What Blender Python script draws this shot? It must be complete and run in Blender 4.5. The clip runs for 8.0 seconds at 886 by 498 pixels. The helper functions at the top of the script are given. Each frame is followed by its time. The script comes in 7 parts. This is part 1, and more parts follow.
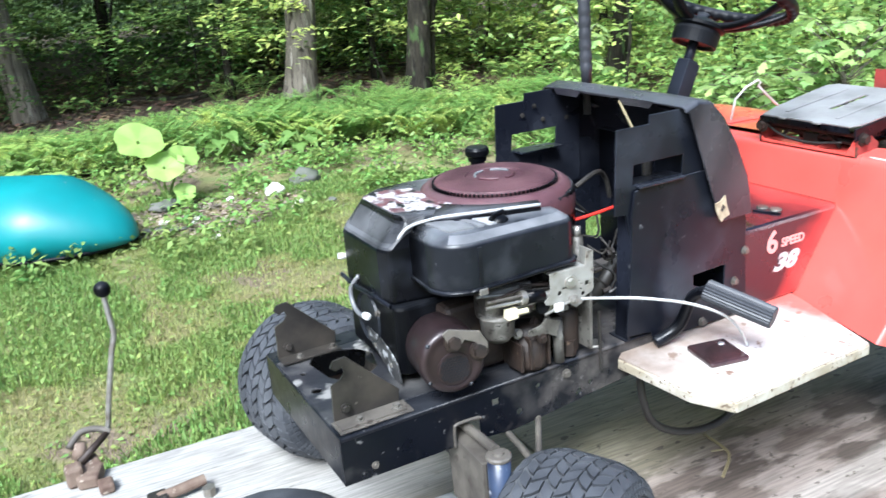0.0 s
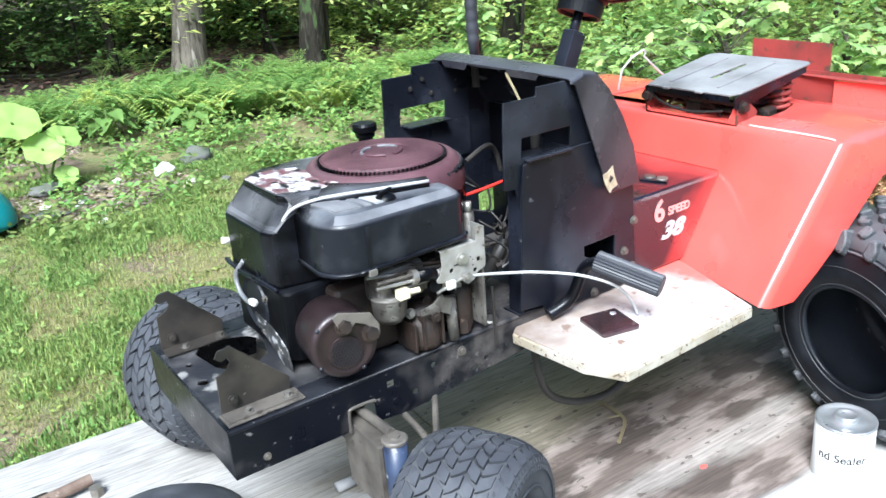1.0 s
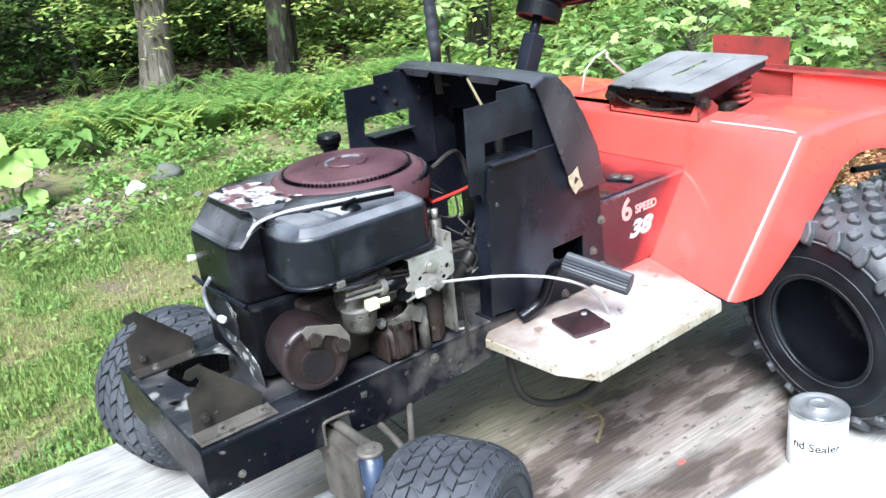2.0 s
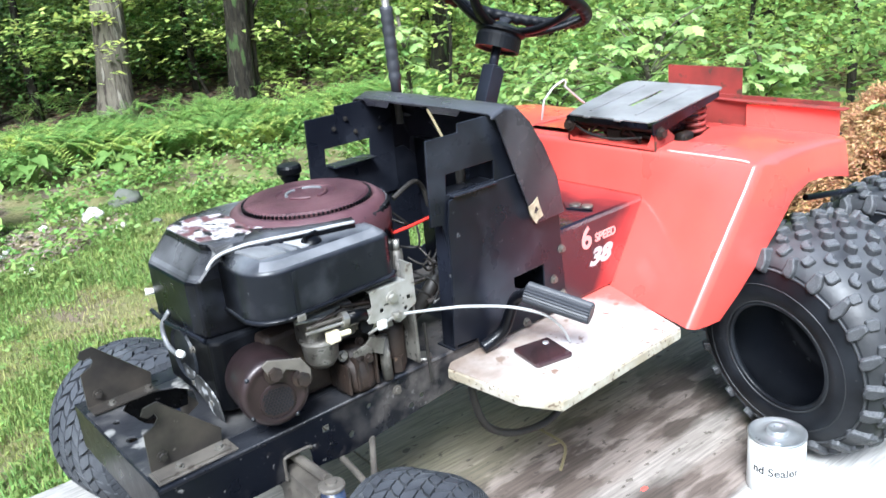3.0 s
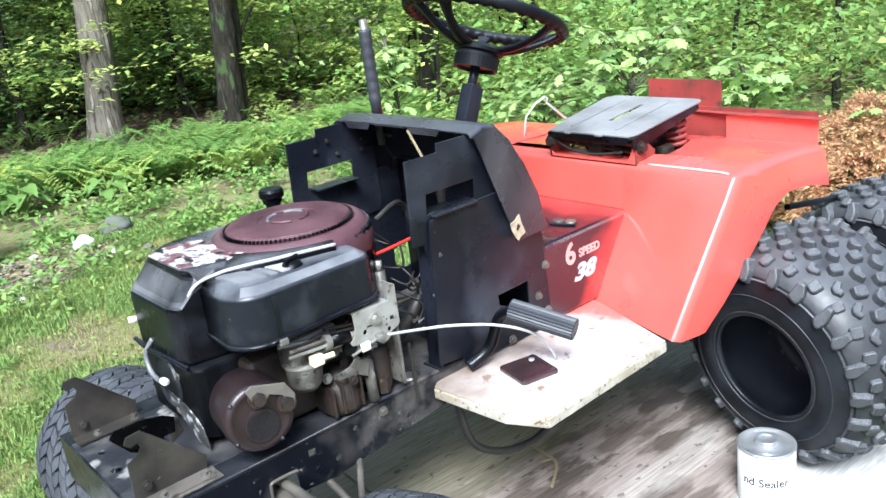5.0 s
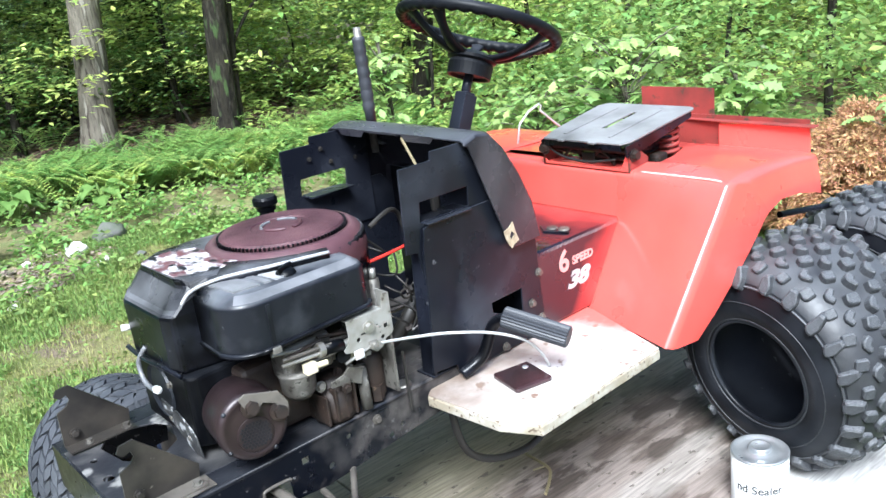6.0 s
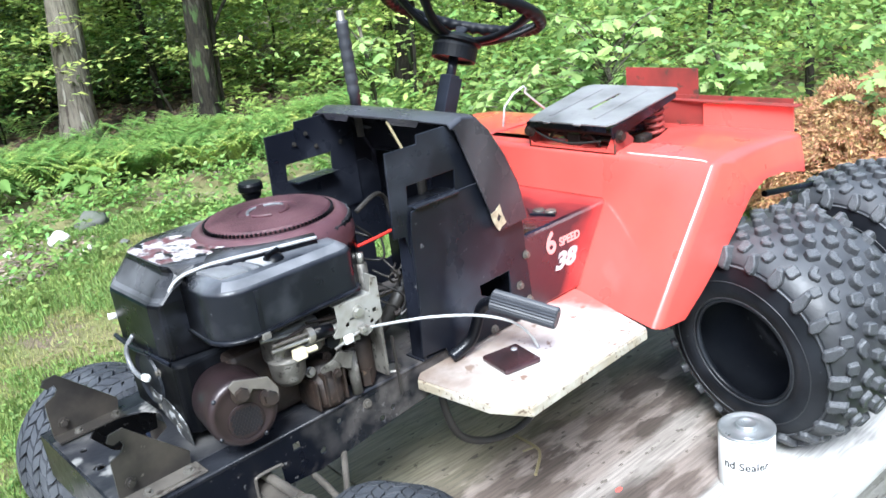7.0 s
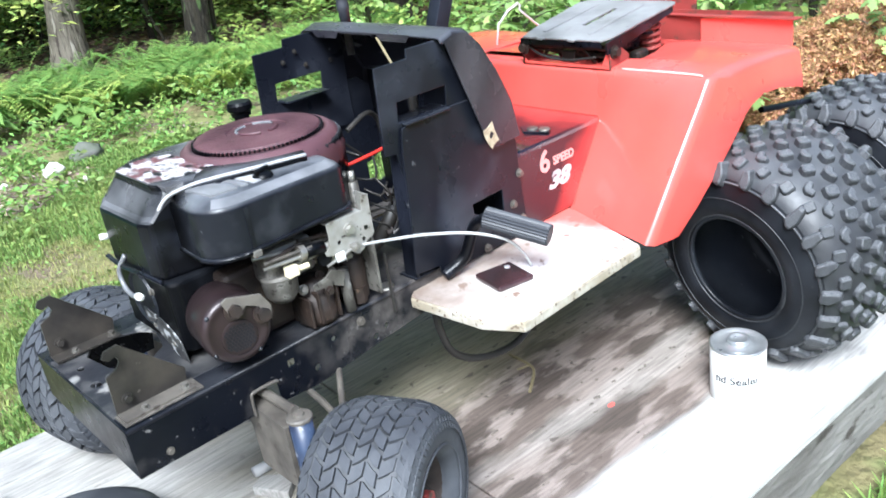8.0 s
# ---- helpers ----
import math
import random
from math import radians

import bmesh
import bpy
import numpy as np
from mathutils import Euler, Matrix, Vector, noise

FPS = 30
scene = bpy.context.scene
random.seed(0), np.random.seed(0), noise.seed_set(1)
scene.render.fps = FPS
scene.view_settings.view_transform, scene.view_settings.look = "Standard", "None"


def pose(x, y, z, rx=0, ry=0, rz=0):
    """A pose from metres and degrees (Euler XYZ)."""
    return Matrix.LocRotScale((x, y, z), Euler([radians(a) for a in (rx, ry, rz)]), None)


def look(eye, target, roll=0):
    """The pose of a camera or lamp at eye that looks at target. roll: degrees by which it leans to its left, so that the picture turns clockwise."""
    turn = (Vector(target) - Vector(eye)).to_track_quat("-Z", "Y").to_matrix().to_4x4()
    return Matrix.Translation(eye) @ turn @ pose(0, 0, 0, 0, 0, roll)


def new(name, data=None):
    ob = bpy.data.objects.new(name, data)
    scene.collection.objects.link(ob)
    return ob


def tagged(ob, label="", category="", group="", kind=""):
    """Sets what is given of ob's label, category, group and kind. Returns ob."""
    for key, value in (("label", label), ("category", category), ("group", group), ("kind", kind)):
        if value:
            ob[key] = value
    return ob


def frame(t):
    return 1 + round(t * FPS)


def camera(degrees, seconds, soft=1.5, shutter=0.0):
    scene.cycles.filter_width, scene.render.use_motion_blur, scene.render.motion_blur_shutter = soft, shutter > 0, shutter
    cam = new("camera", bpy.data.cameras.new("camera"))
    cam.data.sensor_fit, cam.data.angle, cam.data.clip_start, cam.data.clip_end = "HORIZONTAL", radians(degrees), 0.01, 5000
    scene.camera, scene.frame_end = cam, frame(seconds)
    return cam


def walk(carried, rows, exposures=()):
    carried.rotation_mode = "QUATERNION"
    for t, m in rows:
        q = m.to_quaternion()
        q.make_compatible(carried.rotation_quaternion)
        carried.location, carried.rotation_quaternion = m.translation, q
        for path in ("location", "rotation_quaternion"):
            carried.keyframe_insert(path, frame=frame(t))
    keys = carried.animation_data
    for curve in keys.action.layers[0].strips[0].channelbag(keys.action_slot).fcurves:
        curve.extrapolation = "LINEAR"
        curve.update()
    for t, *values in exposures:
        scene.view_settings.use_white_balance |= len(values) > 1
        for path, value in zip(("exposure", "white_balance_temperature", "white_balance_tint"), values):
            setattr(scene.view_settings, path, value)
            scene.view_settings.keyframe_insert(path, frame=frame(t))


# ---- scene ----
cam = camera(55.8, 8.0, shutter=0.4)
PATH = [
    (0, (-0.347, -1.23, 1.032), (0.525, 0.446, 0.377), -4.6),
    (0.5, (-0.333, -1.22, 1.037), (0.642, 0.399, 0.38), -5.3),
    (1, (-0.308, -1.213, 1.027), (0.74, 0.325, 0.296), -4.3),
    (1.5, (-0.294, -1.223, 1.026), (0.775, 0.306, 0.306), -5.9),
    (2.8, (-0.29, -1.223, 1.037), (0.86, 0.247, 0.318), -5.5),
    (3, (-0.286, -1.222, 1.04), (0.889, 0.246, 0.36), -5.7),
    (3.5, (-0.286, -1.221, 1.04), (0.9, 0.249, 0.383), -5.8),
    (4, (-0.283, -1.227, 1.043), (0.902, 0.25, 0.4), -5.9),
    (4.5, (-0.272, -1.235, 1.042), (0.915, 0.239, 0.396), -6.9),
    (6, (-0.269, -1.238, 1.045), (0.942, 0.224, 0.414), -7.0),
    (6.5, (-0.275, -1.238, 1.046), (0.943, 0.219, 0.418), -7.0),
    (7, (-0.273, -1.234, 1.044), (0.953, 0.196, 0.374), -7.5),
    (7.5, (-0.273, -1.234, 1.037), (0.911, 0.198, 0.296), -8.1),
    (8, (-0.268, -1.243, 1.018), (0.903, 0.156, 0.198), -8.3),
]
walk(cam, [(t, look(eye, target, roll)) for t, eye, target, roll in PATH], [(0.0, 1.57, 5550, 7), (8.0, 1.57, 5550, 7)])

# ---- light ----
world = bpy.data.worlds.new("sky")
scene.world = world
world.use_nodes = True
SUN_FROM = Vector((-0.55, -0.5, 0.85)).normalized()
wn = world.node_tree
sky = wn.nodes.new("ShaderNodeTexSky")
sky.sky_type = "NISHITA"
sky.sun_disc = False
sky.sun_elevation = math.asin(SUN_FROM.z)
sky.sun_rotation = math.atan2(SUN_FROM.x, SUN_FROM.y)
sky.air_density, sky.dust_density = 1.0, 4.0
wn.links.new(sky.outputs["Color"], wn.nodes["Background"].inputs["Color"])
wn.nodes["Background"].inputs["Strength"].default_value = 0.085
sun = new("sun", bpy.data.lights.new("sun", "SUN"))
sun.data.energy, sun.data.angle, sun.data.color = 3.4, radians(26), (1.0, 0.98, 0.93)
sun.matrix_world = look(SUN_FROM * 10, (0, 0, 0))


# ---- materials ----
def material(name, colour, rough=0.6, metal=0.0, second=None, scale=8.0, amount=(0.4, 0.65), grain=60.0, bump=0.15,
             depth=0.004, spots=None, spot_scale=25.0, spot_cut=0.68, rough_var=0.15, stretch=(1, 1, 1), coat=0.0, translucent=0.0, vary=0.0, dust_sheen=None, spec=0.5, smudge=None, smudge_scale=5.0, smudge_cut=(0.48, 0.72)):
    """A surface in object coordinates: two colours mixed by a broad noise, spots of a third, fine grain in bump and roughness."""
    m = bpy.data.materials.new(name)
    m.use_nodes = True
    nt = m.node_tree
    n, l = nt.nodes, nt.links
    b = n["Principled BSDF"]
    b.inputs["Metallic"].default_value = metal
    b.inputs["Specular IOR Level"].default_value = spec
    b.inputs["Coat Weight"].default_value = coat
    geo = n.new("ShaderNodeNewGeometry")
    tc = n.new("ShaderNodeTexCoord")
    mp = n.new("ShaderNodeMapping")
    mp.inputs["Scale"].default_value = stretch
    l.new(tc.outputs["Object"], mp.inputs["Vector"])

    def noise_of(s, detail=6.0):
        t = n.new("ShaderNodeTexNoise")
        t.inputs["Scale"].default_value, t.inputs["Detail"].default_value = s, detail
        l.new(mp.outputs["Vector"], t.inputs["Vector"])
        return t.outputs["Fac"]

    def ramp(src, lo, hi):
        r = n.new("ShaderNodeMapRange")
        r.inputs["From Min"].default_value, r.inputs["From Max"].default_value = lo, hi
        l.new(src, r.inputs["Value"])
        return r.outputs["Result"]

    def mix(fac, a, c):
        x = n.new("ShaderNodeMix")
        x.data_type = "RGBA"
        l.new(fac, x.inputs["Factor"])
        for sock, v in ((x.inputs["A"], a), (x.inputs["B"], c)):
            if isinstance(v, tuple):
                sock.default_value = (*v, 1)
            else:
                l.new(v, sock)
        return x.outputs["Result"]

    second = second or tuple(v * 0.75 for v in colour)
    base = mix(ramp(noise_of(scale), *amount), colour, second)
    if smudge:
        base = mix(ramp(noise_of(smudge_scale, 12.0), *smudge_cut), base, smudge)
    if spots:
        base = mix(ramp(noise_of(spot_scale, 8.0), spot_cut, spot_cut + 0.06), base, spots)
    # lighter colour on faces turned up: dust, and sky sheen put into the colour
    if dust_sheen:
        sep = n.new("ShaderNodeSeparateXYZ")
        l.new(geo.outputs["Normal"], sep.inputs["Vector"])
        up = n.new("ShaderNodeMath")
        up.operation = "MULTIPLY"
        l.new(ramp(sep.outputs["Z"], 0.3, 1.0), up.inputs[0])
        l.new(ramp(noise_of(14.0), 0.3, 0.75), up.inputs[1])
        base = mix(up.outputs["Value"], base, dust_sheen)
    if vary:
        hsv = n.new("ShaderNodeHueSaturation")
        l.new(base, hsv.inputs["Color"])
        r1 = n.new("ShaderNodeMapRange")
        r1.inputs["To Min"].default_value, r1.inputs["To Max"].default_value = 1 - vary, 1 + vary
        l.new(geo.outputs["Random Per Island"], r1.inputs["Value"])
        l.new(r1.outputs["Result"], hsv.inputs["Value"])
        mul = n.new("ShaderNodeMath")
        mul.operation = "MULTIPLY"
        mul.inputs[1].default_value = 7.31
        l.new(geo.outputs["Random Per Island"], mul.inputs[0])
        fr = n.new("ShaderNodeMath")
        fr.operation = "FRACT"
        l.new(mul.outputs["Value"], fr.inputs[0])
        r2 = n.new("ShaderNodeMapRange")
        r2.inputs["To Min"].default_value, r2.inputs["To Max"].default_value = 0.5 - vary * 0.09, 0.5 + vary * 0.05
        l.new(fr.outputs["Value"], r2.inputs["Value"])
        l.new(r2.outputs["Result"], hsv.inputs["Hue"])
        base = hsv.outputs["Color"]
    l.new(base, b.inputs["Base Color"])
    fine = noise_of(grain, 4.0)
    rr = n.new("ShaderNodeMapRange")
    rr.inputs["To Min"].default_value, rr.inputs["To Max"].default_value = max(0.03, rough - rough_var), min(1.0, rough + rough_var)
    l.new(noise_of(scale * 2.3), rr.inputs["Value"])
    l.new(rr.outputs["Result"], b.inputs["Roughness"])
    if bump:
        bp = n.new("ShaderNodeBump")
        bp.inputs["Strength"].default_value, bp.inputs["Distance"].default_value = bump, depth
        l.new(fine, bp.inputs["Height"])
        l.new(bp.outputs["Normal"], b.inputs["Normal"])
    if translucent:
        tr = n.new("ShaderNodeBsdfTranslucent")
        l.new(base, tr.inputs["Color"])
        ms = n.new("ShaderNodeMixShader")
        ms.inputs["Fac"].default_value = translucent
        l.new(b.outputs["BSDF"], ms.inputs[1])
        l.new(tr.outputs["BSDF"], ms.inputs[2])
        l.new(ms.outputs["Shader"], n["Material Output"].inputs["Surface"])
    return m


RED = material("red_enamel", (0.78, 0.106, 0.086), 0.3, second=(0.72, 0.086, 0.068), scale=4, grain=90, bump=0.02, rough_var=0.1, coat=0.6, spots=(0.64, 0.08, 0.067), spot_scale=9, spot_cut=0.7)
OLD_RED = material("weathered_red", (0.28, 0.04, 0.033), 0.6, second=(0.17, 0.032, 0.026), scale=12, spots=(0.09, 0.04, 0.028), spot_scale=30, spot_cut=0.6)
FADE_RED = material("oversprayed_red", (0.5, 0.03, 0.02), 0.3, second=(0.02, 0.016, 0.02), scale=3, coat=0.5, bump=0.05)
# bluish smudge: real smudges, plus sky sheen put into the colour
BLACK = material("black_satin_paint", (0.0014, 0.0016, 0.0026), 0.3, second=(0.0028, 0.0031, 0.0048), scale=10, rough_var=0.14, spots=(0.075, 0.076, 0.082), spot_scale=60, spot_cut=0.715, bump=0.05, dust_sheen=(0.026, 0.028, 0.033), spec=0.24, smudge=(0.017, 0.0195, 0.03), smudge_scale=6.5, smudge_cut=(0.46, 0.7))
BLACK_PLASTIC = material("black_plastic", (0.0013, 0.0015, 0.0022), 0.36, second=(0.0026, 0.0029, 0.0038), scale=7, spots=(0.07, 0.071, 0.076), spot_scale=50, spot_cut=0.72, bump=0.08, spec=0.12, dust_sheen=(0.022, 0.024, 0.029), smudge=(0.013, 0.014, 0.017), smudge_scale=9.0, smudge_cut=(0.52, 0.78))
# blue-lifted base and smudge: scuffs, and sky sheen as colour
PANEL = material("scuffed_panel_sheen", (0.0055, 0.0065, 0.0105), 0.3, second=(0.012, 0.0135, 0.0195), scale=7, rough_var=0.14, spots=(0.09, 0.092, 0.1), spot_scale=70, spot_cut=0.7, bump=0.05, spec=0.26, dust_sheen=(0.05, 0.053, 0.062), smudge=(0.034, 0.038, 0.05), smudge_scale=7.5, smudge_cut=(0.5, 0.7))
GREY_WORN = material("worn_plastic_edge", (0.17, 0.173, 0.182), 0.36, second=(0.1, 0.103, 0.11), scale=20)
# smudge also paints the lavender sheen on the flank of the cap
GREY_VISOR = material("faded_dark_plastic", (0.016, 0.0155, 0.021), 0.27, second=(0.03, 0.0285, 0.036), scale=6, spots=(0.17, 0.17, 0.18), spot_scale=34, spot_cut=0.68, dust_sheen=(0.085, 0.09, 0.1), spec=0.45, smudge=(0.06, 0.057, 0.066), smudge_scale=8.0, smudge_cut=(0.52, 0.74), stretch=(1, 0.4, 1))
FRAME = material("frame_paint_worn", (0.0024, 0.003, 0.0055), 0.3, second=(0.005, 0.006, 0.0092), scale=9, spots=(0.12, 0.117, 0.115), spot_scale=70, spot_cut=0.665, dust_sheen=(0.03, 0.032, 0.038), bump=0.12, spec=0.2, smudge=(0.05, 0.047, 0.046), smudge_scale=11.0, smudge_cut=(0.52, 0.74))
BARE = material("bare_bracket_steel", (0.035, 0.032, 0.029), 0.4, 0.35, second=(0.02, 0.018, 0.017), scale=15, spots=(0.14, 0.125, 0.11), spot_scale=60, spot_cut=0.68, smudge=(0.07, 0.06, 0.05), smudge_scale=12.0)
# pale seat plate: dust, plus sky glare put into the colour
SEAT_STEEL = material("seat_steel_dust_glare", (0.23, 0.226, 0.226), 0.42, 0.1, second=(0.13, 0.127, 0.127), scale=9, spots=(0.07, 0.05, 0.05), spot_scale=24, spot_cut=0.64, dust_sheen=(0.3, 0.297, 0.3))
FRAME_TOP = material("scraped_frame_top", (0.016, 0.0165, 0.02), 0.42, second=(0.03, 0.03, 0.034), scale=11, spots=(0.22, 0.215, 0.205), spot_scale=16, spot_cut=0.57, bump=0.2, smudge=(0.075, 0.073, 0.072), smudge_scale=12.0, smudge_cut=(0.48, 0.62))
# COVER and HOUSING: sky reflection on their tops is mixed into the colour
COVER = material("air_cover_plastic", (0.006, 0.007, 0.0105), 0.32, second=(0.011, 0.0125, 0.017), scale=8, spots=(0.16, 0.165, 0.175), spot_scale=55, spot_cut=0.705, bump=0.06, spec=0.26, dust_sheen=(0.21, 0.22, 0.24), smudge=(0.026, 0.028, 0.034), smudge_scale=19.0, smudge_cut=(0.51, 0.72))
HOUSING = material("black_housing_top_sheen", (0.0015, 0.0017, 0.0028), 0.3, second=(0.003, 0.0034, 0.005), scale=10, rough_var=0.14, spots=(0.09, 0.091, 0.098), spot_scale=60, spot_cut=0.7, bump=0.05, dust_sheen=(0.16, 0.163, 0.175), spec=0.2, smudge=(0.016, 0.018, 0.025), smudge_scale=12.0, smudge_cut=(0.5, 0.74))
PALE_STEEL = material("grimy_pale_steel", (0.13, 0.117, 0.1), 0.5, 0.25, second=(0.07, 0.062, 0.054), scale=22, spots=(0.06, 0.05, 0.042), spot_scale=50, spot_cut=0.62, bump=0.15)
CHIPPED = material("chipped_housing", (0.02, 0.02, 0.021), 0.5, second=(0.05, 0.05, 0.05), scale=30, spots=(0.3, 0.305, 0.31), spot_scale=70, spot_cut=0.55, bump=0.3)
# pale tint that stands in for the highlight on the fender fold
FOLD_GLINT = material("pale_fold_glint", (0.8, 0.62, 0.58), 0.4, second=(0.75, 0.35, 0.3), scale=14, bump=0.02)
# darker than blocks and lugs: shade of the gaps put into the colour
RUBBER_BASE = material("tread_base_rubber", (0.02, 0.021, 0.0245), 0.5, second=(0.038, 0.04, 0.044), scale=18, bump=0.25, dust_sheen=(0.1, 0.105, 0.112))
RUST_PALE = material("pale_rusty_iron", (0.17, 0.125, 0.095), 0.75, 0.1, second=(0.1, 0.062, 0.046), scale=25, spots=(0.3, 0.25, 0.2), spot_scale=50, spot_cut=0.6, bump=0.4)
TORN = material("torn_fibreboard", (0.5, 0.42, 0.29), 0.8, second=(0.3, 0.24, 0.16), scale=60, bump=0.4)
BLUE_PAINT = material("blue_black_paint", (0.03, 0.045, 0.085), 0.35, second=(0.015, 0.02, 0.04), scale=25, spots=(0.2, 0.21, 0.24), spot_scale=60, spot_cut=0.64)
RED_SPECK = material("red_paint_drip", (0.8, 0.12, 0.1), 0.5)
STEEL = material("zinc_steel", (0.38, 0.37, 0.34), 0.42, 0.7, second=(0.22, 0.2, 0.17), scale=25)
PLATE_GREY = material("zinc_plate", (0.33, 0.325, 0.3), 0.55, 0.3, second=(0.22, 0.21, 0.18), scale=30, spots=(0.08, 0.065, 0.05), spot_scale=60, spot_cut=0.64)
RUST = material("rust_brown", (0.026, 0.016, 0.0115), 0.6, 0.1, second=(0.008, 0.0058, 0.005), scale=25, spots=(0.1, 0.068, 0.045), spot_scale=70, spot_cut=0.68, bump=0.4)
MUFFLER = material("heat_browned_steel", (0.017, 0.0108, 0.0118), 0.34, 0.2, second=(0.027, 0.017, 0.018), scale=14, spots=(0.01, 0.007, 0.007), spot_scale=30, spot_cut=0.62, bump=0.1)
MAROON = material("maroon_plastic", (0.066, 0.025, 0.031), 0.42, second=(0.1, 0.045, 0.051), scale=9, bump=0.08, dust_sheen=(0.135, 0.077, 0.085), smudge=(0.035, 0.02, 0.024), smudge_scale=14.0)
MAROON_DARK = material("maroon_screen", (0.05, 0.017, 0.023), 0.55, second=(0.085, 0.032, 0.038), scale=14, bump=0.5, grain=260, dust_sheen=(0.115, 0.056, 0.063), spots=(0.02, 0.009, 0.011), spot_scale=210, spot_cut=0.56)
ALU = material("dirty_aluminium", (0.15, 0.142, 0.125), 0.5, 0.35, second=(0.07, 0.063, 0.054), scale=30, bump=0.3, spots=(0.03, 0.026, 0.022), spot_scale=90, spot_cut=0.58, smudge=(0.26, 0.25, 0.225), smudge_scale=45.0, smudge_cut=(0.58, 0.7))
WHITE_BOARD = material("worn_white_footboard", (0.6, 0.57, 0.545), 0.55, second=(0.46, 0.41, 0.37), scale=9, spots=(0.2, 0.13, 0.095), spot_scale=34, spot_cut=0.62, bump=0.25, smudge=(0.36, 0.28, 0.23), smudge_scale=13.0, smudge_cut=(0.52, 0.75))
BOARD_EDGE = material("raw_board_edge", (0.3, 0.26, 0.19), 0.8, second=(0.44, 0.41, 0.35), scale=26, spots=(0.13, 0.095, 0.065), spot_scale=110, spot_cut=0.6, bump=0.4)
RUBBER = material("dusty_rubber", (0.038, 0.04, 0.044), 0.42, second=(0.062, 0.064, 0.07), scale=14, bump=0.25, dust_sheen=(0.19, 0.198, 0.208), spec=0.34)
RUBBER_DARK = material("side_rubber", (0.0055, 0.0063, 0.0085), 0.42, second=(0.022, 0.025, 0.031), scale=7, bump=0.12, spots=(0.06, 0.061, 0.064), spot_scale=60, spot_cut=0.71, spec=0.22)
RUBBER_WORN = material("worn_front_rubber", (0.038, 0.041, 0.048), 0.65, second=(0.055, 0.059, 0.068), scale=12, bump=0.2, spec=0.3, smudge=(0.08, 0.085, 0.094), smudge_scale=14.0)
WHEEL_BLACK = material("worn_wheel_plastic", (0.004, 0.0046, 0.006), 0.42, second=(0.008, 0.009, 0.0115), scale=9, bump=0.05, spec=0.14, dust_sheen=(0.05, 0.053, 0.06), spots=(0.07, 0.05, 0.045), spot_scale=30, spot_cut=0.68)
GRIP = material("ribbed_rubber", (0.024, 0.026, 0.032), 0.5, second=(0.036, 0.038, 0.046), dust_sheen=(0.06, 0.064, 0.072))
CABLE_WHITE = material("cable_sleeve", (0.48, 0.48, 0.47), 0.5, bump=0.02)
WIRE_RED = material("red_wire", (0.55, 0.03, 0.02), 0.45, bump=0.02)
WIRE_DARK = material("dark_wire", (0.02, 0.018, 0.016), 0.5, bump=0.02)
WIRE_TAN = material("tan_rod", (0.26, 0.215, 0.12), 0.5, bump=0.02)
IVORY = material("ivory_plastic", (0.7, 0.62, 0.42), 0.5)
WHITE_CAP = material("white_boot", (0.75, 0.75, 0.72), 0.5)
DECAL_SILVER = material("silver_decal", (0.2, 0.203, 0.212), 0.36, second=(0.14, 0.143, 0.15), scale=30)
DECAL_WHITE = material("white_decal", (0.5, 0.47, 0.47), 0.45, second=(0.36, 0.33, 0.335), scale=50)
DECAL_NOSE = material("torn_decal", (0.5, 0.475, 0.475), 0.5, second=(0.12, 0.05, 0.055), scale=42, amount=(0.5, 0.56), spots=(0.01, 0.01, 0.012), spot_scale=48, spot_cut=0.55, stretch=(1, 0.6, 1), smudge=(0.2, 0.19, 0.19), smudge_scale=80.0)
DECAL_PALE = material("worn_silver_decal", (0.42, 0.42, 0.425), 0.4, second=(0.3, 0.3, 0.305), scale=50)
DECAL_PINK = material("pale_red_decal", (0.8, 0.34, 0.31), 0.5)
PHONE = material("phone_glass", (0.025, 0.016, 0.017), 0.22, second=(0.05, 0.022, 0.024), scale=12, bump=0.0, coat=0.5)
CAN_WHITE = material("can_paper", (0.82, 0.82, 0.8), 0.55, second=(0.76, 0.76, 0.73), scale=10, bump=0.03)
TIN = material("tin", (0.6, 0.62, 0.63), 0.33, 0.75, second=(0.42, 0.44, 0.45), scale=18)
TEXT_GREY = material("label_ink", (0.035, 0.037, 0.037), 0.6)
CANOE = material("teal_hull", (0.012, 0.17, 0.185), 0.42, second=(0.015, 0.2, 0.215), scale=3, bump=0.06, spots=(0.25, 0.32, 0.32), spot_scale=14, spot_cut=0.72)
PLYWOOD = material("weathered_plywood", (0.33, 0.32, 0.3), 0.75, second=(0.255, 0.24, 0.222), scale=6, amount=(0.42, 0.7), grain=40, bump=0.3, spots=(0.14, 0.122, 0.108), spot_scale=18, spot_cut=0.66, stretch=(0.6, 1.5, 1))
TIMBER = material("grey_timber", (0.19, 0.18, 0.165), 0.85, second=(0.1, 0.092, 0.082), scale=7, grain=40, bump=0.8, depth=0.008, stretch=(0.5, 1.6, 1.6), spots=(0.05, 0.042, 0.035), spot_scale=16, spot_cut=0.62)
BARK = material("grey_bark", (0.18, 0.162, 0.13), 0.95, spec=0.15, second=(0.1, 0.088, 0.07), scale=9, grain=24, bump=0.9, depth=0.03, stretch=(2, 2, 0.3), spots=(0.28, 0.26, 0.22), spot_scale=9, spot_cut=0.6, smudge=(0.06, 0.05, 0.042), smudge_scale=14.0, smudge_cut=(0.55, 0.65))
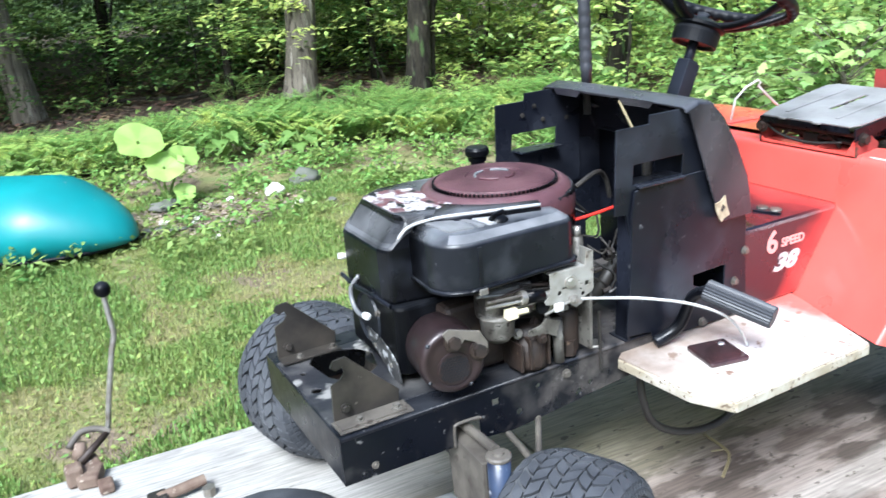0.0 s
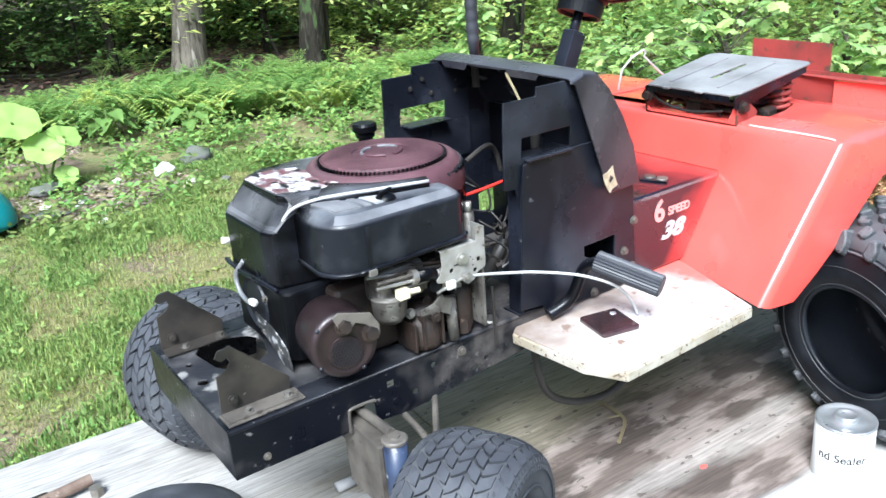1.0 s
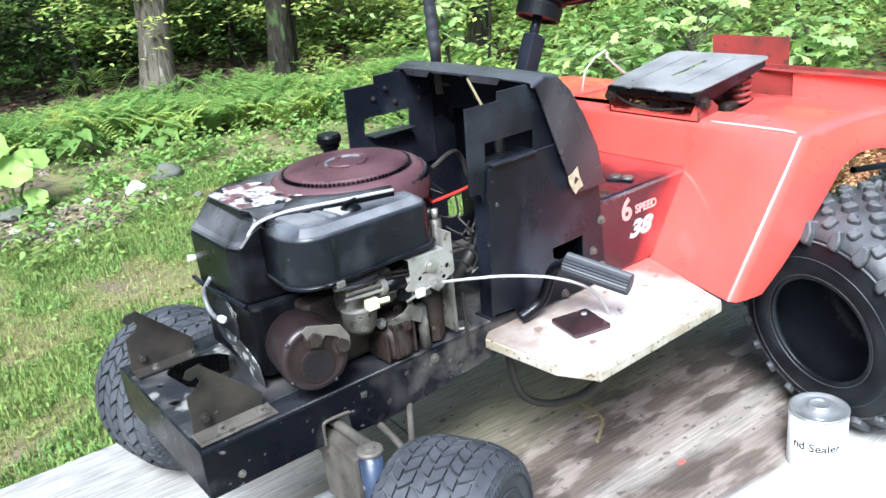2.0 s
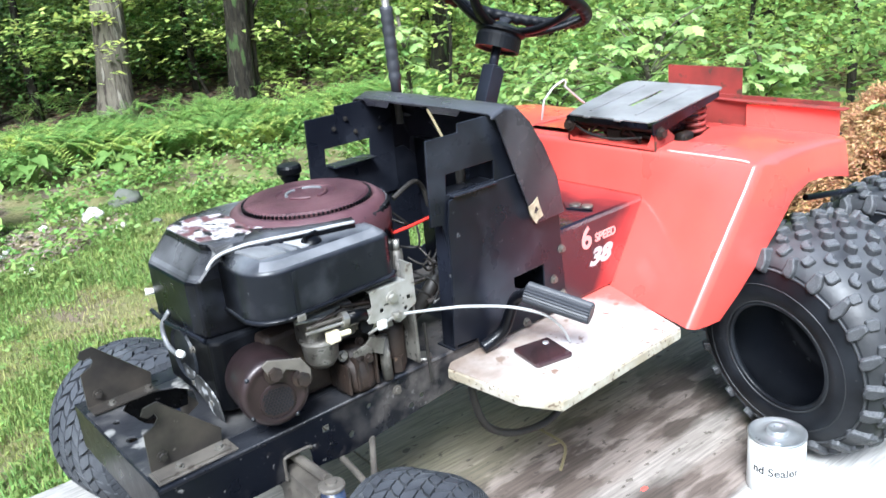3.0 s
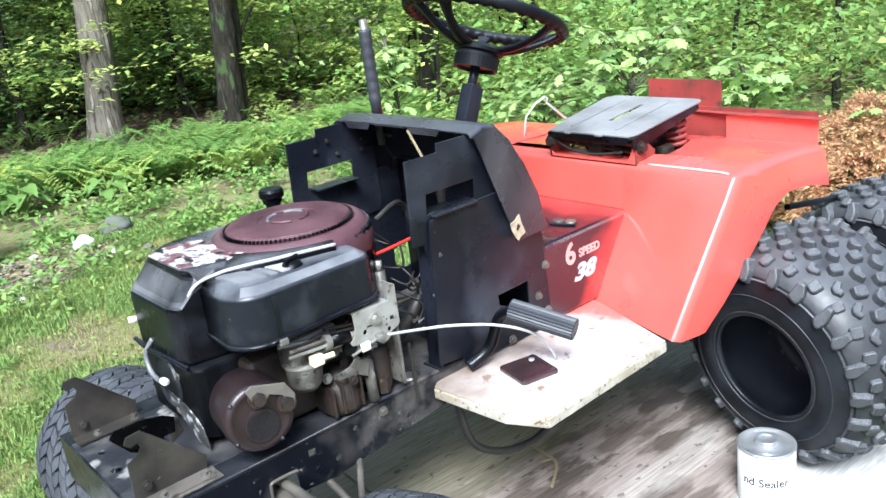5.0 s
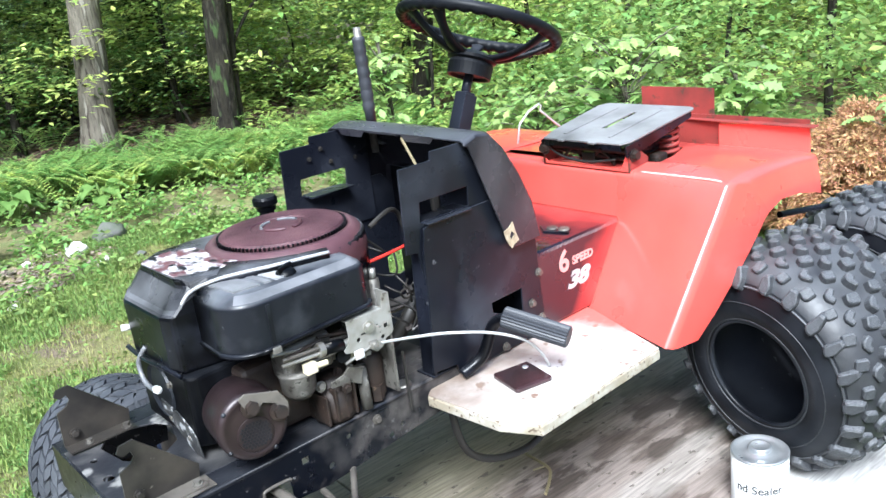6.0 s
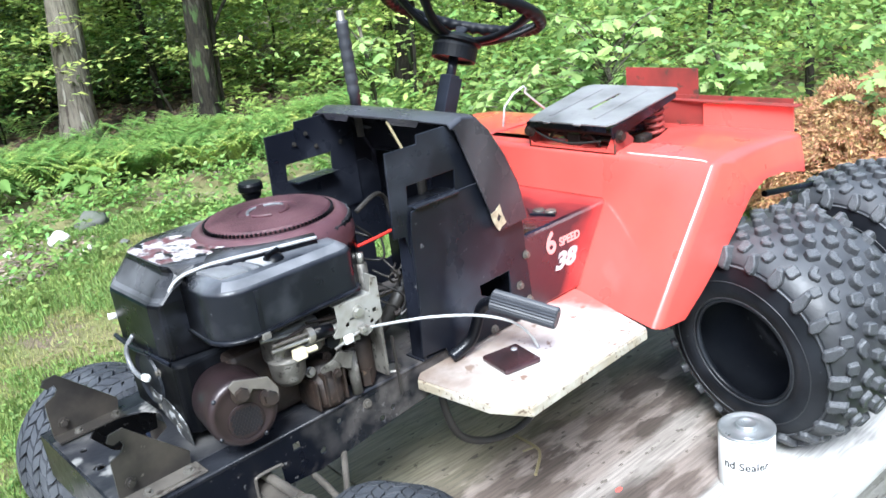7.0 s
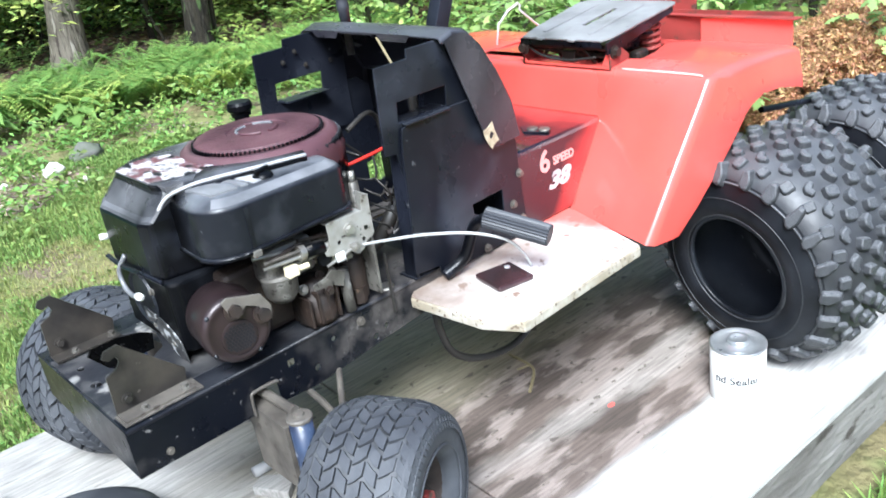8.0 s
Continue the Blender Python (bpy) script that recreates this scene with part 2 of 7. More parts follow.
BARK_DARK = material("dark_bark", (0.03, 0.027, 0.02), 0.95, spec=0.1, second=(0.014, 0.013, 0.011), scale=9, grain=24, bump=0.9, depth=0.03, stretch=(2, 2, 0.5), spots=(0.05, 0.08, 0.03), spot_scale=6, spot_cut=0.58, smudge=(0.05, 0.047, 0.036), smudge_scale=11.0, smudge_cut=(0.56, 0.68))
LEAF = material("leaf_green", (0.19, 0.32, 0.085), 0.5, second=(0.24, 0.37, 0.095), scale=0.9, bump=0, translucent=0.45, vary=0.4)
# LEAF with sunlight put into the colour; also lent to the pale ferns
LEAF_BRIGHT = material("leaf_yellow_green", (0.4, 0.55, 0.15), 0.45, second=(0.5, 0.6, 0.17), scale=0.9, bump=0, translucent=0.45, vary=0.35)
# LEAF with the shade of the wood put into the colour
LEAF_SHADED = material("leaf_green_shaded", (0.07, 0.14, 0.038), 0.55, spec=0.2, second=(0.12, 0.2, 0.06), scale=0.9, bump=0, translucent=0.4, vary=0.5)
FERN = material("fern_green", (0.17, 0.315, 0.085), 0.6, spec=0.25, second=(0.23, 0.38, 0.1), scale=1.6, bump=0, translucent=0.4, vary=0.4)
GRASS = material("grass_blades", (0.17, 0.28, 0.07), 0.7, second=(0.24, 0.32, 0.09), scale=0.9, bump=0, translucent=0.35, vary=0.35)
MOSS_GRASS = material("moss_and_short_grass", (0.225, 0.285, 0.08), 0.8, second=(0.3, 0.29, 0.115), scale=1.6, bump=0, translucent=0.3, vary=0.35)
BURDOCK = material("burdock_leaf", (0.24, 0.4, 0.1), 0.5, second=(0.3, 0.45, 0.12), scale=6, bump=0.15, grain=30, translucent=0.35, vary=0.2)
OAK_LEAF = material("young_oak_leaf", (0.29, 0.45, 0.15), 0.42, second=(0.36, 0.51, 0.17), scale=3, bump=0, translucent=0.4, vary=0.3)
CHIPS = material("grey_wood_chips", (0.2, 0.155, 0.115), 0.9, second=(0.31, 0.26, 0.21), scale=5, bump=0, vary=0.6)
BROWN_LEAF = material("dead_fronds", (0.6, 0.4, 0.2), 0.8, second=(0.42, 0.25, 0.11), scale=4.5, bump=0, translucent=0.3, vary=0.45)
LITTER = material("leaf_litter", (0.085, 0.06, 0.038), 0.9, second=(0.2, 0.135, 0.08), scale=2, bump=0, vary=0.6)
STONE_WHITE = material("pale_stone", (0.6, 0.58, 0.54), 0.85, second=(0.45, 0.43, 0.39), scale=9, bump=0.5)
STONE_GREY = material("mossy_stone", (0.12, 0.12, 0.11), 0.9, second=(0.075, 0.088, 0.058), scale=9, bump=0.5)
GROUND = material("lawn_soil", (0.155, 0.165, 0.055), 0.95, second=(0.2, 0.165, 0.085), scale=1.3, amount=(0.38, 0.62), grain=30, bump=0.8, depth=0.03, spots=(0.15, 0.115, 0.08), spot_scale=2.2, spot_cut=0.57, smudge=(0.13, 0.17, 0.055), smudge_scale=5.0, smudge_cut=(0.5, 0.7))


def forest_floor():
    """Brown leaf mould takes over from the lawn under the trees."""
    nt = GROUND.node_tree
    n, l = nt.nodes, nt.links
    b = n["Principled BSDF"]
    old = b.inputs["Base Color"].links[0].from_socket
    tc = n.new("ShaderNodeTexCoord")
    sep = n.new("ShaderNodeSeparateXYZ")
    l.new(tc.outputs["Object"], sep.inputs["Vector"])
    t = n.new("ShaderNodeTexNoise")
    t.inputs["Scale"].default_value, t.inputs["Detail"].default_value = 1.2, 8
    l.new(tc.outputs["Object"], t.inputs["Vector"])
    k = n.new("ShaderNodeMath")
    k.operation = "MULTIPLY_ADD"
    k.inputs[1].default_value = 2.5
    l.new(t.outputs["Fac"], k.inputs[0])
    l.new(sep.outputs["Y"], k.inputs[2])
    r = n.new("ShaderNodeMapRange")
    r.inputs["From Min"].default_value, r.inputs["From Max"].default_value = 6.4, 7.6
    l.new(k.outputs["Value"], r.inputs["Value"])
    m = n.new("ShaderNodeMix")
    m.data_type = "RGBA"
    l.new(r.outputs["Result"], m.inputs["Factor"])
    l.new(old, m.inputs["A"])
    m.inputs["B"].default_value = (0.062, 0.046, 0.032, 1)
    l.new(m.outputs["Result"], b.inputs["Base Color"])


forest_floor()


def fade_red_from_black():
    """The red tunnel carries black overspray that thins out towards the fender."""
    nt = FADE_RED.node_tree
    n, l = nt.nodes, nt.links
    geo = n.new("ShaderNodeTexCoord")
    sep = n.new("ShaderNodeSeparateXYZ")
    l.new(geo.outputs["Object"], sep.inputs["Vector"])
    wob = n.new("ShaderNodeTexNoise")
    wob.inputs["Scale"].default_value = 9
    l.new(geo.outputs["Object"], wob.inputs["Vector"])
    add = n.new("ShaderNodeMath")
    add.operation = "MULTIPLY_ADD"
    add.inputs[1].default_value = 0.14
    l.new(wob.outputs["Fac"], add.inputs[0])
    slant = n.new("ShaderNodeMath")
    slant.operation = "MULTIPLY_ADD"
    slant.inputs[1].default_value = -0.683
    l.new(sep.outputs["Z"], slant.inputs[0])
    l.new(sep.outputs["X"], slant.inputs[2])
    l.new(slant.outputs["Value"], add.inputs[2])
    r = n.new("ShaderNodeMapRange")
    r.inputs["From Min"].default_value, r.inputs["From Max"].default_value = 0.735, 0.84
    l.new(add.outputs["Value"], r.inputs["Value"])
    mixes = [k for k in n if k.bl_idname == "ShaderNodeMix"]
    k = mixes[0]
    for link in list(k.inputs["Factor"].links):
        l.remove(link)
    l.new(r.outputs["Result"], k.inputs["Factor"])
    k.inputs["A"].default_value, k.inputs["B"].default_value = (0.011, 0.007, 0.013, 1), (0.72, 0.075, 0.065, 1)


fade_red_from_black()


def tint_plywood():
    """Browner tones over the middle of the deck, with dark blotches and streaks along the grain."""
    nt = PLYWOOD.node_tree
    n, l = nt.nodes, nt.links
    b = n["Principled BSDF"]
    old = b.inputs["Base Color"].links[0].from_socket
    tc = n.new("ShaderNodeTexCoord")

    def math_node(op, *args):
        k = n.new("ShaderNodeMath")
        k.operation = op
        for i, a in enumerate(args):
            if isinstance(a, (int, float)):
                k.inputs[i].default_value = a
            else:
                l.new(a, k.inputs[i])
        return k.outputs["Value"]

    def tex(scale, stretch, detail=5.0):
        mp = n.new("ShaderNodeMapping")
        mp.inputs["Scale"].default_value = stretch
        l.new(tc.outputs["Object"], mp.inputs["Vector"])
        t = n.new("ShaderNodeTexNoise")
        t.inputs["Scale"].default_value, t.inputs["Detail"].default_value = scale, detail
        l.new(mp.outputs["Vector"], t.inputs["Vector"])
        return t.outputs["Fac"]

    sep = n.new("ShaderNodeSeparateXYZ")
    l.new(tc.outputs["Object"], sep.inputs["Vector"])
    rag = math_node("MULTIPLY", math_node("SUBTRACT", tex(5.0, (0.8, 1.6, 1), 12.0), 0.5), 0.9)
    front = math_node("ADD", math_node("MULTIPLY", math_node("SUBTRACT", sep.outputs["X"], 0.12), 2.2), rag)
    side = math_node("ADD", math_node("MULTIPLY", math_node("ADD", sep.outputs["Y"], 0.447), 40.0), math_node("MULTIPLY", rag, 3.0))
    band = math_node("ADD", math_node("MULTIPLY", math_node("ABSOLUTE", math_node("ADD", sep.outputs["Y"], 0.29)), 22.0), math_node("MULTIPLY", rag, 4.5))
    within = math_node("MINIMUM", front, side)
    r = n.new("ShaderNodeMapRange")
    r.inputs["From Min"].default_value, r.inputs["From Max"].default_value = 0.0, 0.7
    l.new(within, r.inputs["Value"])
    streak = n.new("ShaderNodeMapRange")
    streak.inputs["From Min"].default_value, streak.inputs["From Max"].default_value = 0.45, 0.54
    l.new(tex(12, (0.5, 1.5, 1), 15.0), streak.inputs["Value"])
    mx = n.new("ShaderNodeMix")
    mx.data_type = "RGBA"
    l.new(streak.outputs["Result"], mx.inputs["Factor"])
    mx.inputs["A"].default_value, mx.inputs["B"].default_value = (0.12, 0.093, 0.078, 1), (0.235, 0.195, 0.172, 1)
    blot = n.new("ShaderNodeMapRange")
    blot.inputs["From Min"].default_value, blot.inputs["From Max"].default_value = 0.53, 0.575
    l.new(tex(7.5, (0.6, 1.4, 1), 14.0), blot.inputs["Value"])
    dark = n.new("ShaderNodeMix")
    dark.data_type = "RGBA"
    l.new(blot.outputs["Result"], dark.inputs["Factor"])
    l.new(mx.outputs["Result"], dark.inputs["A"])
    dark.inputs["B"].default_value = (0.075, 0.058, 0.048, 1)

    def over(src, fac, colour):
        k = n.new("ShaderNodeMix")
        k.data_type = "RGBA"
        l.new(fac, k.inputs["Factor"])
        l.new(src, k.inputs["A"])
        k.inputs["B"].default_value = colour
        return k

    def span(src, lo, hi, top):
        k = n.new("ShaderNodeMapRange")
        k.inputs["From Min"].default_value, k.inputs["From Max"].default_value, k.inputs["To Max"].default_value = lo, hi, top
        l.new(src, k.inputs["Value"])
        return k.outputs["Result"]

    # a paler streak along the grain, and an olive middle
    mx = over(dark.outputs["Result"], span(band, 1.1, 0.2, 0.55), (0.36, 0.33, 0.3, 1))
    olive = math_node("ADD", math_node("MULTIPLY", math_node("ADD", sep.outputs["Y"], 0.1), 6.0), rag)
    mx = over(mx.outputs["Result"], span(olive, 0.0, 0.8, 0.75), (0.3, 0.27, 0.185, 1))
    chips = tex(34, (0.8, 1.4, 1), 6.0)
    mx = over(mx.outputs["Result"], span(chips, 0.63, 0.66, 0.75), (0.07, 0.055, 0.045, 1))
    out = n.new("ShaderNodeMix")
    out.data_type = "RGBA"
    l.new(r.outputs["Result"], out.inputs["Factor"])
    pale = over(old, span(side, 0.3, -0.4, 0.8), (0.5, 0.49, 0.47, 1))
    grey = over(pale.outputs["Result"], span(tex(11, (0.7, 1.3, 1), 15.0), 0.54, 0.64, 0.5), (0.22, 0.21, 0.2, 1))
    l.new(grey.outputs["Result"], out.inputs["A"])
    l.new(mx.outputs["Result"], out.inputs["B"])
    fine = n.new("ShaderNodeMix")
    fine.data_type, fine.blend_type = "RGBA", "MULTIPLY"
    fine.inputs["Factor"].default_value = 1.0
    grain_line = n.new("ShaderNodeMapRange")
    grain_line.inputs["From Min"].default_value, grain_line.inputs["From Max"].default_value = 0.35, 0.6
    grain_line.inputs["To Min"].default_value, grain_line.inputs["To Max"].default_value = 0.72, 1.1
    l.new(tex(110, (0.1, 1.5, 1), 6.0), grain_line.inputs["Value"])
    l.new(out.outputs["Result"], fine.inputs["A"])
    l.new(grain_line.outputs["Result"], fine.inputs["B"])
    l.new(fine.outputs["Result"], b.inputs["Base Color"])


tint_plywood()


def smear_frame():
    """Dried grey-brown mud on the rear half of the frame rails."""
    nt = FRAME.node_tree
    n, l = nt.nodes, nt.links
    b = n["Principled BSDF"]
    old = b.inputs["Base Color"].links[0].from_socket
    tc = n.new("ShaderNodeTexCoord")
    sep = n.new("ShaderNodeSeparateXYZ")
    l.new(tc.outputs["Object"], sep.inputs["Vector"])
    t = n.new("ShaderNodeTexNoise")
    t.inputs["Scale"].default_value, t.inputs["Detail"].default_value = 26, 15
    l.new(tc.outputs["Object"], t.inputs["Vector"])
    k = n.new("ShaderNodeMath")
    k.operation = "MULTIPLY_ADD"
    k.inputs[1].default_value = 1.1
    l.new(t.outputs["Fac"], k.inputs[0])
    l.new(sep.outputs["X"], k.inputs[2])
    r = n.new("ShaderNodeMapRange")
    r.inputs["From Min"].default_value, r.inputs["From Max"].default_value, r.inputs["To Max"].default_value = 0.92, 1.25, 0.6
    l.new(k.outputs["Value"], r.inputs["Value"])
    m = n.new("ShaderNodeMix")
    m.data_type = "RGBA"
    l.new(r.outputs["Result"], m.inputs["Factor"])
    l.new(old, m.inputs["A"])
    m.inputs["B"].default_value = (0.12, 0.107, 0.098, 1)
    l.new(m.outputs["Result"], b.inputs["Base Color"])


smear_frame()


def rust_board():
    """Brown dirt and rust on the inner, forward part of the footboard; red overspray by the fender."""
    nt = WHITE_BOARD.node_tree
    n, l = nt.nodes, nt.links
    b = n["Principled BSDF"]
    old = b.inputs["Base Color"].links[0].from_socket
    tc = n.new("ShaderNodeTexCoord")
    sep = n.new("ShaderNodeSeparateXYZ")
    l.new(tc.outputs["Object"], sep.inputs["Vector"])
    t = n.new("ShaderNodeTexNoise")
    t.inputs["Scale"].default_value, t.inputs["Detail"].default_value = 16, 12
    l.new(tc.outputs["Object"], t.inputs["Vector"])

    def layer(src, weights, lo, hi, colour):
        a = n.new("ShaderNodeVectorMath")
        a.operation = "DOT_PRODUCT"
        l.new(tc.outputs["Object"], a.inputs[0])
        a.inputs[1].default_value = weights
        k = n.new("ShaderNodeMath")
        k.operation = "MULTIPLY_ADD"
        k.inputs[1].default_value = 0.22
        l.new(t.outputs["Fac"], k.inputs[0])
        l.new(a.outputs["Value"], k.inputs[2])
        r = n.new("ShaderNodeMapRange")
        r.inputs["From Min"].default_value, r.inputs["From Max"].default_value = lo, hi
        l.new(k.outputs["Value"], r.inputs["Value"])
        m = n.new("ShaderNodeMix")
        m.data_type = "RGBA"
        l.new(r.outputs["Result"], m.inputs["Factor"])
        l.new(src, m.inputs["A"])
        m.inputs["B"].default_value = colour
        return m.outputs["Result"]

    one = layer(old, (-0.3, 1.0, 0.0), -0.365, -0.265, (0.2, 0.155, 0.125, 1))
    two = layer(one, (1.0, 0.32, 0.0), 0.88, 0.97, (0.6, 0.12, 0.1, 1))
    l.new(two, b.inputs["Base Color"])


rust_board()

from mathutils.bvhtree import BVHTree


# ---- builders ----
def thing(name, label, category, at=(0, 0, 0), group="", kind=""):
    ob = new(name)
    ob.empty_display_size = 0.05
    ob.matrix_world = at if isinstance(at, Matrix) else Matrix.Translation(at)
    return tagged(ob, label, category, group, kind)


def part(name, bm, mat, parent=None, label="", smooth=False, bevel=0.0, solid=0.0, local=False):
    """Links a bmesh, given in world coordinates (local: in its parent's), as one mesh object under a thing or a part."""
    me = bpy.data.meshes.new(name)
    bm.normal_update()
    bm.to_mesh(me)
    bm.free()
    for p in me.polygons:
        p.use_smooth = smooth
    for m in mat if isinstance(mat, (list, tuple)) else [mat]:
        me.materials.append(m)
    ob = new(name, me)
    if parent:
        ob.parent = parent
        if not local:
            bpy.context.view_layer.update()
            ob.matrix_parent_inverse = parent.matrix_world.inverted()
    if solid:
        s = ob.modifiers.new("solid", "SOLIDIFY")
        s.thickness, s.offset = solid, 0
    if bevel:
        v = ob.modifiers.new("bevel", "BEVEL")
        v.width, v.segments, v.limit_method, v.angle_limit = bevel, 2, "ANGLE", radians(35)
    return tagged(ob, label)


def box(bm, x0, x1, y0, y1, z0, z1, m=None):
    made = bmesh.ops.create_cube(bm, size=1)["verts"]
    for v in made:
        v.co = Vector((x0 + (v.co.x + 0.5) * (x1 - x0), y0 + (v.co.y + 0.5) * (y1 - y0), z0 + (v.co.z + 0.5) * (z1 - z0)))
        if m:
            v.co = m @ v.co
    return made


def B(*boxes):
    bm = bmesh.new()
    for b in boxes:
        box(bm, *b)
    return bm


def prism(bm, outline, y0, y1, holes=(), axis="y"):
    """A plate: an outline (x, z) with holes, from y0 to y1; with axis x the outline is (y, z), with axis z it is (x, y)."""
    def put(a, b, c):
        return {"y": (a, c, b), "x": (c, a, b), "z": (a, b, c)}[axis]
    edges = []
    for loop in (outline, *holes):
        vs = [bm.verts.new(put(a, b, y0)) for a, b in loop]
        edges += [bm.edges.new((vs[i], vs[(i + 1) % len(vs)])) for i in range(len(vs))]
    faces = [g for g in bmesh.ops.triangle_fill(bm, use_beauty=True, use_dissolve=not holes, edges=edges)["geom"] if isinstance(g, bmesh.types.BMFace)]
    out = bmesh.ops.extrude_face_region(bm, geom=faces)["geom"]
    step = Vector(put(0, 0, y1 - y0))
    for g in out:
        if isinstance(g, bmesh.types.BMVert):
            g.co += step
    bmesh.ops.recalc_face_normals(bm, faces=bm.faces)
    return bm


def P(outline, y0, y1, holes=(), axis="y"):
    return prism(bmesh.new(), outline, y0, y1, holes, axis)


def ring(cx, cz, r, n=16, a0=0.0):
    return [(cx + r * math.cos(a0 + 2 * math.pi * i / n), cz + r * math.sin(a0 + 2 * math.pi * i / n)) for i in range(n)]


def axes_for(direction):
    return Vector(direction).normalized().to_track_quat("Z", "Y").to_matrix().to_4x4()


def rod(bm, a, b, r, r2=None, n=14):
    a, b = Vector(a), Vector(b)
    m = Matrix.Translation((a + b) / 2) @ axes_for(b - a)
    bmesh.ops.create_cone(bm, cap_ends=True, segments=n, radius1=r, radius2=r if r2 is None else r2, depth=(b - a).length, matrix=m)
    return bm


def R(a, b, r, r2=None, n=14):
    return rod(bmesh.new(), a, b, r, r2, n)


def lathe(bm, profile, m=None, n=40, closed=False):
    """Turns a profile of (radius, height) about z; m places it."""
    m = m or Matrix()
    rows = [[bm.verts.new(m @ Vector((r * math.cos(2 * math.pi * i / n), r * math.sin(2 * math.pi * i / n), z))) for i in range(n)] for r, z in profile]
    pairs = list(zip(rows, rows[1:])) + ([(rows[-1], rows[0])] if closed else [])
    for a, b in pairs:
        for i in range(n):
            bm.faces.new((a[i], a[(i + 1) % n], b[(i + 1) % n], b[i]))
    return bm


def L(profile, m=None, n=40, closed=False):
    return lathe(bmesh.new(), profile, m, n, closed)


def tube(bm, pts, r, n=8, sub=6):
    """A bent tube through points, smoothed."""
    pts = [Vector(p) for p in pts]
    path = []
    for i in range(len(pts) - 1):
        p0, p1, p2, p3 = pts[max(i - 1, 0)], pts[i], pts[i + 1], pts[min(i + 2, len(pts) - 1)]
        for k in range(sub):
            t = k / sub
            path.append(0.5 * ((2 * p1) + (p2 - p0) * t + (2 * p0 - 5 * p1 + 4 * p2 - p3) * t * t + (3 * p1 - p0 - 3 * p2 + p3) * t ** 3))
    path.append(pts[-1])
    rows, u = [], None
    for i, p in enumerate(path):
        d = (path[min(i + 1, len(path) - 1)] - path[max(i - 1, 0)]).normalized()
        u = (d.orthogonal() if u is None else u - d * u.dot(d)).normalized()
        w = d.cross(u)
        rows.append([bm.verts.new(p + r * (math.cos(2 * math.pi * k / n) * u + math.sin(2 * math.pi * k / n) * w)) for k in range(n)])
    for a, b in zip(rows, rows[1:]):
        for k in range(n):
            bm.faces.new((a[k], a[(k + 1) % n], b[(k + 1) % n], b[k]))
    bm.faces.new(rows[0][::-1]), bm.faces.new(rows[-1])
    return bm


def T(pts, r, n=8, sub=6):
    return tube(bmesh.new(), pts, r, n, sub)


def hexbolt(name, at, towards, r, parent, mat=None, washer=True):
    m = Matrix.Translation(at) @ axes_for(towards)
    bm = bmesh.new()
    if washer:
        bmesh.ops.create_cone(bm, cap_ends=True, segments=16, radius1=r * 1.45, radius2=r * 1.4, depth=r * 0.3, matrix=m @ Matrix.Translation((0, 0, r * 0.15)))
    bmesh.ops.create_cone(bm, cap_ends=True, segments=6, radius1=r, radius2=r * 0.94, depth=r * 0.9, matrix=m @ Matrix.Translation((0, 0, r * 0.7)))
    return part(name, bm, mat or STEEL, parent)


def mesh_np(name, verts, faces, mat, parent=None, label="", smooth=False):
    """One mesh from arrays of places and of equal-sided faces."""
    me = bpy.data.meshes.new(name)
    k = faces.shape[1]
    me.vertices.add(len(verts)), me.loops.add(faces.size), me.polygons.add(len(faces))
    me.vertices.foreach_set("co", verts.astype(np.float32).ravel())
    me.loops.foreach_set("vertex_index", faces.astype(np.int32).ravel())
    me.polygons.foreach_set("loop_start", np.arange(0, faces.size, k, dtype=np.int32))
    me.polygons.foreach_set("loop_total", np.full(len(faces), k, dtype=np.int32))
    me.update(calc_edges=True)
    me.materials.append(mat)
    if smooth:
        me.polygons.foreach_set("use_smooth", np.ones(len(faces), dtype=bool))
    ob = new(name, me)
    if parent:
        ob.parent = parent
    return tagged(ob, label)


# ---- ground, trailer deck ----
def ground_height(x, y):
    rise = 0.1 * min(max((y - 1.0) / 4.0, 0.0), 1.0)
    return -0.5 + rise + 0.05 * noise.noise(Vector((x * 0.35, y * 0.35, 3.0))) + 0.02 * noise.noise(Vector((x * 1.7, y * 1.7, 9.0)))


def build_ground():
    bm = bmesh.new()
    xs = [-300, -120, -50, -25] + [-14 + 0.5 * i for i in range(69)] + [25, 40, 80, 160, 300]
    ys = [-300, -120, -50, -20, -10] + [-5 + 0.5 * i for i in range(61)] + [30, 45, 80, 160, 300]
    rows = [[bm.verts.new((x, y, ground_height(x, y))) for x in xs] for y in ys]
    for a, b in zip(rows, rows[1:]):
        for i in range(len(xs) - 1):
            bm.faces.new((a[i], a[i + 1], b[i + 1], b[i]))
    tagged(part("ground", bm, GROUND, smooth=True), "patchy lawn and forest soil with moss and bare dirt", "ground", kind="structure")


build_ground()

DECK_X0, DECK_X1, DECK_Y0, DECK_Y1 = -1.6, 2.3, -0.655, 0.585
deck = thing("trailer_deck", "weathered plywood trailer deck, stained, browner in the middle, pale at one edge", "trailer", (0, 0, -0.5))
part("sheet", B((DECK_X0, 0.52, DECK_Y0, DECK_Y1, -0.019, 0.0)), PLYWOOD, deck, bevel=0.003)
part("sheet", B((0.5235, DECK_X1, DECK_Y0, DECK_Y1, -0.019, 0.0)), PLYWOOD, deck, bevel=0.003)


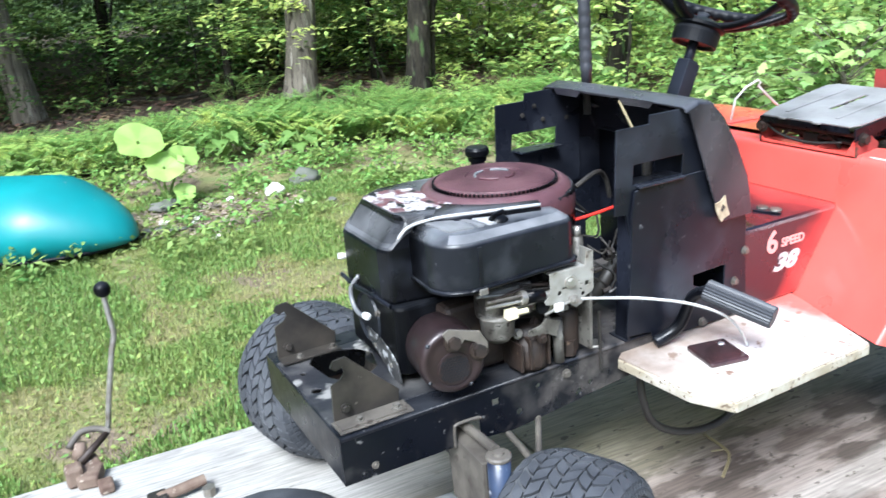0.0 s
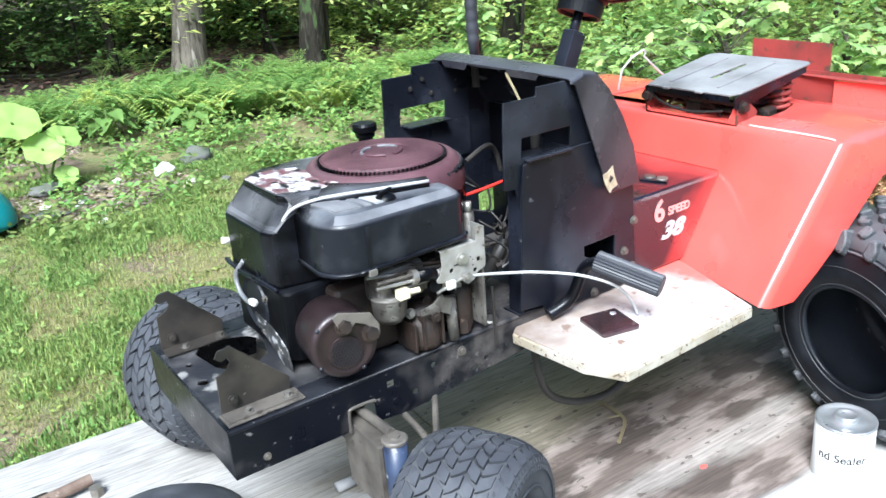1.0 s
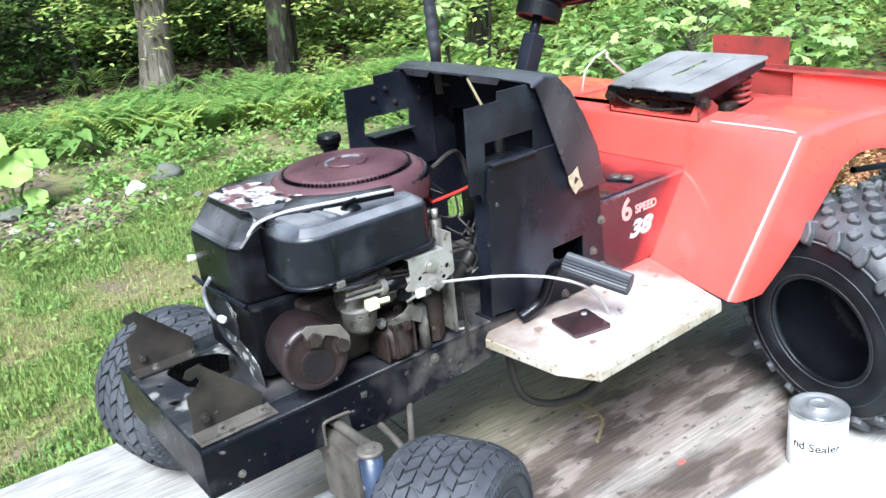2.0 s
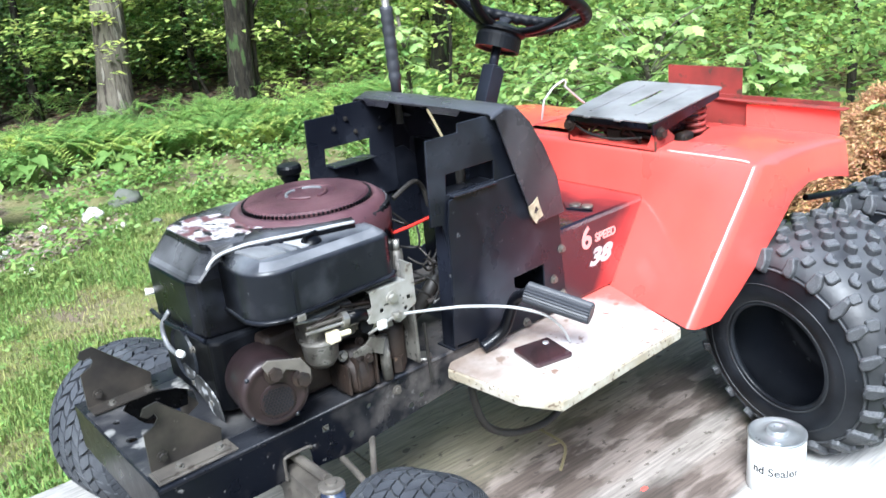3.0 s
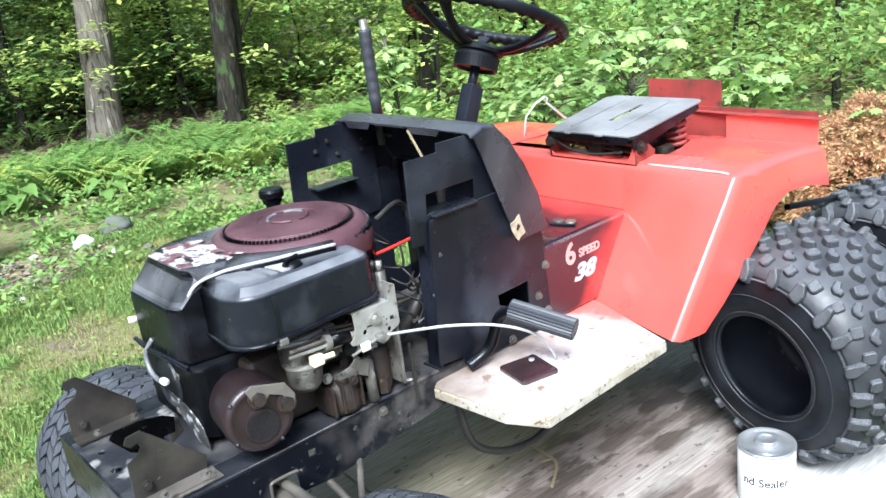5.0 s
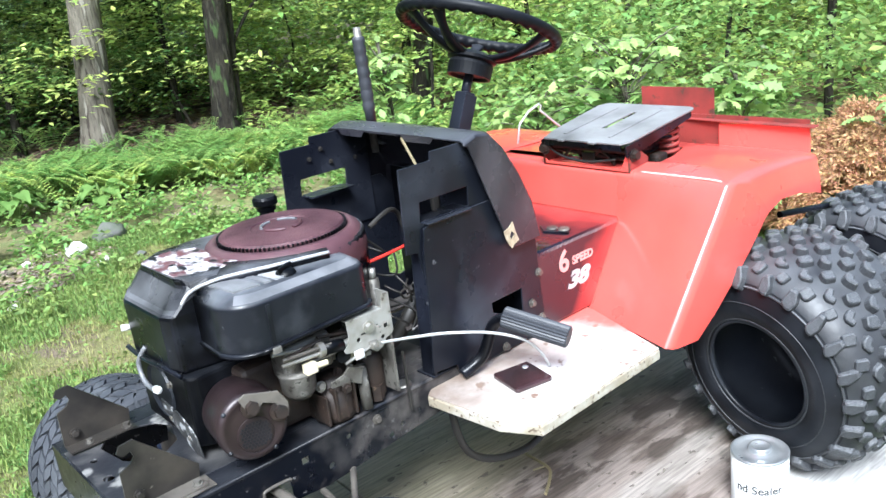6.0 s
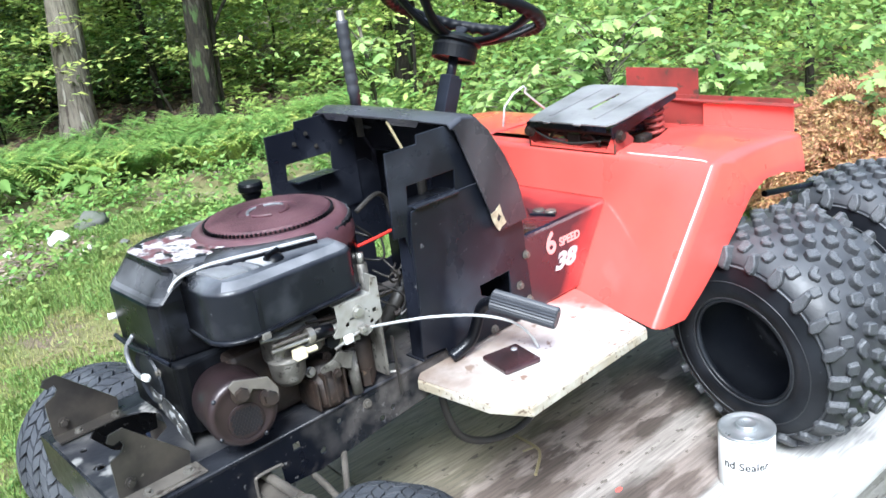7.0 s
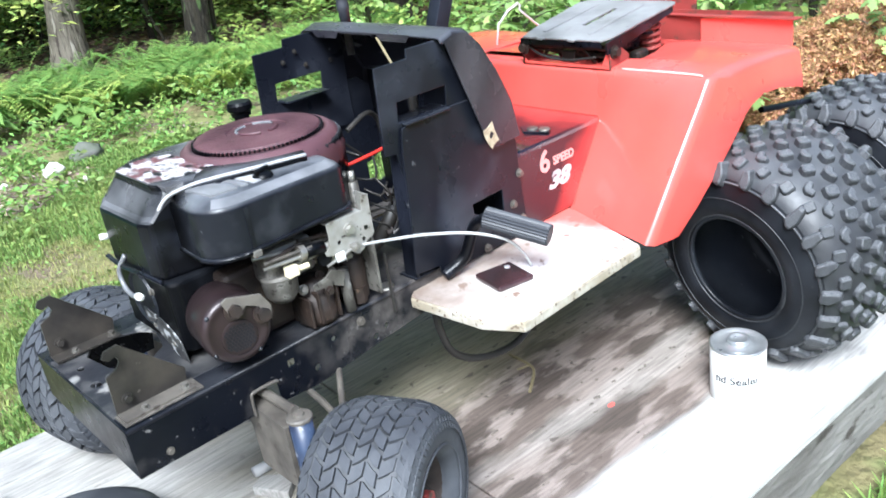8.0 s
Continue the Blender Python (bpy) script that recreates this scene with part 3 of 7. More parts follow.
def split_beam(y0, y1, seed):
    """A weathered side beam: a bowed, checked timber with long cracks along the grain."""
    bm = bmesh.new()
    n = 120
    ring8 = [(y0, -0.021), (y0, -0.05), (y0, -0.053), (y0, -0.1), (y0, -0.103), (y0, -0.16), (y1, -0.16), (y1, -0.021)]
    rows = []
    for i in range(n + 1):
        x = lerp(DECK_X0, DECK_X1, i / n)
        row = []
        for k, (y, z) in enumerate(ring8):
            w = 0.004 * noise.noise(Vector((x * 3, k * 0.7, seed))) + 0.0025 * noise.noise(Vector((x * 17, k * 3.1, seed)))
            crack = 0.007 * max(0.0, noise.noise(Vector((x * 1.6, k // 2, seed + 4))) + 0.25) if k in (2, 4) else 0.0
            out = 1 if y1 > y0 else -1
            row.append(bm.verts.new((x, y + out * (crack + (w if k < 6 else 0)), z + (0.6 * w if 0 < k < 7 else 0))))
        rows.append(row)
    for a, b in zip(rows, rows[1:]):
        for k in range(8):
            bm.faces.new((a[k], b[k], b[(k + 1) % 8], a[(k + 1) % 8]))
    bm.faces.new(rows[0][::-1]), bm.faces.new(rows[-1])
    bmesh.ops.recalc_face_normals(bm, faces=bm.faces)
    return part("side_beam", bm, TIMBER, deck, "split grey timber beam")


def lerp(a, b, t):
    return a + (b - a) * t


split_beam(DECK_Y0 + 0.004, DECK_Y0 + 0.05, 1.0)
split_beam(DECK_Y1 - 0.004, DECK_Y1 - 0.05, 6.0)
for i in range(6):
    x = DECK_X0 + 0.05 + i * 0.75
    part("joist", B((x, x + 0.04, DECK_Y0 + 0.056, DECK_Y1 - 0.056, -0.12, -0.021)), TIMBER, deck)
for x in (-1.2, 1.9):
    part("skid", B((x, x + 0.12, DECK_Y0 + 0.1, DECK_Y1 - 0.1, -0.62, -0.122)), TIMBER, deck)
deck.matrix_world = Matrix.Translation((0, 0, -0.5)) @ pose(0, 0, 0, 0, 0, -3)

# ---- lawn tractor ----
tractor = thing("lawn_tractor", "partly stripped red and black lawn tractor with bare engine", "lawn tractor", (0.6, 0, 0.0))
W, TOP = 0.18, 0.365

# frame
rail_line = [(0.0, 0.283), (0.19, 0.281), (0.196, 0.32), (0.242, 0.319), (0.244, 0.278), (0.307, 0.272), (0.36, 0.276), (0.47, 0.287), (0.62, 0.3), (1.25, 0.3), (1.25, TOP), (0.0, TOP)]
slots = [[(0.268, 0.33), (0.281, 0.33), (0.281, 0.342), (0.268, 0.342)], ring(0.32, 0.303, 0.006, 8), ring(0.445, 0.30, 0.006, 8), ring(0.36, 0.338, 0.005, 8), ring(0.47, 0.31, 0.005, 8)]
frame_ob = part("frame_rail", P(rail_line, -W, -W + 0.004, slots), FRAME, tractor, "chipped black steel frame rail", bevel=0.001)
part("frame_rail", P(rail_line, W - 0.004, W, slots), FRAME, tractor, "chipped black steel frame rail", bevel=0.001)
part("rail_flange", B((0.004, 1.2, -W + 0.004, -W + 0.05, TOP - 0.004, TOP)), FRAME, tractor, bevel=0.0015)
part("rail_flange", B((0.004, 1.2, W - 0.05, W - 0.004, TOP - 0.004, TOP)), FRAME, tractor, bevel=0.0015)
part("front_crossbar", P([(-W + 0.004, 0.283), (W - 0.004, 0.283), (W - 0.004, TOP), (-W + 0.004, TOP)], 0.0, 0.004, axis="x"), FRAME, tractor, "scraped black front crossbar", bevel=0.001)
plate_line = [(0.004, -W + 0.05), (0.2, -W + 0.05), (0.2, W - 0.05), (0.004, W - 0.05)]
part("front_plate", P(plate_line, TOP - 0.004, TOP, [[(0.052, 0.09), (0.062, 0.02), (0.075, 0.0), (0.12, -0.012), (0.15, 0.01), (0.166, 0.07), (0.15, 0.1), (0.105, 0.122), (0.07, 0.118)], ring(0.027, -0.012, 0.009, 10), ring(0.03, 0.06, 0.006, 10)], axis="z"), FRAME_TOP, tractor, "scraped steel plate with rounded opening", bevel=0.001)
# sheet added to keep the bay dark where the lawn would show through
part("bay_dark_sheet", B((0.621, 0.98, -W + 0.05, W - 0.05, TOP - 0.012, TOP - 0.007)), BLACK, tractor, "added dark sheet closing the bottom of the engine bay")
part("engine_plate", B((0.201, 0.62, -W + 0.05, W - 0.05, TOP - 0.006, TOP - 0.001)), FRAME, tractor)
part("spacer_strip", B((0.006, 0.13, -W + 0.008, -W + 0.048, TOP + 0.001, TOP + 0.004)), PALE_STEEL, tractor, "bare steel strip", bevel=0.001)
bracket_line = [(0.01, 0.369), (0.12, 0.369), (0.123, 0.392), (0.04, 0.474), (0.02, 0.472), (0.014, 0.462), (0.022, 0.455), (0.033, 0.458), (0.036, 0.449), (0.03, 0.44), (0.012, 0.432)]
for y in (-0.137, 0.133):
    b = part("hood_bracket", P(bracket_line, y, y + 0.004), BARE, tractor, "bare steel hood hinge bracket")
    part("bracket_foot", B((0.01, 0.12, y - 0.03, y, TOP + 0.004, TOP + 0.007)), PALE_STEEL if y < 0 else BARE, b)
    hexbolt("bolt", (0.045, y - 0.018, TOP + 0.007), (0, 0, 1), 0.005, b, ALU)
    hexbolt("bolt", (0.108, y - 0.018, TOP + 0.007), (0, 0, 1), 0.006, b, ALU)
    hexbolt("bolt", (0.03, y - 0.001, 0.39), (0, -1, 0), 0.006, b, BARE)
for x, z, r in ((0.418, 0.343, 0.006), (0.052, 0.302, 0.0045)):
    hexbolt("bolt", (x, -W, z), (0, -1, 0), r, tractor, PALE_STEEL)
part("rail_bend", R((0.002, -W + 0.003, TOP - 0.003), (1.2, -W + 0.003, TOP - 0.003), 0.0042), FRAME, tractor, smooth=True)
part("notch_rim", T([(0.1935, -W - 0.001, 0.28), (0.1935, -W - 0.001, 0.312), (0.199, -W - 0.001, 0.3215), (0.235, -W - 0.001, 0.321), (0.243, -W - 0.001, 0.318)], 0.0028), PALE_STEEL, tractor, "worn bright edge of the notch", smooth=True)
hexbolt("bolt", (0.566, -0.158, TOP), (0, 0, 1), 0.008, tractor)
part("grommet", L([(0.0, 0.003), (0.014, 0.003), (0.016, 0.0)], Matrix.Translation((0.5, -0.155, TOP)), 20), STEEL, tractor, "zinc slotted disc")

# front axle and wheels
part("axle_beam", B((0.205, 0.232, -0.26, 0.26, 0.235, 0.285)), BARE, tractor, "grimy steel front axle", bevel=0.004)


def front_wheel(centre, yaw, grown=1.0):
    """A small turf tyre on a red steel rim; its axis lies along local y."""
    m = Matrix.Translation(centre) @ pose(0, 0, 0, 0, 0, yaw) @ pose(0, 0, 0, 90, 0, 0) @ Matrix.Scale(grown, 4)
    r, w = 0.149, 0.092
    wheel = part("wheel", L([(0.03, -0.05), (0.03, 0.05), (0.022, 0.05), (0.022, -0.05)], m, 20, True), RUST, tractor, "front wheel with turf tyre")
    prof = [(0.07, -w + 0.022), (0.078, -w + 0.008), (0.095, -w + 0.001), (0.115, -w + 0.002), (0.128, -w + 0.006), (0.138, -w + 0.014), (r - 0.012, -w + 0.026), (r - 0.008, 0), (r - 0.012, w - 0.026), (0.138, w - 0.014), (0.128, w - 0.006), (0.115, w - 0.002), (0.095, w - 0.001), (0.078, w - 0.008), (0.07, w - 0.022)]
    part("tyre", L(prof, m, 56, True), RUBBER_WORN, wheel, "grey worn rubber turf tyre", smooth=True)
    for s in (-1, 1):
        for rr, ww in ((0.122, w - 0.003), (0.088, w - 0.002)):
            part("sidewall_ring", L([(rr + 0.0022 * math.cos(q), s * ww + 0.0022 * math.sin(q)) for q in [2 * math.pi * k / 6 for k in range(6)]], m, 48, True), RUBBER_WORN, wheel, smooth=True)
    part("rim", L([(0.074, w - 0.02), (0.07, w - 0.028), (0.064, w - 0.04), (0.05, w - 0.06), (0.03, w - 0.055), (0.024, w - 0.03), (0.0, w - 0.03)], m, 32), RUST, wheel, "dirty dark steel rim", smooth=True)
    part("rim", L([(0.0, -w + 0.03), (0.024, -w + 0.03), (0.03, -w + 0.055), (0.05, -w + 0.06), (0.064, -w + 0.04), (0.07, -w + 0.028), (0.074, -w + 0.02)], m, 32), RUST, wheel, "dirty dark steel rim", smooth=True)
    part("wheel_hub", L([(0.0, w - 0.016), (0.016, w - 0.018), (0.018, w - 0.05)], m, 20), OLD_RED, wheel)
    # strip of darker rubber that paints shade into the grooves
    part("groove_shade_strip", L([(r - 0.0075, -w + 0.024), (r - 0.0035, 0), (r - 0.0075, w - 0.024)], m, 56), RUBBER_BASE, wheel, smooth=True)
    # tread: bands of zigzag blocks across the width, and shoulder ribs down the sidewall
    bm = bmesh.new()
    n, cols, half = 34, 8, 0.086

    def block(pts, deep):
        top = [bm.verts.new(m @ Vector((rr * math.cos(aa), rr * math.sin(aa), yy))) for aa, yy, rr in pts]
        low = [bm.verts.new(m @ Vector(((rr - deep) * math.cos(aa), (rr - deep) * math.sin(aa), yy * 1.01))) for aa, yy, rr in pts]
        bm.faces.new(top)
        for k in range(len(top)):
            bm.faces.new((top[k], low[k], low[(k + 1) % len(top)], top[(k + 1) % len(top)]))

    def crown_r(yy):
        return r + 0.002 - 6.0 * max(0, abs(yy) - 0.03) ** 2

    pitch = 2 * math.pi / n
    for i in range(n):
        for c in range(cols):
            y0, y1 = -half + 2 * half * c / cols + 0.0015, -half + 2 * half * (c + 1) / cols - 0.0015
            ym = (y0 + y1) / 2
            up = 0.34 if c % 2 else -0.34
            stag = 0.5 * (c // 2 % 2)
            pts = []
            for yy, zig in ((y0, -up), (ym, up * 0.1), (y1, up)):
                pts.append(((i + stag + 0.8 * zig - 0.36) * pitch, yy, crown_r(yy)))
            for yy, zig in ((y1, up), (ym, up * 0.1 + 0.12), (y0, -up)):
                pts.append(((i + stag + 0.8 * zig + 0.36) * pitch, yy, crown_r(yy)))
            block(pts, 0.011)
    for i in range(n):
        for sg in (-1, 1):
            for f in (0.1, 0.6):
                a0, a1 = (i + f) * pitch, (i + f + 0.34) * pitch
                pts = [(a0, sg * half, 0.1315), (a1, sg * half, 0.1315), (a1, sg * (half + 0.0062), 0.118), (a0, sg * (half + 0.0062), 0.118)]
                block(pts if sg > 0 else pts[::-1], 0.006)
    bmesh.ops.recalc_face_normals(bm, faces=bm.faces)
    tagged(part("tread", bm, RUBBER_WORN, wheel, "zigzag turf tread blocks"), kind="stuff")


front_wheel((0.29, -0.357, 0.15), 27)
front_wheel((0.165, 0.405, 0.165), 12, 1.12)
for s in (-1, 1):
    sx = 0.217
    part("spindle", R((sx, s * 0.275, 0.14), (sx, s * 0.275, 0.304), 0.0185), BLUE_PAINT, tractor, "steering spindle with blue-black paint", smooth=True)
    part("spindle_cap", L([(0, 0.004), (0.008, 0.004), (0.009, 0.001), (0.018, 0.0), (0.0205, -0.002), (0.0205, -0.006)], Matrix.Translation((sx, s * 0.275, 0.309)), 20), PALE_STEEL, tractor)
    part("axle_fork", P([(0.15 * s, 0.17), (0.255 * s, 0.17), (0.255 * s, 0.285), (0.14 * s, 0.293)], sx - 0.018, sx + 0.012, axis="x"), PALE_STEEL, tractor, "bent steel axle plate")
    part("steering_arm", R((sx + 0.005, s * 0.14, 0.302), (sx + 0.003, s * 0.262, 0.309), 0.008), PALE_STEEL, tractor)
    part("tie_rod", T([(0.3, s * 0.14, 0.27), (0.292, s * 0.22, 0.266), (0.284, s * 0.28, 0.26)], 0.006), PALE_STEEL, tractor, smooth=True)
    part("drag_link", R((0.286, s * 0.282, 0.258), (0.37, s * 0.16, 0.28), 0.0055), PALE_STEEL, tractor)

# tower and dash
upper = [(0.523, 0.603), (0.529, 0.748), (0.598, 0.748), (0.600, 0.763), (0.735, 0.763), (0.735, 0.56), (0.555, 0.56), (0.548, 0.6)]
slot = [(0.562, 0.65), (0.672, 0.65), (0.675, 0.684), (0.565, 0.684)]
lower = [(0.543, 0.378), (0.6, 0.372), (0.606, 0.352), (0.66, 0.35), (0.84, 0.35), (0.832, 0.446), (0.828, 0.54), (0.8, 0.615), (0.765, 0.648), (0.672, 0.648), (0.59, 0.648), (0.562, 0.64), (0.5555, 0.6), (0.5535, 0.5)]
hole = [(0.7, 0.436), (0.699, 0.456), (0.778, 0.458), (0.777, 0.413), (0.74, 0.41), (0.724, 0.425)]
far_hole = [(0.752, 0.425), (0.752, 0.46), (0.812, 0.482), (0.81, 0.42), (0.78, 0.412)]
for s in (-1, 1):
    p = part("tower_panel", P(upper, s * 0.181, s * 0.185, [slot]), PANEL, tractor, "black steel dash tower panel with slot", bevel=0.0012)
    part("bent_tab", B((0.566, 0.668, min(s * 0.15, s * 0.182), max(s * 0.15, s * 0.182), 0.648, 0.651)), BLACK, p)
    sp_panel = part("side_panel", P(lower, s * 0.187, s * 0.191, [hole if s < 0 else far_hole]), PANEL, tractor, "black steel side panel with cut-out", bevel=0.0015)
    part("rolled_lip", B((0.566, 0.668, min(s * 0.187, s * 0.199), max(s * 0.187, s * 0.199), 0.645, 0.6495)), PANEL, sp_panel, bevel=0.0018)
for s in (-1, 1):
    flange = part("tower_front_flange", P([(0.548, 0.368), (0.556, 0.368), (0.5615, 0.6), (0.5565, 0.6)], s * 0.1868, s * 0.152), BLACK, tractor, bevel=0.003)
    part("flange_foot", B((0.545, 0.6, min(s * 0.14, s * 0.186), max(s * 0.14, s * 0.186), TOP + 0.0005, TOP + 0.004)), BLACK, flange, bevel=0.001)
part("firewall", B((0.79, 0.795, -0.184, 0.184, 0.366, 0.66)), BLACK, tractor)
for x, z in ((0.828, 0.474), (0.803, 0.419), (0.826, 0.381), (0.723, 0.358)):
    hexbolt("bolt", (x, -0.191, z), (0, -1, 0), 0.0062, tractor, PALE_STEEL)

cap_line = [(0.662, 0.766), (0.69, 0.775), (0.722, 0.77), (0.752, 0.74), (0.785, 0.688), (0.815, 0.628), (0.83, 0.558)]


def build_dash_cap():
    bm = bmesh.new()
    ys = [(-0.203, 0.012), (-0.2, 0.005), (-0.193, 0.001), (-0.14, 0.0), (0.0, -0.002), (0.14, 0.0), (0.193, 0.001), (0.2, 0.005), (0.203, 0.012)]
    rows = []
    for y, d in ys:
        rows.append([bm.verts.new((x - d * 0.3, y, z - d * 0.6)) for x, z in cap_line])
    for a, b in zip(rows, rows[1:]):
        for i in range(len(cap_line) - 1):
            bm.faces.new((a[i], b[i], b[i + 1], a[i + 1]))
    front = [(0.667 + 0.079 * q, 0.757 - 0.207 * q) for q in (0.0, 0.1, 0.28, 0.48, 0.68, 0.86, 1.0)]
    for row in (rows[0], rows[-1]):
        y = row[0].co.y
        low = [bm.verts.new((x, y * 1.01, z)) for x, z in front]
        for i in range(len(front) - 1):
            bm.faces.new((row[i], row[i + 1], low[i + 1], low[i]))
    bmesh.ops.recalc_face_normals(bm, faces=bm.faces)
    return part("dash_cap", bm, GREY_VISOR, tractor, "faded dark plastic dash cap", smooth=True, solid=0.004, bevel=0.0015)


dash = build_dash_cap()
wn_mod = dash.modifiers.new("weighted", "WEIGHTED_NORMAL")
wn_mod.mode = "FACE_AREA"
for y0, y1, d in ((0.17, 0.08, 0.014), (-0.03, -0.125, 0.013), (0.08, -0.03, 0.004)):
    part("front_lip", P([(y0, 0.769), (y1, 0.769), (y1 + 0.012, 0.769 - d), (y0 - 0.012, 0.769 - d)], 0.662, 0.665, axis="x"), GREY_VISOR, dash)
part("torn_mount", P([(0.733, 0.574), (0.73, 0.588), (0.742, 0.591), (0.754, 0.6), (0.757, 0.585), (0.766, 0.562), (0.752, 0.557), (0.747, 0.551), (0.74, 0.56)], -0.2088, -0.2068, [[(0.743, 0.574), (0.748, 0.585), (0.756, 0.576), (0.749, 0.568)]]), TORN, dash, "tan torn fibreboard patch")
part("inner_rod", R((0.655, -0.12, 0.42), (0.66, -0.11, 0.72), 0.009), BARE, tractor)
part("brace_rod", R((0.665, -0.03, 0.76), (0.6, -0.17, 0.70), 0.0025), WIRE_TAN, tractor, "tan brace rod")

# steering
AX = Vector((0.4, 0, 0.9)).normalized()
HUB = Vector((0.876, 0, 0.836))
wheel_m = Matrix.Translation(HUB) @ axes_for(AX)
RIM_R, RIM_Z = 0.156, 0.1
column = part("steering_column", B((-0.0165, 0.0165, -0.013, 0.013, -0.2, -0.03)), BLACK, tractor, "black square steering column", bevel=0.003)
column.matrix_basis = wheel_m
part("column_channel", B((-0.019, -0.0172, -0.016, 0.016, -0.2, -0.035)), BLACK, column, local=True, bevel=0.0008)
part("steering_shaft", R(HUB - AX * 0.04, HUB + AX * 0.01, 0.0095), BLACK, tractor, smooth=True)
hexbolt("bolt", HUB - AX * 0.115 + Vector((-0.018, -0.012, 0)), (-0.7, -0.7, 0.3), 0.007, tractor)


def rim_section(q):
    return RIM_R + 0.0118 * math.cos(q), RIM_Z + 0.0118 * math.sin(q)


def wavy_rim():
    """The rim, with finger waves moulded into its inner underside."""
    bm = bmesh.new()
    n, k = 160, 12
    rows = []
    for i in range(n):
        a = 2 * math.pi * i / n
        row = []
        for j in range(k):
            q = 2 * math.pi * j / k
            r, z = rim_section(q)
            low = max(0.0, math.cos(q + math.pi * 0.75))
            r += 0.003 * low * math.cos(40 * a)
            z -= 0.003 * low * math.cos(40 * a)
            row.append(bm.verts.new(wheel_m @ Vector((r * math.cos(a), r * math.sin(a), z))))
        rows.append(row)
    for i in range(n):
        p, q = rows[i], rows[(i + 1) % n]
        for j in range(k):
            bm.faces.new((p[j], q[j], q[(j + 1) % k], p[(j + 1) % k]))
    bmesh.ops.recalc_face_normals(bm, faces=bm.faces)
    return part("steering_wheel", bm, WHEEL_BLACK, tractor, "black plastic steering wheel, worn rim", smooth=True)


steer = wavy_rim()
part("hub", L([(0.0, 0.006), (0.036, 0.006), (0.04, 0.0), (0.044, 0.0), (0.045, 0.024), (0.043, 0.03), (0.05, 0.034), (0.05, 0.04), (0.03, 0.05), (0, 0.052)], wheel_m, 36), WHEEL_BLACK, steer, smooth=False)


def ribbon(a0, a1, parent):
    """One flat arm of a forked spoke, dished from the hub at bearing a0 up to the rim at bearing a1."""
    bm = bmesh.new()
    rows = []
    for i in range(13):
        f = i / 12
        r = lerp(0.03, RIM_R - 0.004, f)
        a = lerp(a0, a1, f ** 1.3)
        z = 0.04 + (RIM_Z - 0.043) * f ** 1.8
        half = lerp(0.017, 0.0085, min(1, f * 1.6)) + 0.006 * max(0, f - 0.75) * 4
        u = Vector((-math.sin(a), math.cos(a), 0))
        c = Vector((r * math.cos(a), r * math.sin(a), z))
        rows.append([bm.verts.new(wheel_m @ (c + u * half * g + Vector((0, 0, h)))) for g, h in ((-1, 0.004), (-0.7, 0.0055), (0.7, 0.0055), (1, 0.004), (1, -0.004), (0, -0.006), (-1, -0.004))])
    for p, q in zip(rows, rows[1:]):
        for j in range(7):
            bm.faces.new((p[j], q[j], q[(j + 1) % 7], p[(j + 1) % 7]))
    bm.faces.new(rows[0][::-1]), bm.faces.new(rows[-1])
    bmesh.ops.recalc_face_normals(bm, faces=bm.faces)
    return part("spoke", bm, WHEEL_BLACK, parent, smooth=True)


for k in range(3):
    a = math.pi * (0.5 + 2 * k / 3)
    ribbon(a - 0.16, a - 0.27, steer)
    ribbon(a + 0.16, a + 0.27, steer)

# clutch lever with grip
lv = part("lift_lever", R((0.748, 0.17, 0.70), (0.744, 0.17, 0.955), 0.008), STEEL, tractor, "lift lever with black moulded grip", smooth=True)
bm = bmesh.new()
prof = [(0.0, 0.0), (0.0105, 0.0), (0.0112, 0.03), (0.0128, 0.033), (0.0128, 0.043), (0.0115, 0.047)]
for k in range(5):
    z = 0.052 + k * 0.023
    prof += [(0.0118, z), (0.0131, z + 0.006), (0.0131, z + 0.013), (0.0118, z + 0.02)]
prof += [(0.0135, 0.172), (0.0115, 0.178), (0.0, 0.179)]
part("grip", lathe(bm, prof, Matrix.Translation((0.748, 0.17, 0.758)) @ axes_for((-0.004, 0, 0.2)), 20), GRIP, lv, smooth=True)

# tunnel and fenders
tun = [(0.80, 0.345), (0.988, 0.345), (1.1, 0.509), (0.8, 0.509)]
part("tunnel", P(tun, -0.185, 0.185), FADE_RED, tractor, "red tunnel with black overspray", bevel=0.008)


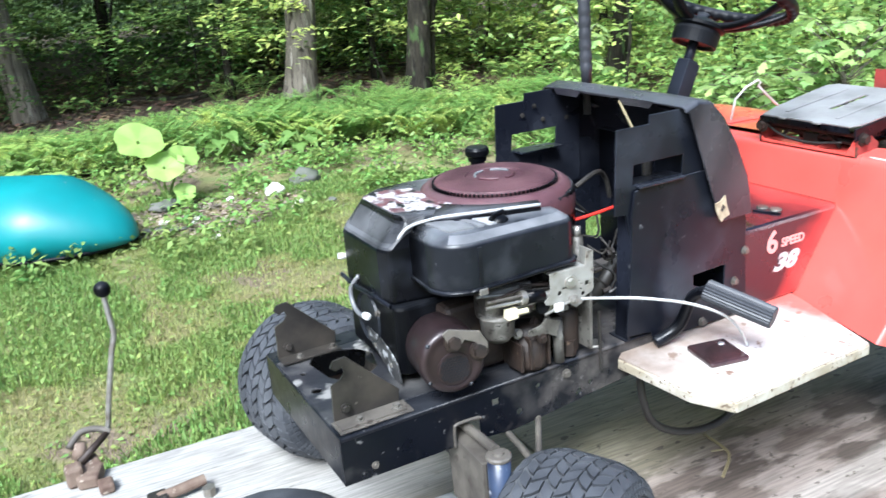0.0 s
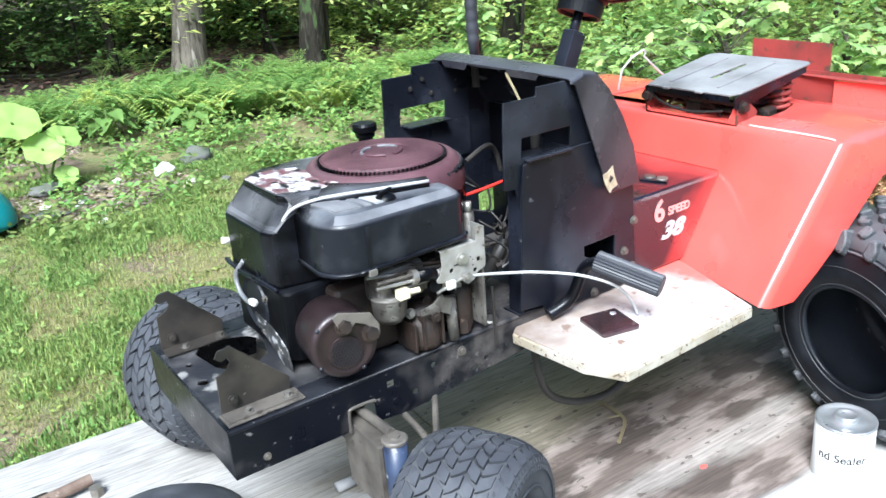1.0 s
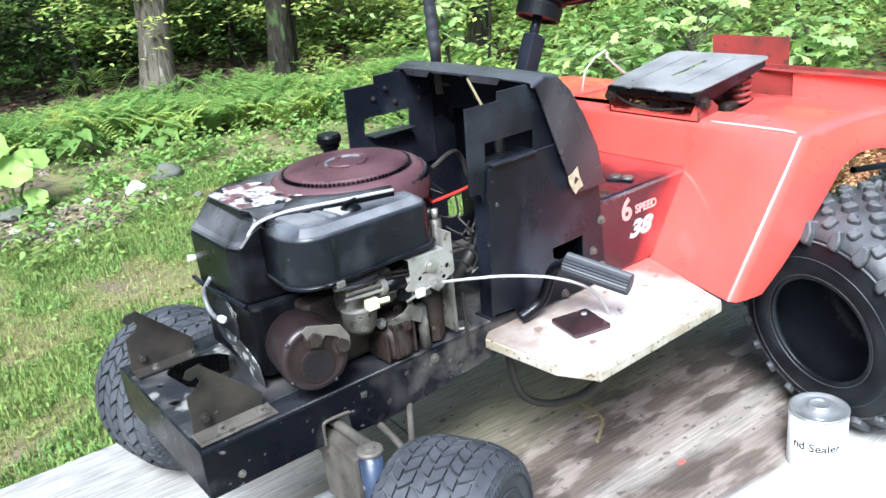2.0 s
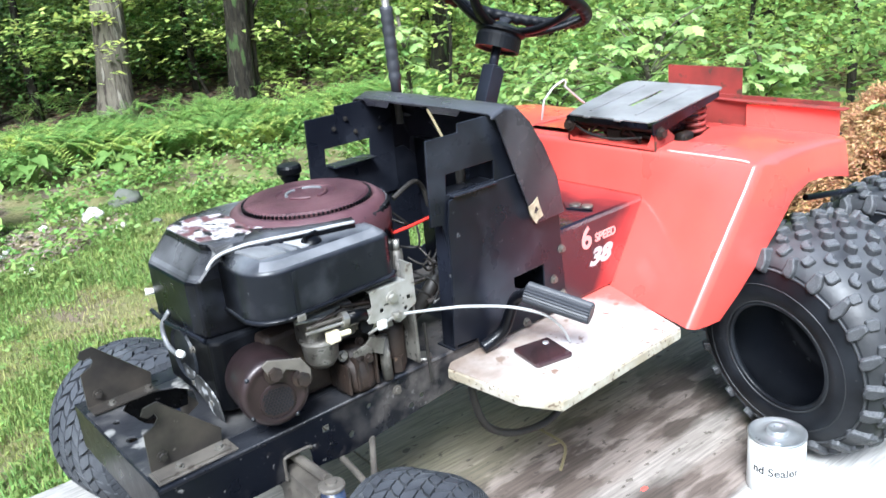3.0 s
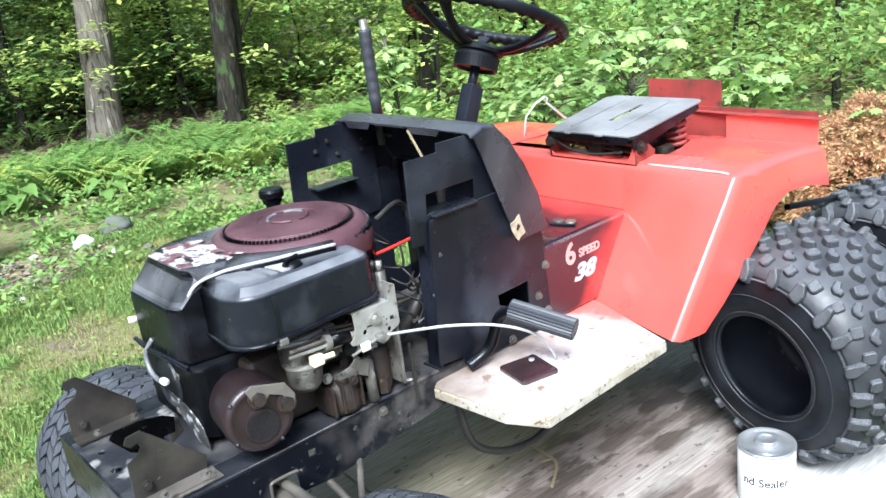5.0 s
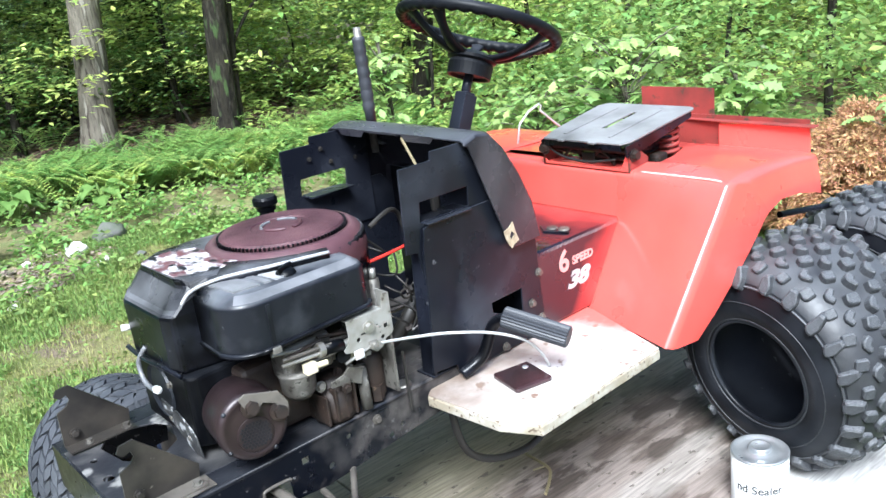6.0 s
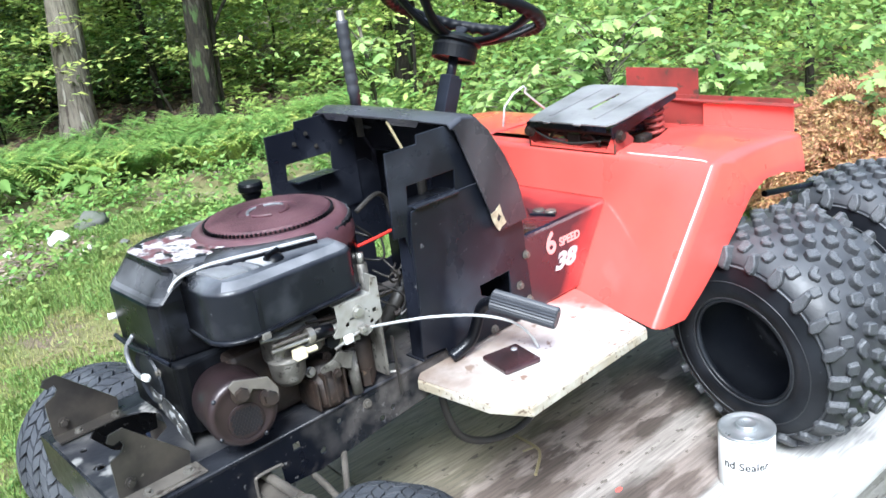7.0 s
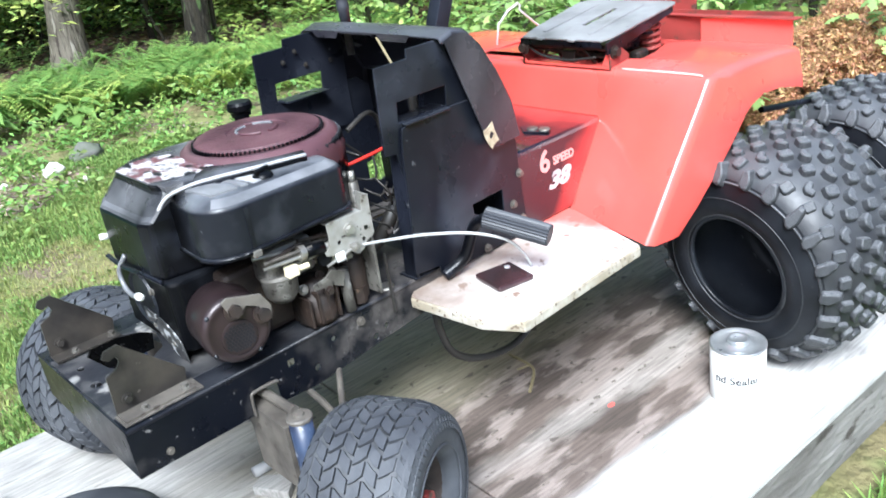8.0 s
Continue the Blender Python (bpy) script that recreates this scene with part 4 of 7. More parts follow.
def build_body():
    """Front wall, tops and skirts of both fenders, one pressed sheet."""
    bm = bmesh.new()
    inner = [(0.982, 0.338), (1.027, 0.405), (1.089, 0.497), (1.096, 0.56), (1.0985, 0.594), (1.1015, 0.602), (1.108, 0.6075)]
    outer = [(0.902, 0.345), (0.95, 0.41), (1.022, 0.505), (1.064, 0.56), (1.088, 0.594), (1.0945, 0.603), (1.102, 0.609)]
    nu = 8
    for s in (-1, 1):
        rows = []
        for (xi, zi), (xo, zo) in zip(inner, outer):
            row = []
            for k in range(nu + 1):
                t = k / nu
                t = (0, 0.2, 0.4, 0.6, 0.8, 0.93, 0.97, 0.988, 1.0)[k]
                row.append(bm.verts.new((lerp(xi, xo, t), s * lerp(0.18, (0.3 if s > 0 and zi < 0.5 else 0.42) + 0.012 * (zi - 0.345) / 0.26, t), lerp(zi, zo, t))))
            edge_in = 0.12 if s > 0 and zi < 0.5 else 0.0
            row.append(bm.verts.new((xo + 0.004, s * (0.425 - edge_in + 0.01 * (zi - 0.345) / 0.26), zo - 0.001)))
            row.append(bm.verts.new((xo + 0.012, s * (0.428 - edge_in + 0.012 * (zi - 0.345) / 0.26), zo - 0.004)))
            row.append(bm.verts.new((xo + 0.02, s * (0.429 - edge_in + 0.012 * (zi - 0.345) / 0.26), zo - 0.006)))
            rows.append(row)
        # top, running back
        back = [(1.16, 0.611, 0.18), (1.161, 0.611, 0.232 if s < 0 else 0.18), (1.24, 0.61, 0.225 if s < 0 else 0.18), (1.33, 0.605, 0.19 if s < 0 else 0.18), (1.335, 0.605, 0.18), (1.4, 0.597, 0.18), (1.432, 0.59, 0.18)]
        for x, z, y_in in back:
            row = []
            for k in range(nu + 1):
                t = k / nu
                row.append(bm.verts.new((x, s * lerp(y_in, 0.424, t), z + (0.006 * math.sin(math.pi * t) if x < 1.4 else 0))))
            row.append(bm.verts.new((x, s * 0.437, z - 0.004)))
            row.append(bm.verts.new((x, s * 0.442, z - 0.012)))
            row.append(bm.verts.new((x, s * 0.443, z - 0.02)))
            rows.append(row)
        for a, b in zip(rows, rows[1:]):
            for i in range(len(a) - 1):
                bm.faces.new((a[i], a[i + 1], b[i + 1], b[i]))
        # skirt down to the wheel arch
        arch = [(0.985, 0.334), (1.045, 0.372), (1.105, 0.42), (1.15, 0.458), (1.18, 0.486), (1.19, 0.495), (1.205, 0.51), (1.22, 0.522), (1.221, 0.5222), (1.27, 0.535), (1.34, 0.528), (1.344, 0.5275), (1.41, 0.512), (1.44, 0.503)]
        mid = None
        for t, bulge in ((0.5, 0.004), (1.0, 0.006)):
            cur = []
            for r, (x, z) in zip(rows, arch):
                top = r[-1].co if mid is None else None
                base = r[-1].co
                cur.append(bm.verts.new((lerp(base.x, x, t), s * (abs(base.y) + bulge), lerp(base.z, z, t))))
            prev = [r[-1] for r in rows] if mid is None else mid
            for i in range(len(cur) - 1):
                bm.faces.new((prev[i], prev[i + 1], cur[i + 1], cur[i]))
            mid = cur
    # middle of the front wall and the seat deck, with its opening
    def quad(*p):
        bm.faces.new([bm.verts.new(q) for q in p])
    w = 0.181
    for (xa, za), (xb, zb) in zip(inner[2:], inner[3:]):
        quad((xa, -w, za), (xb, -w, zb), (xb, w, zb), (xa, w, za))
    quad((1.108, -w, 0.6075), (1.16, -w, 0.611), (1.16, w, 0.611), (1.108, w, 0.6075))
    quad((1.16, 0.0, 0.611), (1.4, 0.0, 0.597), (1.4, w, 0.597), (1.16, w, 0.611))
    quad((1.335, -w, 0.605), (1.335, 0.0, 0.605), (1.4, 0.0, 0.597), (1.4, -w, 0.597))
    bmesh.ops.remove_doubles(bm, verts=bm.verts, dist=0.0006)
    bmesh.ops.recalc_face_normals(bm, faces=bm.faces)
    return part("fender_body", bm, RED, tractor, "glossy red pressed steel fender body", smooth=True, solid=0.004)


body = build_body()
wn_mod = body.modifiers.new("weighted", "WEIGHTED_NORMAL")
wn_mod.mode, wn_mod.weight = "FACE_AREA", 80
# the opening's shade is put into the black colour of this floor
part("seat_well", B((1.14, 1.42, -0.25, 0.0, 0.5, 0.504)), BLACK, tractor, "floor of the seat well, shade of the opening in its black colour")
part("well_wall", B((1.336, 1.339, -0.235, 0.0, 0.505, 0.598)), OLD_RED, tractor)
part("well_latch", B((1.2, 1.24, -0.21, -0.185, 0.56, 0.62)), RUST, tractor, bevel=0.006)

# highlight along the top fold, laid on as a thin pale strip
part("fold_highlight", T([(1.1075, -0.235, 0.6085), (1.103, -0.33, 0.6105), (1.1, -0.4, 0.611), (1.099, -0.42, 0.6095)], 0.0022), FOLD_GLINT, body, "pale strip for the highlight along the fold", smooth=True)
# thin dark tube drawn in place of the shadow in the gap
part("gap_shadow_line", T([(0.986, -0.188, 0.35), (1.03, -0.188, 0.413), (1.087, -0.188, 0.498), (1.089, -0.182, 0.511), (1.089, -0.1, 0.5115), (1.089, 0.18, 0.5115)], 0.0015, 6, 1), OLD_RED, tractor, "dark red line for the shadow in the gap between tunnel and fender body")

# seat base: hinge box, tilting plate, spring
sb = part("seat_bracket", P([(-0.208, 0.598), (0.022, 0.598), (0.022, 0.622), (0.012, 0.612), (-0.19, 0.612), (-0.208, 0.65)], 1.10, 1.104, axis="x"), RED, tractor, "red seat hinge bracket")
part("hinge_cheek", P([(1.1, 0.604), (1.16, 0.604), (1.165, 0.625), (1.12, 0.66), (1.1, 0.655)], -0.212, -0.208), OLD_RED, sb)
part("hinge_cheek", P([(1.1, 0.604), (1.16, 0.604), (1.165, 0.625), (1.12, 0.66), (1.1, 0.655)], 0.018, 0.022), OLD_RED, sb)
hexbolt("bolt", (1.096, 0.012, 0.642), (-1, 0, 0), 0.01, sb, RUST)
part("hinge_floor", B((1.1, 1.17, -0.208, 0.018, 0.604, 0.607)), OLD_RED, sb)
hexbolt("bolt", (1.115, -0.212, 0.64), (0, -1, 0), 0.01, sb, RUST)
part("hinge_rod", R((1.118, -0.218, 0.645), (1.118, 0.028, 0.645), 0.006), RUST, sb)
part("wire", T([(1.105, 0.02, 0.65), (1.1, -0.03, 0.628), (1.1, -0.1, 0.62), (1.11, -0.17, 0.628)], 0.0028), WIRE_DARK, sb, smooth=True)
tilt_m = Matrix.Translation((1.088, 0, 0.664)) @ pose(0, 0, 0, 0, -6.5, 0)
seat_line = [(0.0, -0.2), (0.02, -0.212)] + [(0.237 + 0.018 * math.sin(radians(q)), -0.2 - 0.018 * math.cos(radians(q))) for q in (0, 30, 60, 90)] + [(0.255, 0.02), (0.235, 0.036), (0.06, 0.022), (0.0, 0.008), (0.0, -0.036), (-0.006, -0.038), (-0.006, -0.052), (0.0, -0.054), (0.0, -0.118), (-0.006, -0.12), (-0.006, -0.136), (0.0, -0.138)]
bm = P(seat_line, 0.0, 0.004, [[(0.085, -0.1), (0.2, -0.1), (0.2, -0.088), (0.085, -0.088)]], axis="z")
for y in (-0.15, -0.03):
    prism(bm, [(0.03, y - 0.004), (0.22, y - 0.004), (0.222, y + 0.004), (0.03, y + 0.004)], 0.0041, 0.0062, axis="z")
bm.transform(tilt_m)
sp_ob = part("seat_plate", bm, SEAT_STEEL, tractor, "black steel seat plate with slot, dust and sky glare in its colour", bevel=0.002)
for y, x1 in ((-0.214, 0.238), (0.012, 0.05)):
    bm = P([(0.0, -0.001), (x1, -0.001), (x1, -0.014), (0.06, -0.026), (0.0, -0.026)], y, y + 0.004)
    bm.transform(tilt_m)
    part("seat_plate_flange", bm, BLACK, sp_ob, bevel=0.001)
bm = B((0.001, 0.005, -0.198, 0.007, -0.013, -0.001))
bm.transform(tilt_m)
part("seat_plate_lip", bm, BLACK, sp_ob, bevel=0.001)
# plain block added behind the mechanism to keep this space dark
part("seat_backing", B((1.15, 1.33, -0.165, -0.03, 0.61, 0.64)), BLACK, sp_ob, "black backing block for the dark space under the seat plate", bevel=0.01)
part("mechanism_bar", R((1.13, -0.18, 0.625), (1.13, 0.02, 0.635), 0.005), RUST, sp_ob)
part("mechanism_link", T([(1.12, -0.16, 0.615), (1.125, -0.12, 0.64), (1.13, -0.09, 0.618), (1.125, -0.05, 0.643), (1.12, -0.02, 0.62)], 0.004), RUST, sp_ob, smooth=True)
part("switch_box", B((1.12, 1.15, -0.105, -0.07, 0.608, 0.635)), WIRE_DARK, sp_ob, bevel=0.003)
pts = []
for k in range(61):
    a = 2 * math.pi * k / 12
    pts.append((1.29 + 0.02 * math.cos(a), -0.178 + 0.02 * math.sin(a), 0.6 + 0.07 * k / 60))
part("seat_spring", T(pts, 0.0048, 6, 1), OLD_RED, tractor, "dull red painted coil spring", smooth=True)

# rear box
rb = part("rear_box", P([(-0.43, 0.585), (-0.22, 0.585), (-0.22, 0.643), (-0.43, 0.648)], 1.425, 1.43, axis="x"), RED, tractor, "red open rear box with bent lips")
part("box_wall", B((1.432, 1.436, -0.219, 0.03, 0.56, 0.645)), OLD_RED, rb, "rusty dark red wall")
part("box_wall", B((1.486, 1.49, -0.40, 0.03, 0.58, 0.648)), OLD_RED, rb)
part("box_floor", B((1.437, 1.486, -0.41, 0.03, 0.58, 0.584)), RUST, rb)
part("box_plate", B((1.5, 1.504, -0.162, 0.04, 0.585, 0.708)), OLD_RED, rb, "dark red upright plate")
part("box_lip", P([(1.41, -0.445), (1.436, -0.445), (1.438, -0.22), (1.44, -0.1), (1.43, -0.1), (1.418, -0.22)], 0.647, 0.65, axis="z"), OLD_RED, rb, bevel=0.001)

# footboards
board = [(0.55, -0.17), (0.523, -0.19), (0.537, -0.35), (0.571, -0.417), (0.9, -0.411), (0.975, -0.2), (0.98, -0.17)]
for outline in (board, [(x, min(-y, 0.29)) for x, y in board][::-1]):
    fb = part("footboard", P(outline, 0.322, 0.3415, axis="z"), BOARD_EDGE, tractor, "worn white footboard with raw dirty edge", bevel=0.003)
    cx, cy = sum(p[0] for p in outline) / len(outline), sum(p[1] for p in outline) / len(outline)
    part("painted_top", P([(cx + (x - cx) * 0.992, cy + (y - cy) * 0.988) for x, y in outline], 0.342, 0.345, axis="z"), WHITE_BOARD, fb, "white paint with rust and red overspray", bevel=0.001)

# pedal with ribbed grip
pd = part("brake_pedal", T([(0.6, -0.2, 0.355), (0.64, -0.215, 0.38), (0.655, -0.235, 0.44), (0.66, -0.27, 0.462)], 0.011), BLACK, tractor, "black pedal arm with ribbed rubber sleeve", smooth=True)
bm = bmesh.new()
m = Matrix.Translation((0.657, -0.262, 0.462)) @ axes_for((0.05, -0.12, -0.032))
prof_n = 22
n = 44
rows = []
for z in (0.0, 0.002, 0.118, 0.12):
    rows.append([bm.verts.new(m @ Vector(((0.0175 if k % 2 else 0.0195) * math.cos(2 * math.pi * k / n) * (0.9 if z in (0.0, 0.12) else 1), (0.0175 if k % 2 else 0.0195) * math.sin(2 * math.pi * k / n) * (0.9 if z in (0.0, 0.12) else 1), z))) for k in range(n)])
for a, b in zip(rows, rows[1:]):
    for k in range(n):
        bm.faces.new((a[k], a[(k + 1) % n], b[(k + 1) % n], b[k]))
bm.faces.new(rows[0][::-1]), bm.faces.new(rows[-1])
part("rubber_sleeve", bm, GRIP, pd)

# engine
def loft(rows_of, cap=True, mats=None, pick=None):
    """A skin over closed loops of points; mats gives a material slot to each band."""
    bm = bmesh.new()
    rows = [[bm.verts.new(p) for p in loop] for loop in rows_of]
    for j, (a, b) in enumerate(zip(rows, rows[1:])):
        for i in range(len(a)):
            f = bm.faces.new((a[i], a[(i + 1) % len(a)], b[(i + 1) % len(a)], b[i]))
            if mats and (pick is None or i in pick):
                f.material_index = mats[j]
    if cap:
        bm.faces.new(rows[0][::-1]), bm.faces.new(rows[-1])
    bmesh.ops.recalc_face_normals(bm, faces=bm.faces)
    return bm


def inset(loop, d, z, c):
    return [(x + (c[0] - x) * d, y + (c[1] - y) * d, z) for x, y in loop]


EC = Vector((0.4, -0.01, 0))
eng = part("engine", B((0.2, 0.48, -0.09, 0.13, 0.372, 0.5)), BLACK, tractor, "black vertical shaft petrol engine, grimy and rusty", bevel=0.012)
arc = [(EC.x + 0.14 * math.cos(radians(a)), EC.y + 0.14 * math.sin(radians(a))) for a in range(100, -101, -10)]
house = [(0.155, -0.075), (0.146, -0.05), (0.146, 0.09), (0.16, 0.115), (0.23, 0.135), (0.3, 0.14)] + arc + [(0.3, -0.1), (0.22, -0.085)]
hc = (0.32, 0.0)


def slope(loop, z, lift):
    """The loop at height z, its front end drawn back and lowered into a sloping nose."""
    out = []
    for x, y in loop:
        f = max(0.0, min(1.0, (0.22 - x) / 0.07))
        out.append((x + lift * 0.05 * f, y * (1 - 0.06 * lift), z - 0.042 * f * (1 - lift) * (1 if z > 0.6 else 0)))
    return out


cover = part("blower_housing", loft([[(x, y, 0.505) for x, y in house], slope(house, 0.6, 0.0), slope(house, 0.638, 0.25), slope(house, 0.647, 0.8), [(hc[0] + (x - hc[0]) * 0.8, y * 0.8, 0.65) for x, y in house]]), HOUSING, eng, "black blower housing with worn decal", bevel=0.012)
skirt = [(0.165, -0.098), (0.15, -0.085), (0.15, 0.1), (0.163, 0.122), (0.3, 0.135), (0.44, 0.12), (0.5, 0.05), (0.5, -0.05), (0.44, -0.09), (0.3, -0.09)]
part("engine_shroud", loft([[(x, y, 0.385) for x, y in skirt], [(x, y, 0.506) for x, y in skirt]]), BLACK_PLASTIC, eng, "black front shroud", bevel=0.006)
part("shroud_seam", T([(0.142, 0.11, 0.51), (0.141, 0.05, 0.506), (0.141, -0.02, 0.512), (0.15, -0.075, 0.505)], 0.004), BLACK, eng)
part("alternator_hole", L([(0.0, -0.0), (0.04, 0.0), (0.045, 0.004), (0.047, 0.0)], Matrix.Translation((0.1495, 0.02, 0.455)) @ axes_for((-1, 0, 0)), 24), RUBBER_DARK, eng)
# chipped lower edge of the shroud at the front, drawn as a thin plate
part("shroud_chipped_edge", P([(-0.095, 0.372), (-0.06, 0.372), (-0.02, 0.392), (0.03, 0.414), (0.03, 0.436), (0.0, 0.432), (-0.03, 0.43), (-0.06, 0.42), (-0.085, 0.405)], 0.1465, 0.1495, axis="x"), CHIPPED, eng, "speckled chipped paint on the lower edge of the shroud", bevel=0.002)

ring_m = Matrix.Translation((EC.x, EC.y, 0))
part("screen_ring", L([(0.139, 0.6), (0.141, 0.622), (0.138, 0.638), (0.131, 0.65), (0.122, 0.657), (0.114, 0.658), (0.111, 0.65), (0.105, 0.646)], ring_m, 64), MAROON, eng, "maroon plastic ring of the flywheel cover", smooth=True)
part("flywheel_screen", L([(0.106, 0.648), (0.107, 0.661), (0.103, 0.6645), (0.08, 0.667), (0.052, 0.668), (0.05, 0.666), (0.04, 0.6665), (0.0, 0.668)], ring_m, 64), MAROON_DARK, eng, "maroon perforated flywheel screen")
bm = bmesh.new()
for k in range(90):
    a = 2 * math.pi * k / 90
    box(bm, -0.0022, 0.0022, -0.0015, 0.0015, -0.006, 0.002, ring_m @ Matrix.Translation((0.108 * math.cos(a), 0.108 * math.sin(a), 0.66)) @ Matrix.Rotation(a, 4, "Z"))
tagged(part("screen_teeth", bm, BLACK_PLASTIC, eng), kind="stuff")
for k, (a0, a1) in enumerate(((10, 70), (95, 165), (190, 250), (275, 340))):
    part("screen_emblem", T([(EC.x + 0.034 * math.cos(radians(a0 + (a1 - a0) * q / 5)), EC.y + 0.034 * math.sin(radians(a0 + (a1 - a0) * q / 5)), 0.668) for q in range(6)], 0.0028, 6, 2), GREY_WORN if k < 2 else MAROON, eng)

# air cleaner cover
def corner(cx, cy, r, a0, a1, n=7):
    return [(cx + r * math.cos(radians(lerp(a0, a1, k / (n - 1)))), cy + r * math.sin(radians(lerp(a0, a1, k / (n - 1))))) for k in range(n)]


ac = [(0.192, -0.08)] + corner(0.243, -0.145, 0.055, 180, 270, 9) + corner(0.412, -0.176, 0.024, 270, 350, 6) + [(0.438, -0.08)]
cc = (0.31, -0.06)
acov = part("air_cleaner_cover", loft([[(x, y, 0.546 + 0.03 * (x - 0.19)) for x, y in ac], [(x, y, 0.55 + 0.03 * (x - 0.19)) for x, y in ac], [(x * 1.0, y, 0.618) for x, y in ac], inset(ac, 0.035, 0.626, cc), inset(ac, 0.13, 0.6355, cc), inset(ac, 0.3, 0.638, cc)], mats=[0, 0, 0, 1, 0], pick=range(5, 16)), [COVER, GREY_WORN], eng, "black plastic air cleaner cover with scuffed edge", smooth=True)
wn_mod = acov.modifiers.new("weighted", "WEIGHTED_NORMAL")
wn_mod.mode = "FACE_AREA"
part("cover_rim", T([(x, y * 1.01, 0.548 + 0.03 * (x - 0.19)) for x, y in ac], 0.004, 6, 3), BLACK, acov, smooth=True)
part("cover_groove", B((0.247, 0.254, -0.2015, -0.198, 0.552, 0.618)), RUBBER_DARK, acov)
part("cover_latch", B((0.243, 0.258, -0.208, -0.196, 0.541, 0.552)), ALU, acov, bevel=0.002)
part("cover_decal", P([(0.213, -0.1), (0.222, -0.162), (0.262, -0.168), (0.252, -0.1)], 0.634, 0.6395, axis="z"), DECAL_SILVER, acov, "faded silver decal")
part("cover_decal", P([(0.278, -0.1), (0.288, -0.17), (0.318, -0.17), (0.312, -0.1)], 0.634, 0.6397, axis="z"), DECAL_PALE, acov, "pale silver decal")
part("cover_decal", P([(0.262, -0.1), (0.27, -0.168), (0.28, -0.169), (0.272, -0.1)], 0.634, 0.6394, axis="z"), DECAL_SILVER, acov)
knob = part("cover_knob", L([(0.0, 0.008), (0.01, 0.0075), (0.0145, 0.004), (0.0165, 0.0)], Matrix.Translation((0.312, -0.158, 0.638)), 24), BLACK_PLASTIC, acov, "black wing knob", smooth=True)
part("knob_wing", B((-0.016, 0.016, -0.0032, 0.0032, 0.0, 0.011)), BLACK_PLASTIC, acov, bevel=0.0025).matrix_basis = Matrix.Translation((0.312, -0.158, 0.641)) @ Matrix.Rotation(0.4, 4, "Z")
TRIM = [(0.167, -0.068, 0.59), (0.169, -0.069, 0.602), (0.19, -0.077, 0.63), (0.225, -0.097, 0.643), (0.262, -0.117, 0.647), (0.3, -0.134, 0.648), (0.345, -0.148, 0.648), (0.392, -0.16, 0.647)]
part("cover_trim", T(TRIM, 0.0028), DECAL_PALE, eng, "scuffed pale moulding line", smooth=True)


def housing_shoulder():
    """The raised edge of the blower housing between the moulding line and the round screen ring."""
    bm = bmesh.new()
    inner = [(0.19, -0.03, 0.628), (0.2, -0.03, 0.634), (0.215, -0.035, 0.645), (0.265, -0.055, 0.651), (0.285, -0.085, 0.652), (0.315, -0.115, 0.652), (0.352, -0.137, 0.652), (0.395, -0.148, 0.651)]
    rows = [[bm.verts.new(a), bm.verts.new((Vector(a) * 0.5 + Vector(b) * 0.5) + Vector((0, 0, 0.001))), bm.verts.new(b), bm.verts.new((a[0], a[1] - 0.001, a[2] - 0.014))] for a, b in zip(TRIM[3:], inner[3:])]
    for p, q in zip(rows, rows[1:]):
        for i, j in ((0, 1), (1, 2), (3, 0)):
            bm.faces.new((p[i], q[i], q[j], p[j]))
    bmesh.ops.recalc_face_normals(bm, faces=bm.faces)
    return part("housing_shoulder", bm, HOUSING, eng, smooth=True, solid=0.002)


housing_shoulder()

# torn decal following the sloping nose
def build_nose_decal():
    skin = BVHTree.FromPolygons([v.co.copy() for v in cover.data.vertices], [tuple(p.vertices) for p in cover.data.polygons])
    bm = bmesh.new()
    near, far = [(0.184, -0.046), (0.205, -0.056), (0.25, -0.074), (0.283, -0.066)], [(0.182, 0.075), (0.205, 0.09), (0.24, 0.092), (0.275, 0.07)]
    grid = []
    for i in range(46):
        u = i / 45 * 3
        k = min(2, int(u))
        a = Vector((lerp(near[k][0], near[k + 1][0], u - k), lerp(near[k][1], near[k + 1][1], u - k), 1))
        b = Vector((lerp(far[k][0], far[k + 1][0], u - k), lerp(far[k][1], far[k + 1][1], u - k), 1))
        row = []
        for j in range(46):
            p = a.lerp(b, j / 45)
            hit = skin.ray_cast(p, Vector((0, 0, -1)))[0]
            row.append(bm.verts.new((p.x, p.y, hit.z + 0.0012)) if hit and hit.z > 0.6 else None)
        grid.append(row)
    for i in range(45):
        for j in range(45):
            ring4 = (grid[i][j], grid[i + 1][j], grid[i + 1][j + 1], grid[i][j + 1])
            if None in ring4:
                continue
            f = bm.faces.new(ring4)
            c = f.calc_center_median()
            g = noise.noise(Vector((c.x * 70, c.y * 55, 1.0))) + 0.35 * noise.noise(Vector((c.x * 150, c.y * 150, 4.0))) + (c.x - 0.205) * 7
            band = noise.noise(Vector((c.x * 45, c.y * 25, 7.0)))
            edge = i in (0, 44) or j in (0, 44)
            f.material_index = 0 if edge or g > -0.02 else 1 if band > -0.12 else 2
    bmesh.ops.recalc_face_normals(bm, faces=bm.faces)
    return part("nose_decal", bm, [DECAL_NOSE, DECAL_NOSE, DECAL_NOSE], eng, "torn white, dull red and black decal")


build_nose_decal()

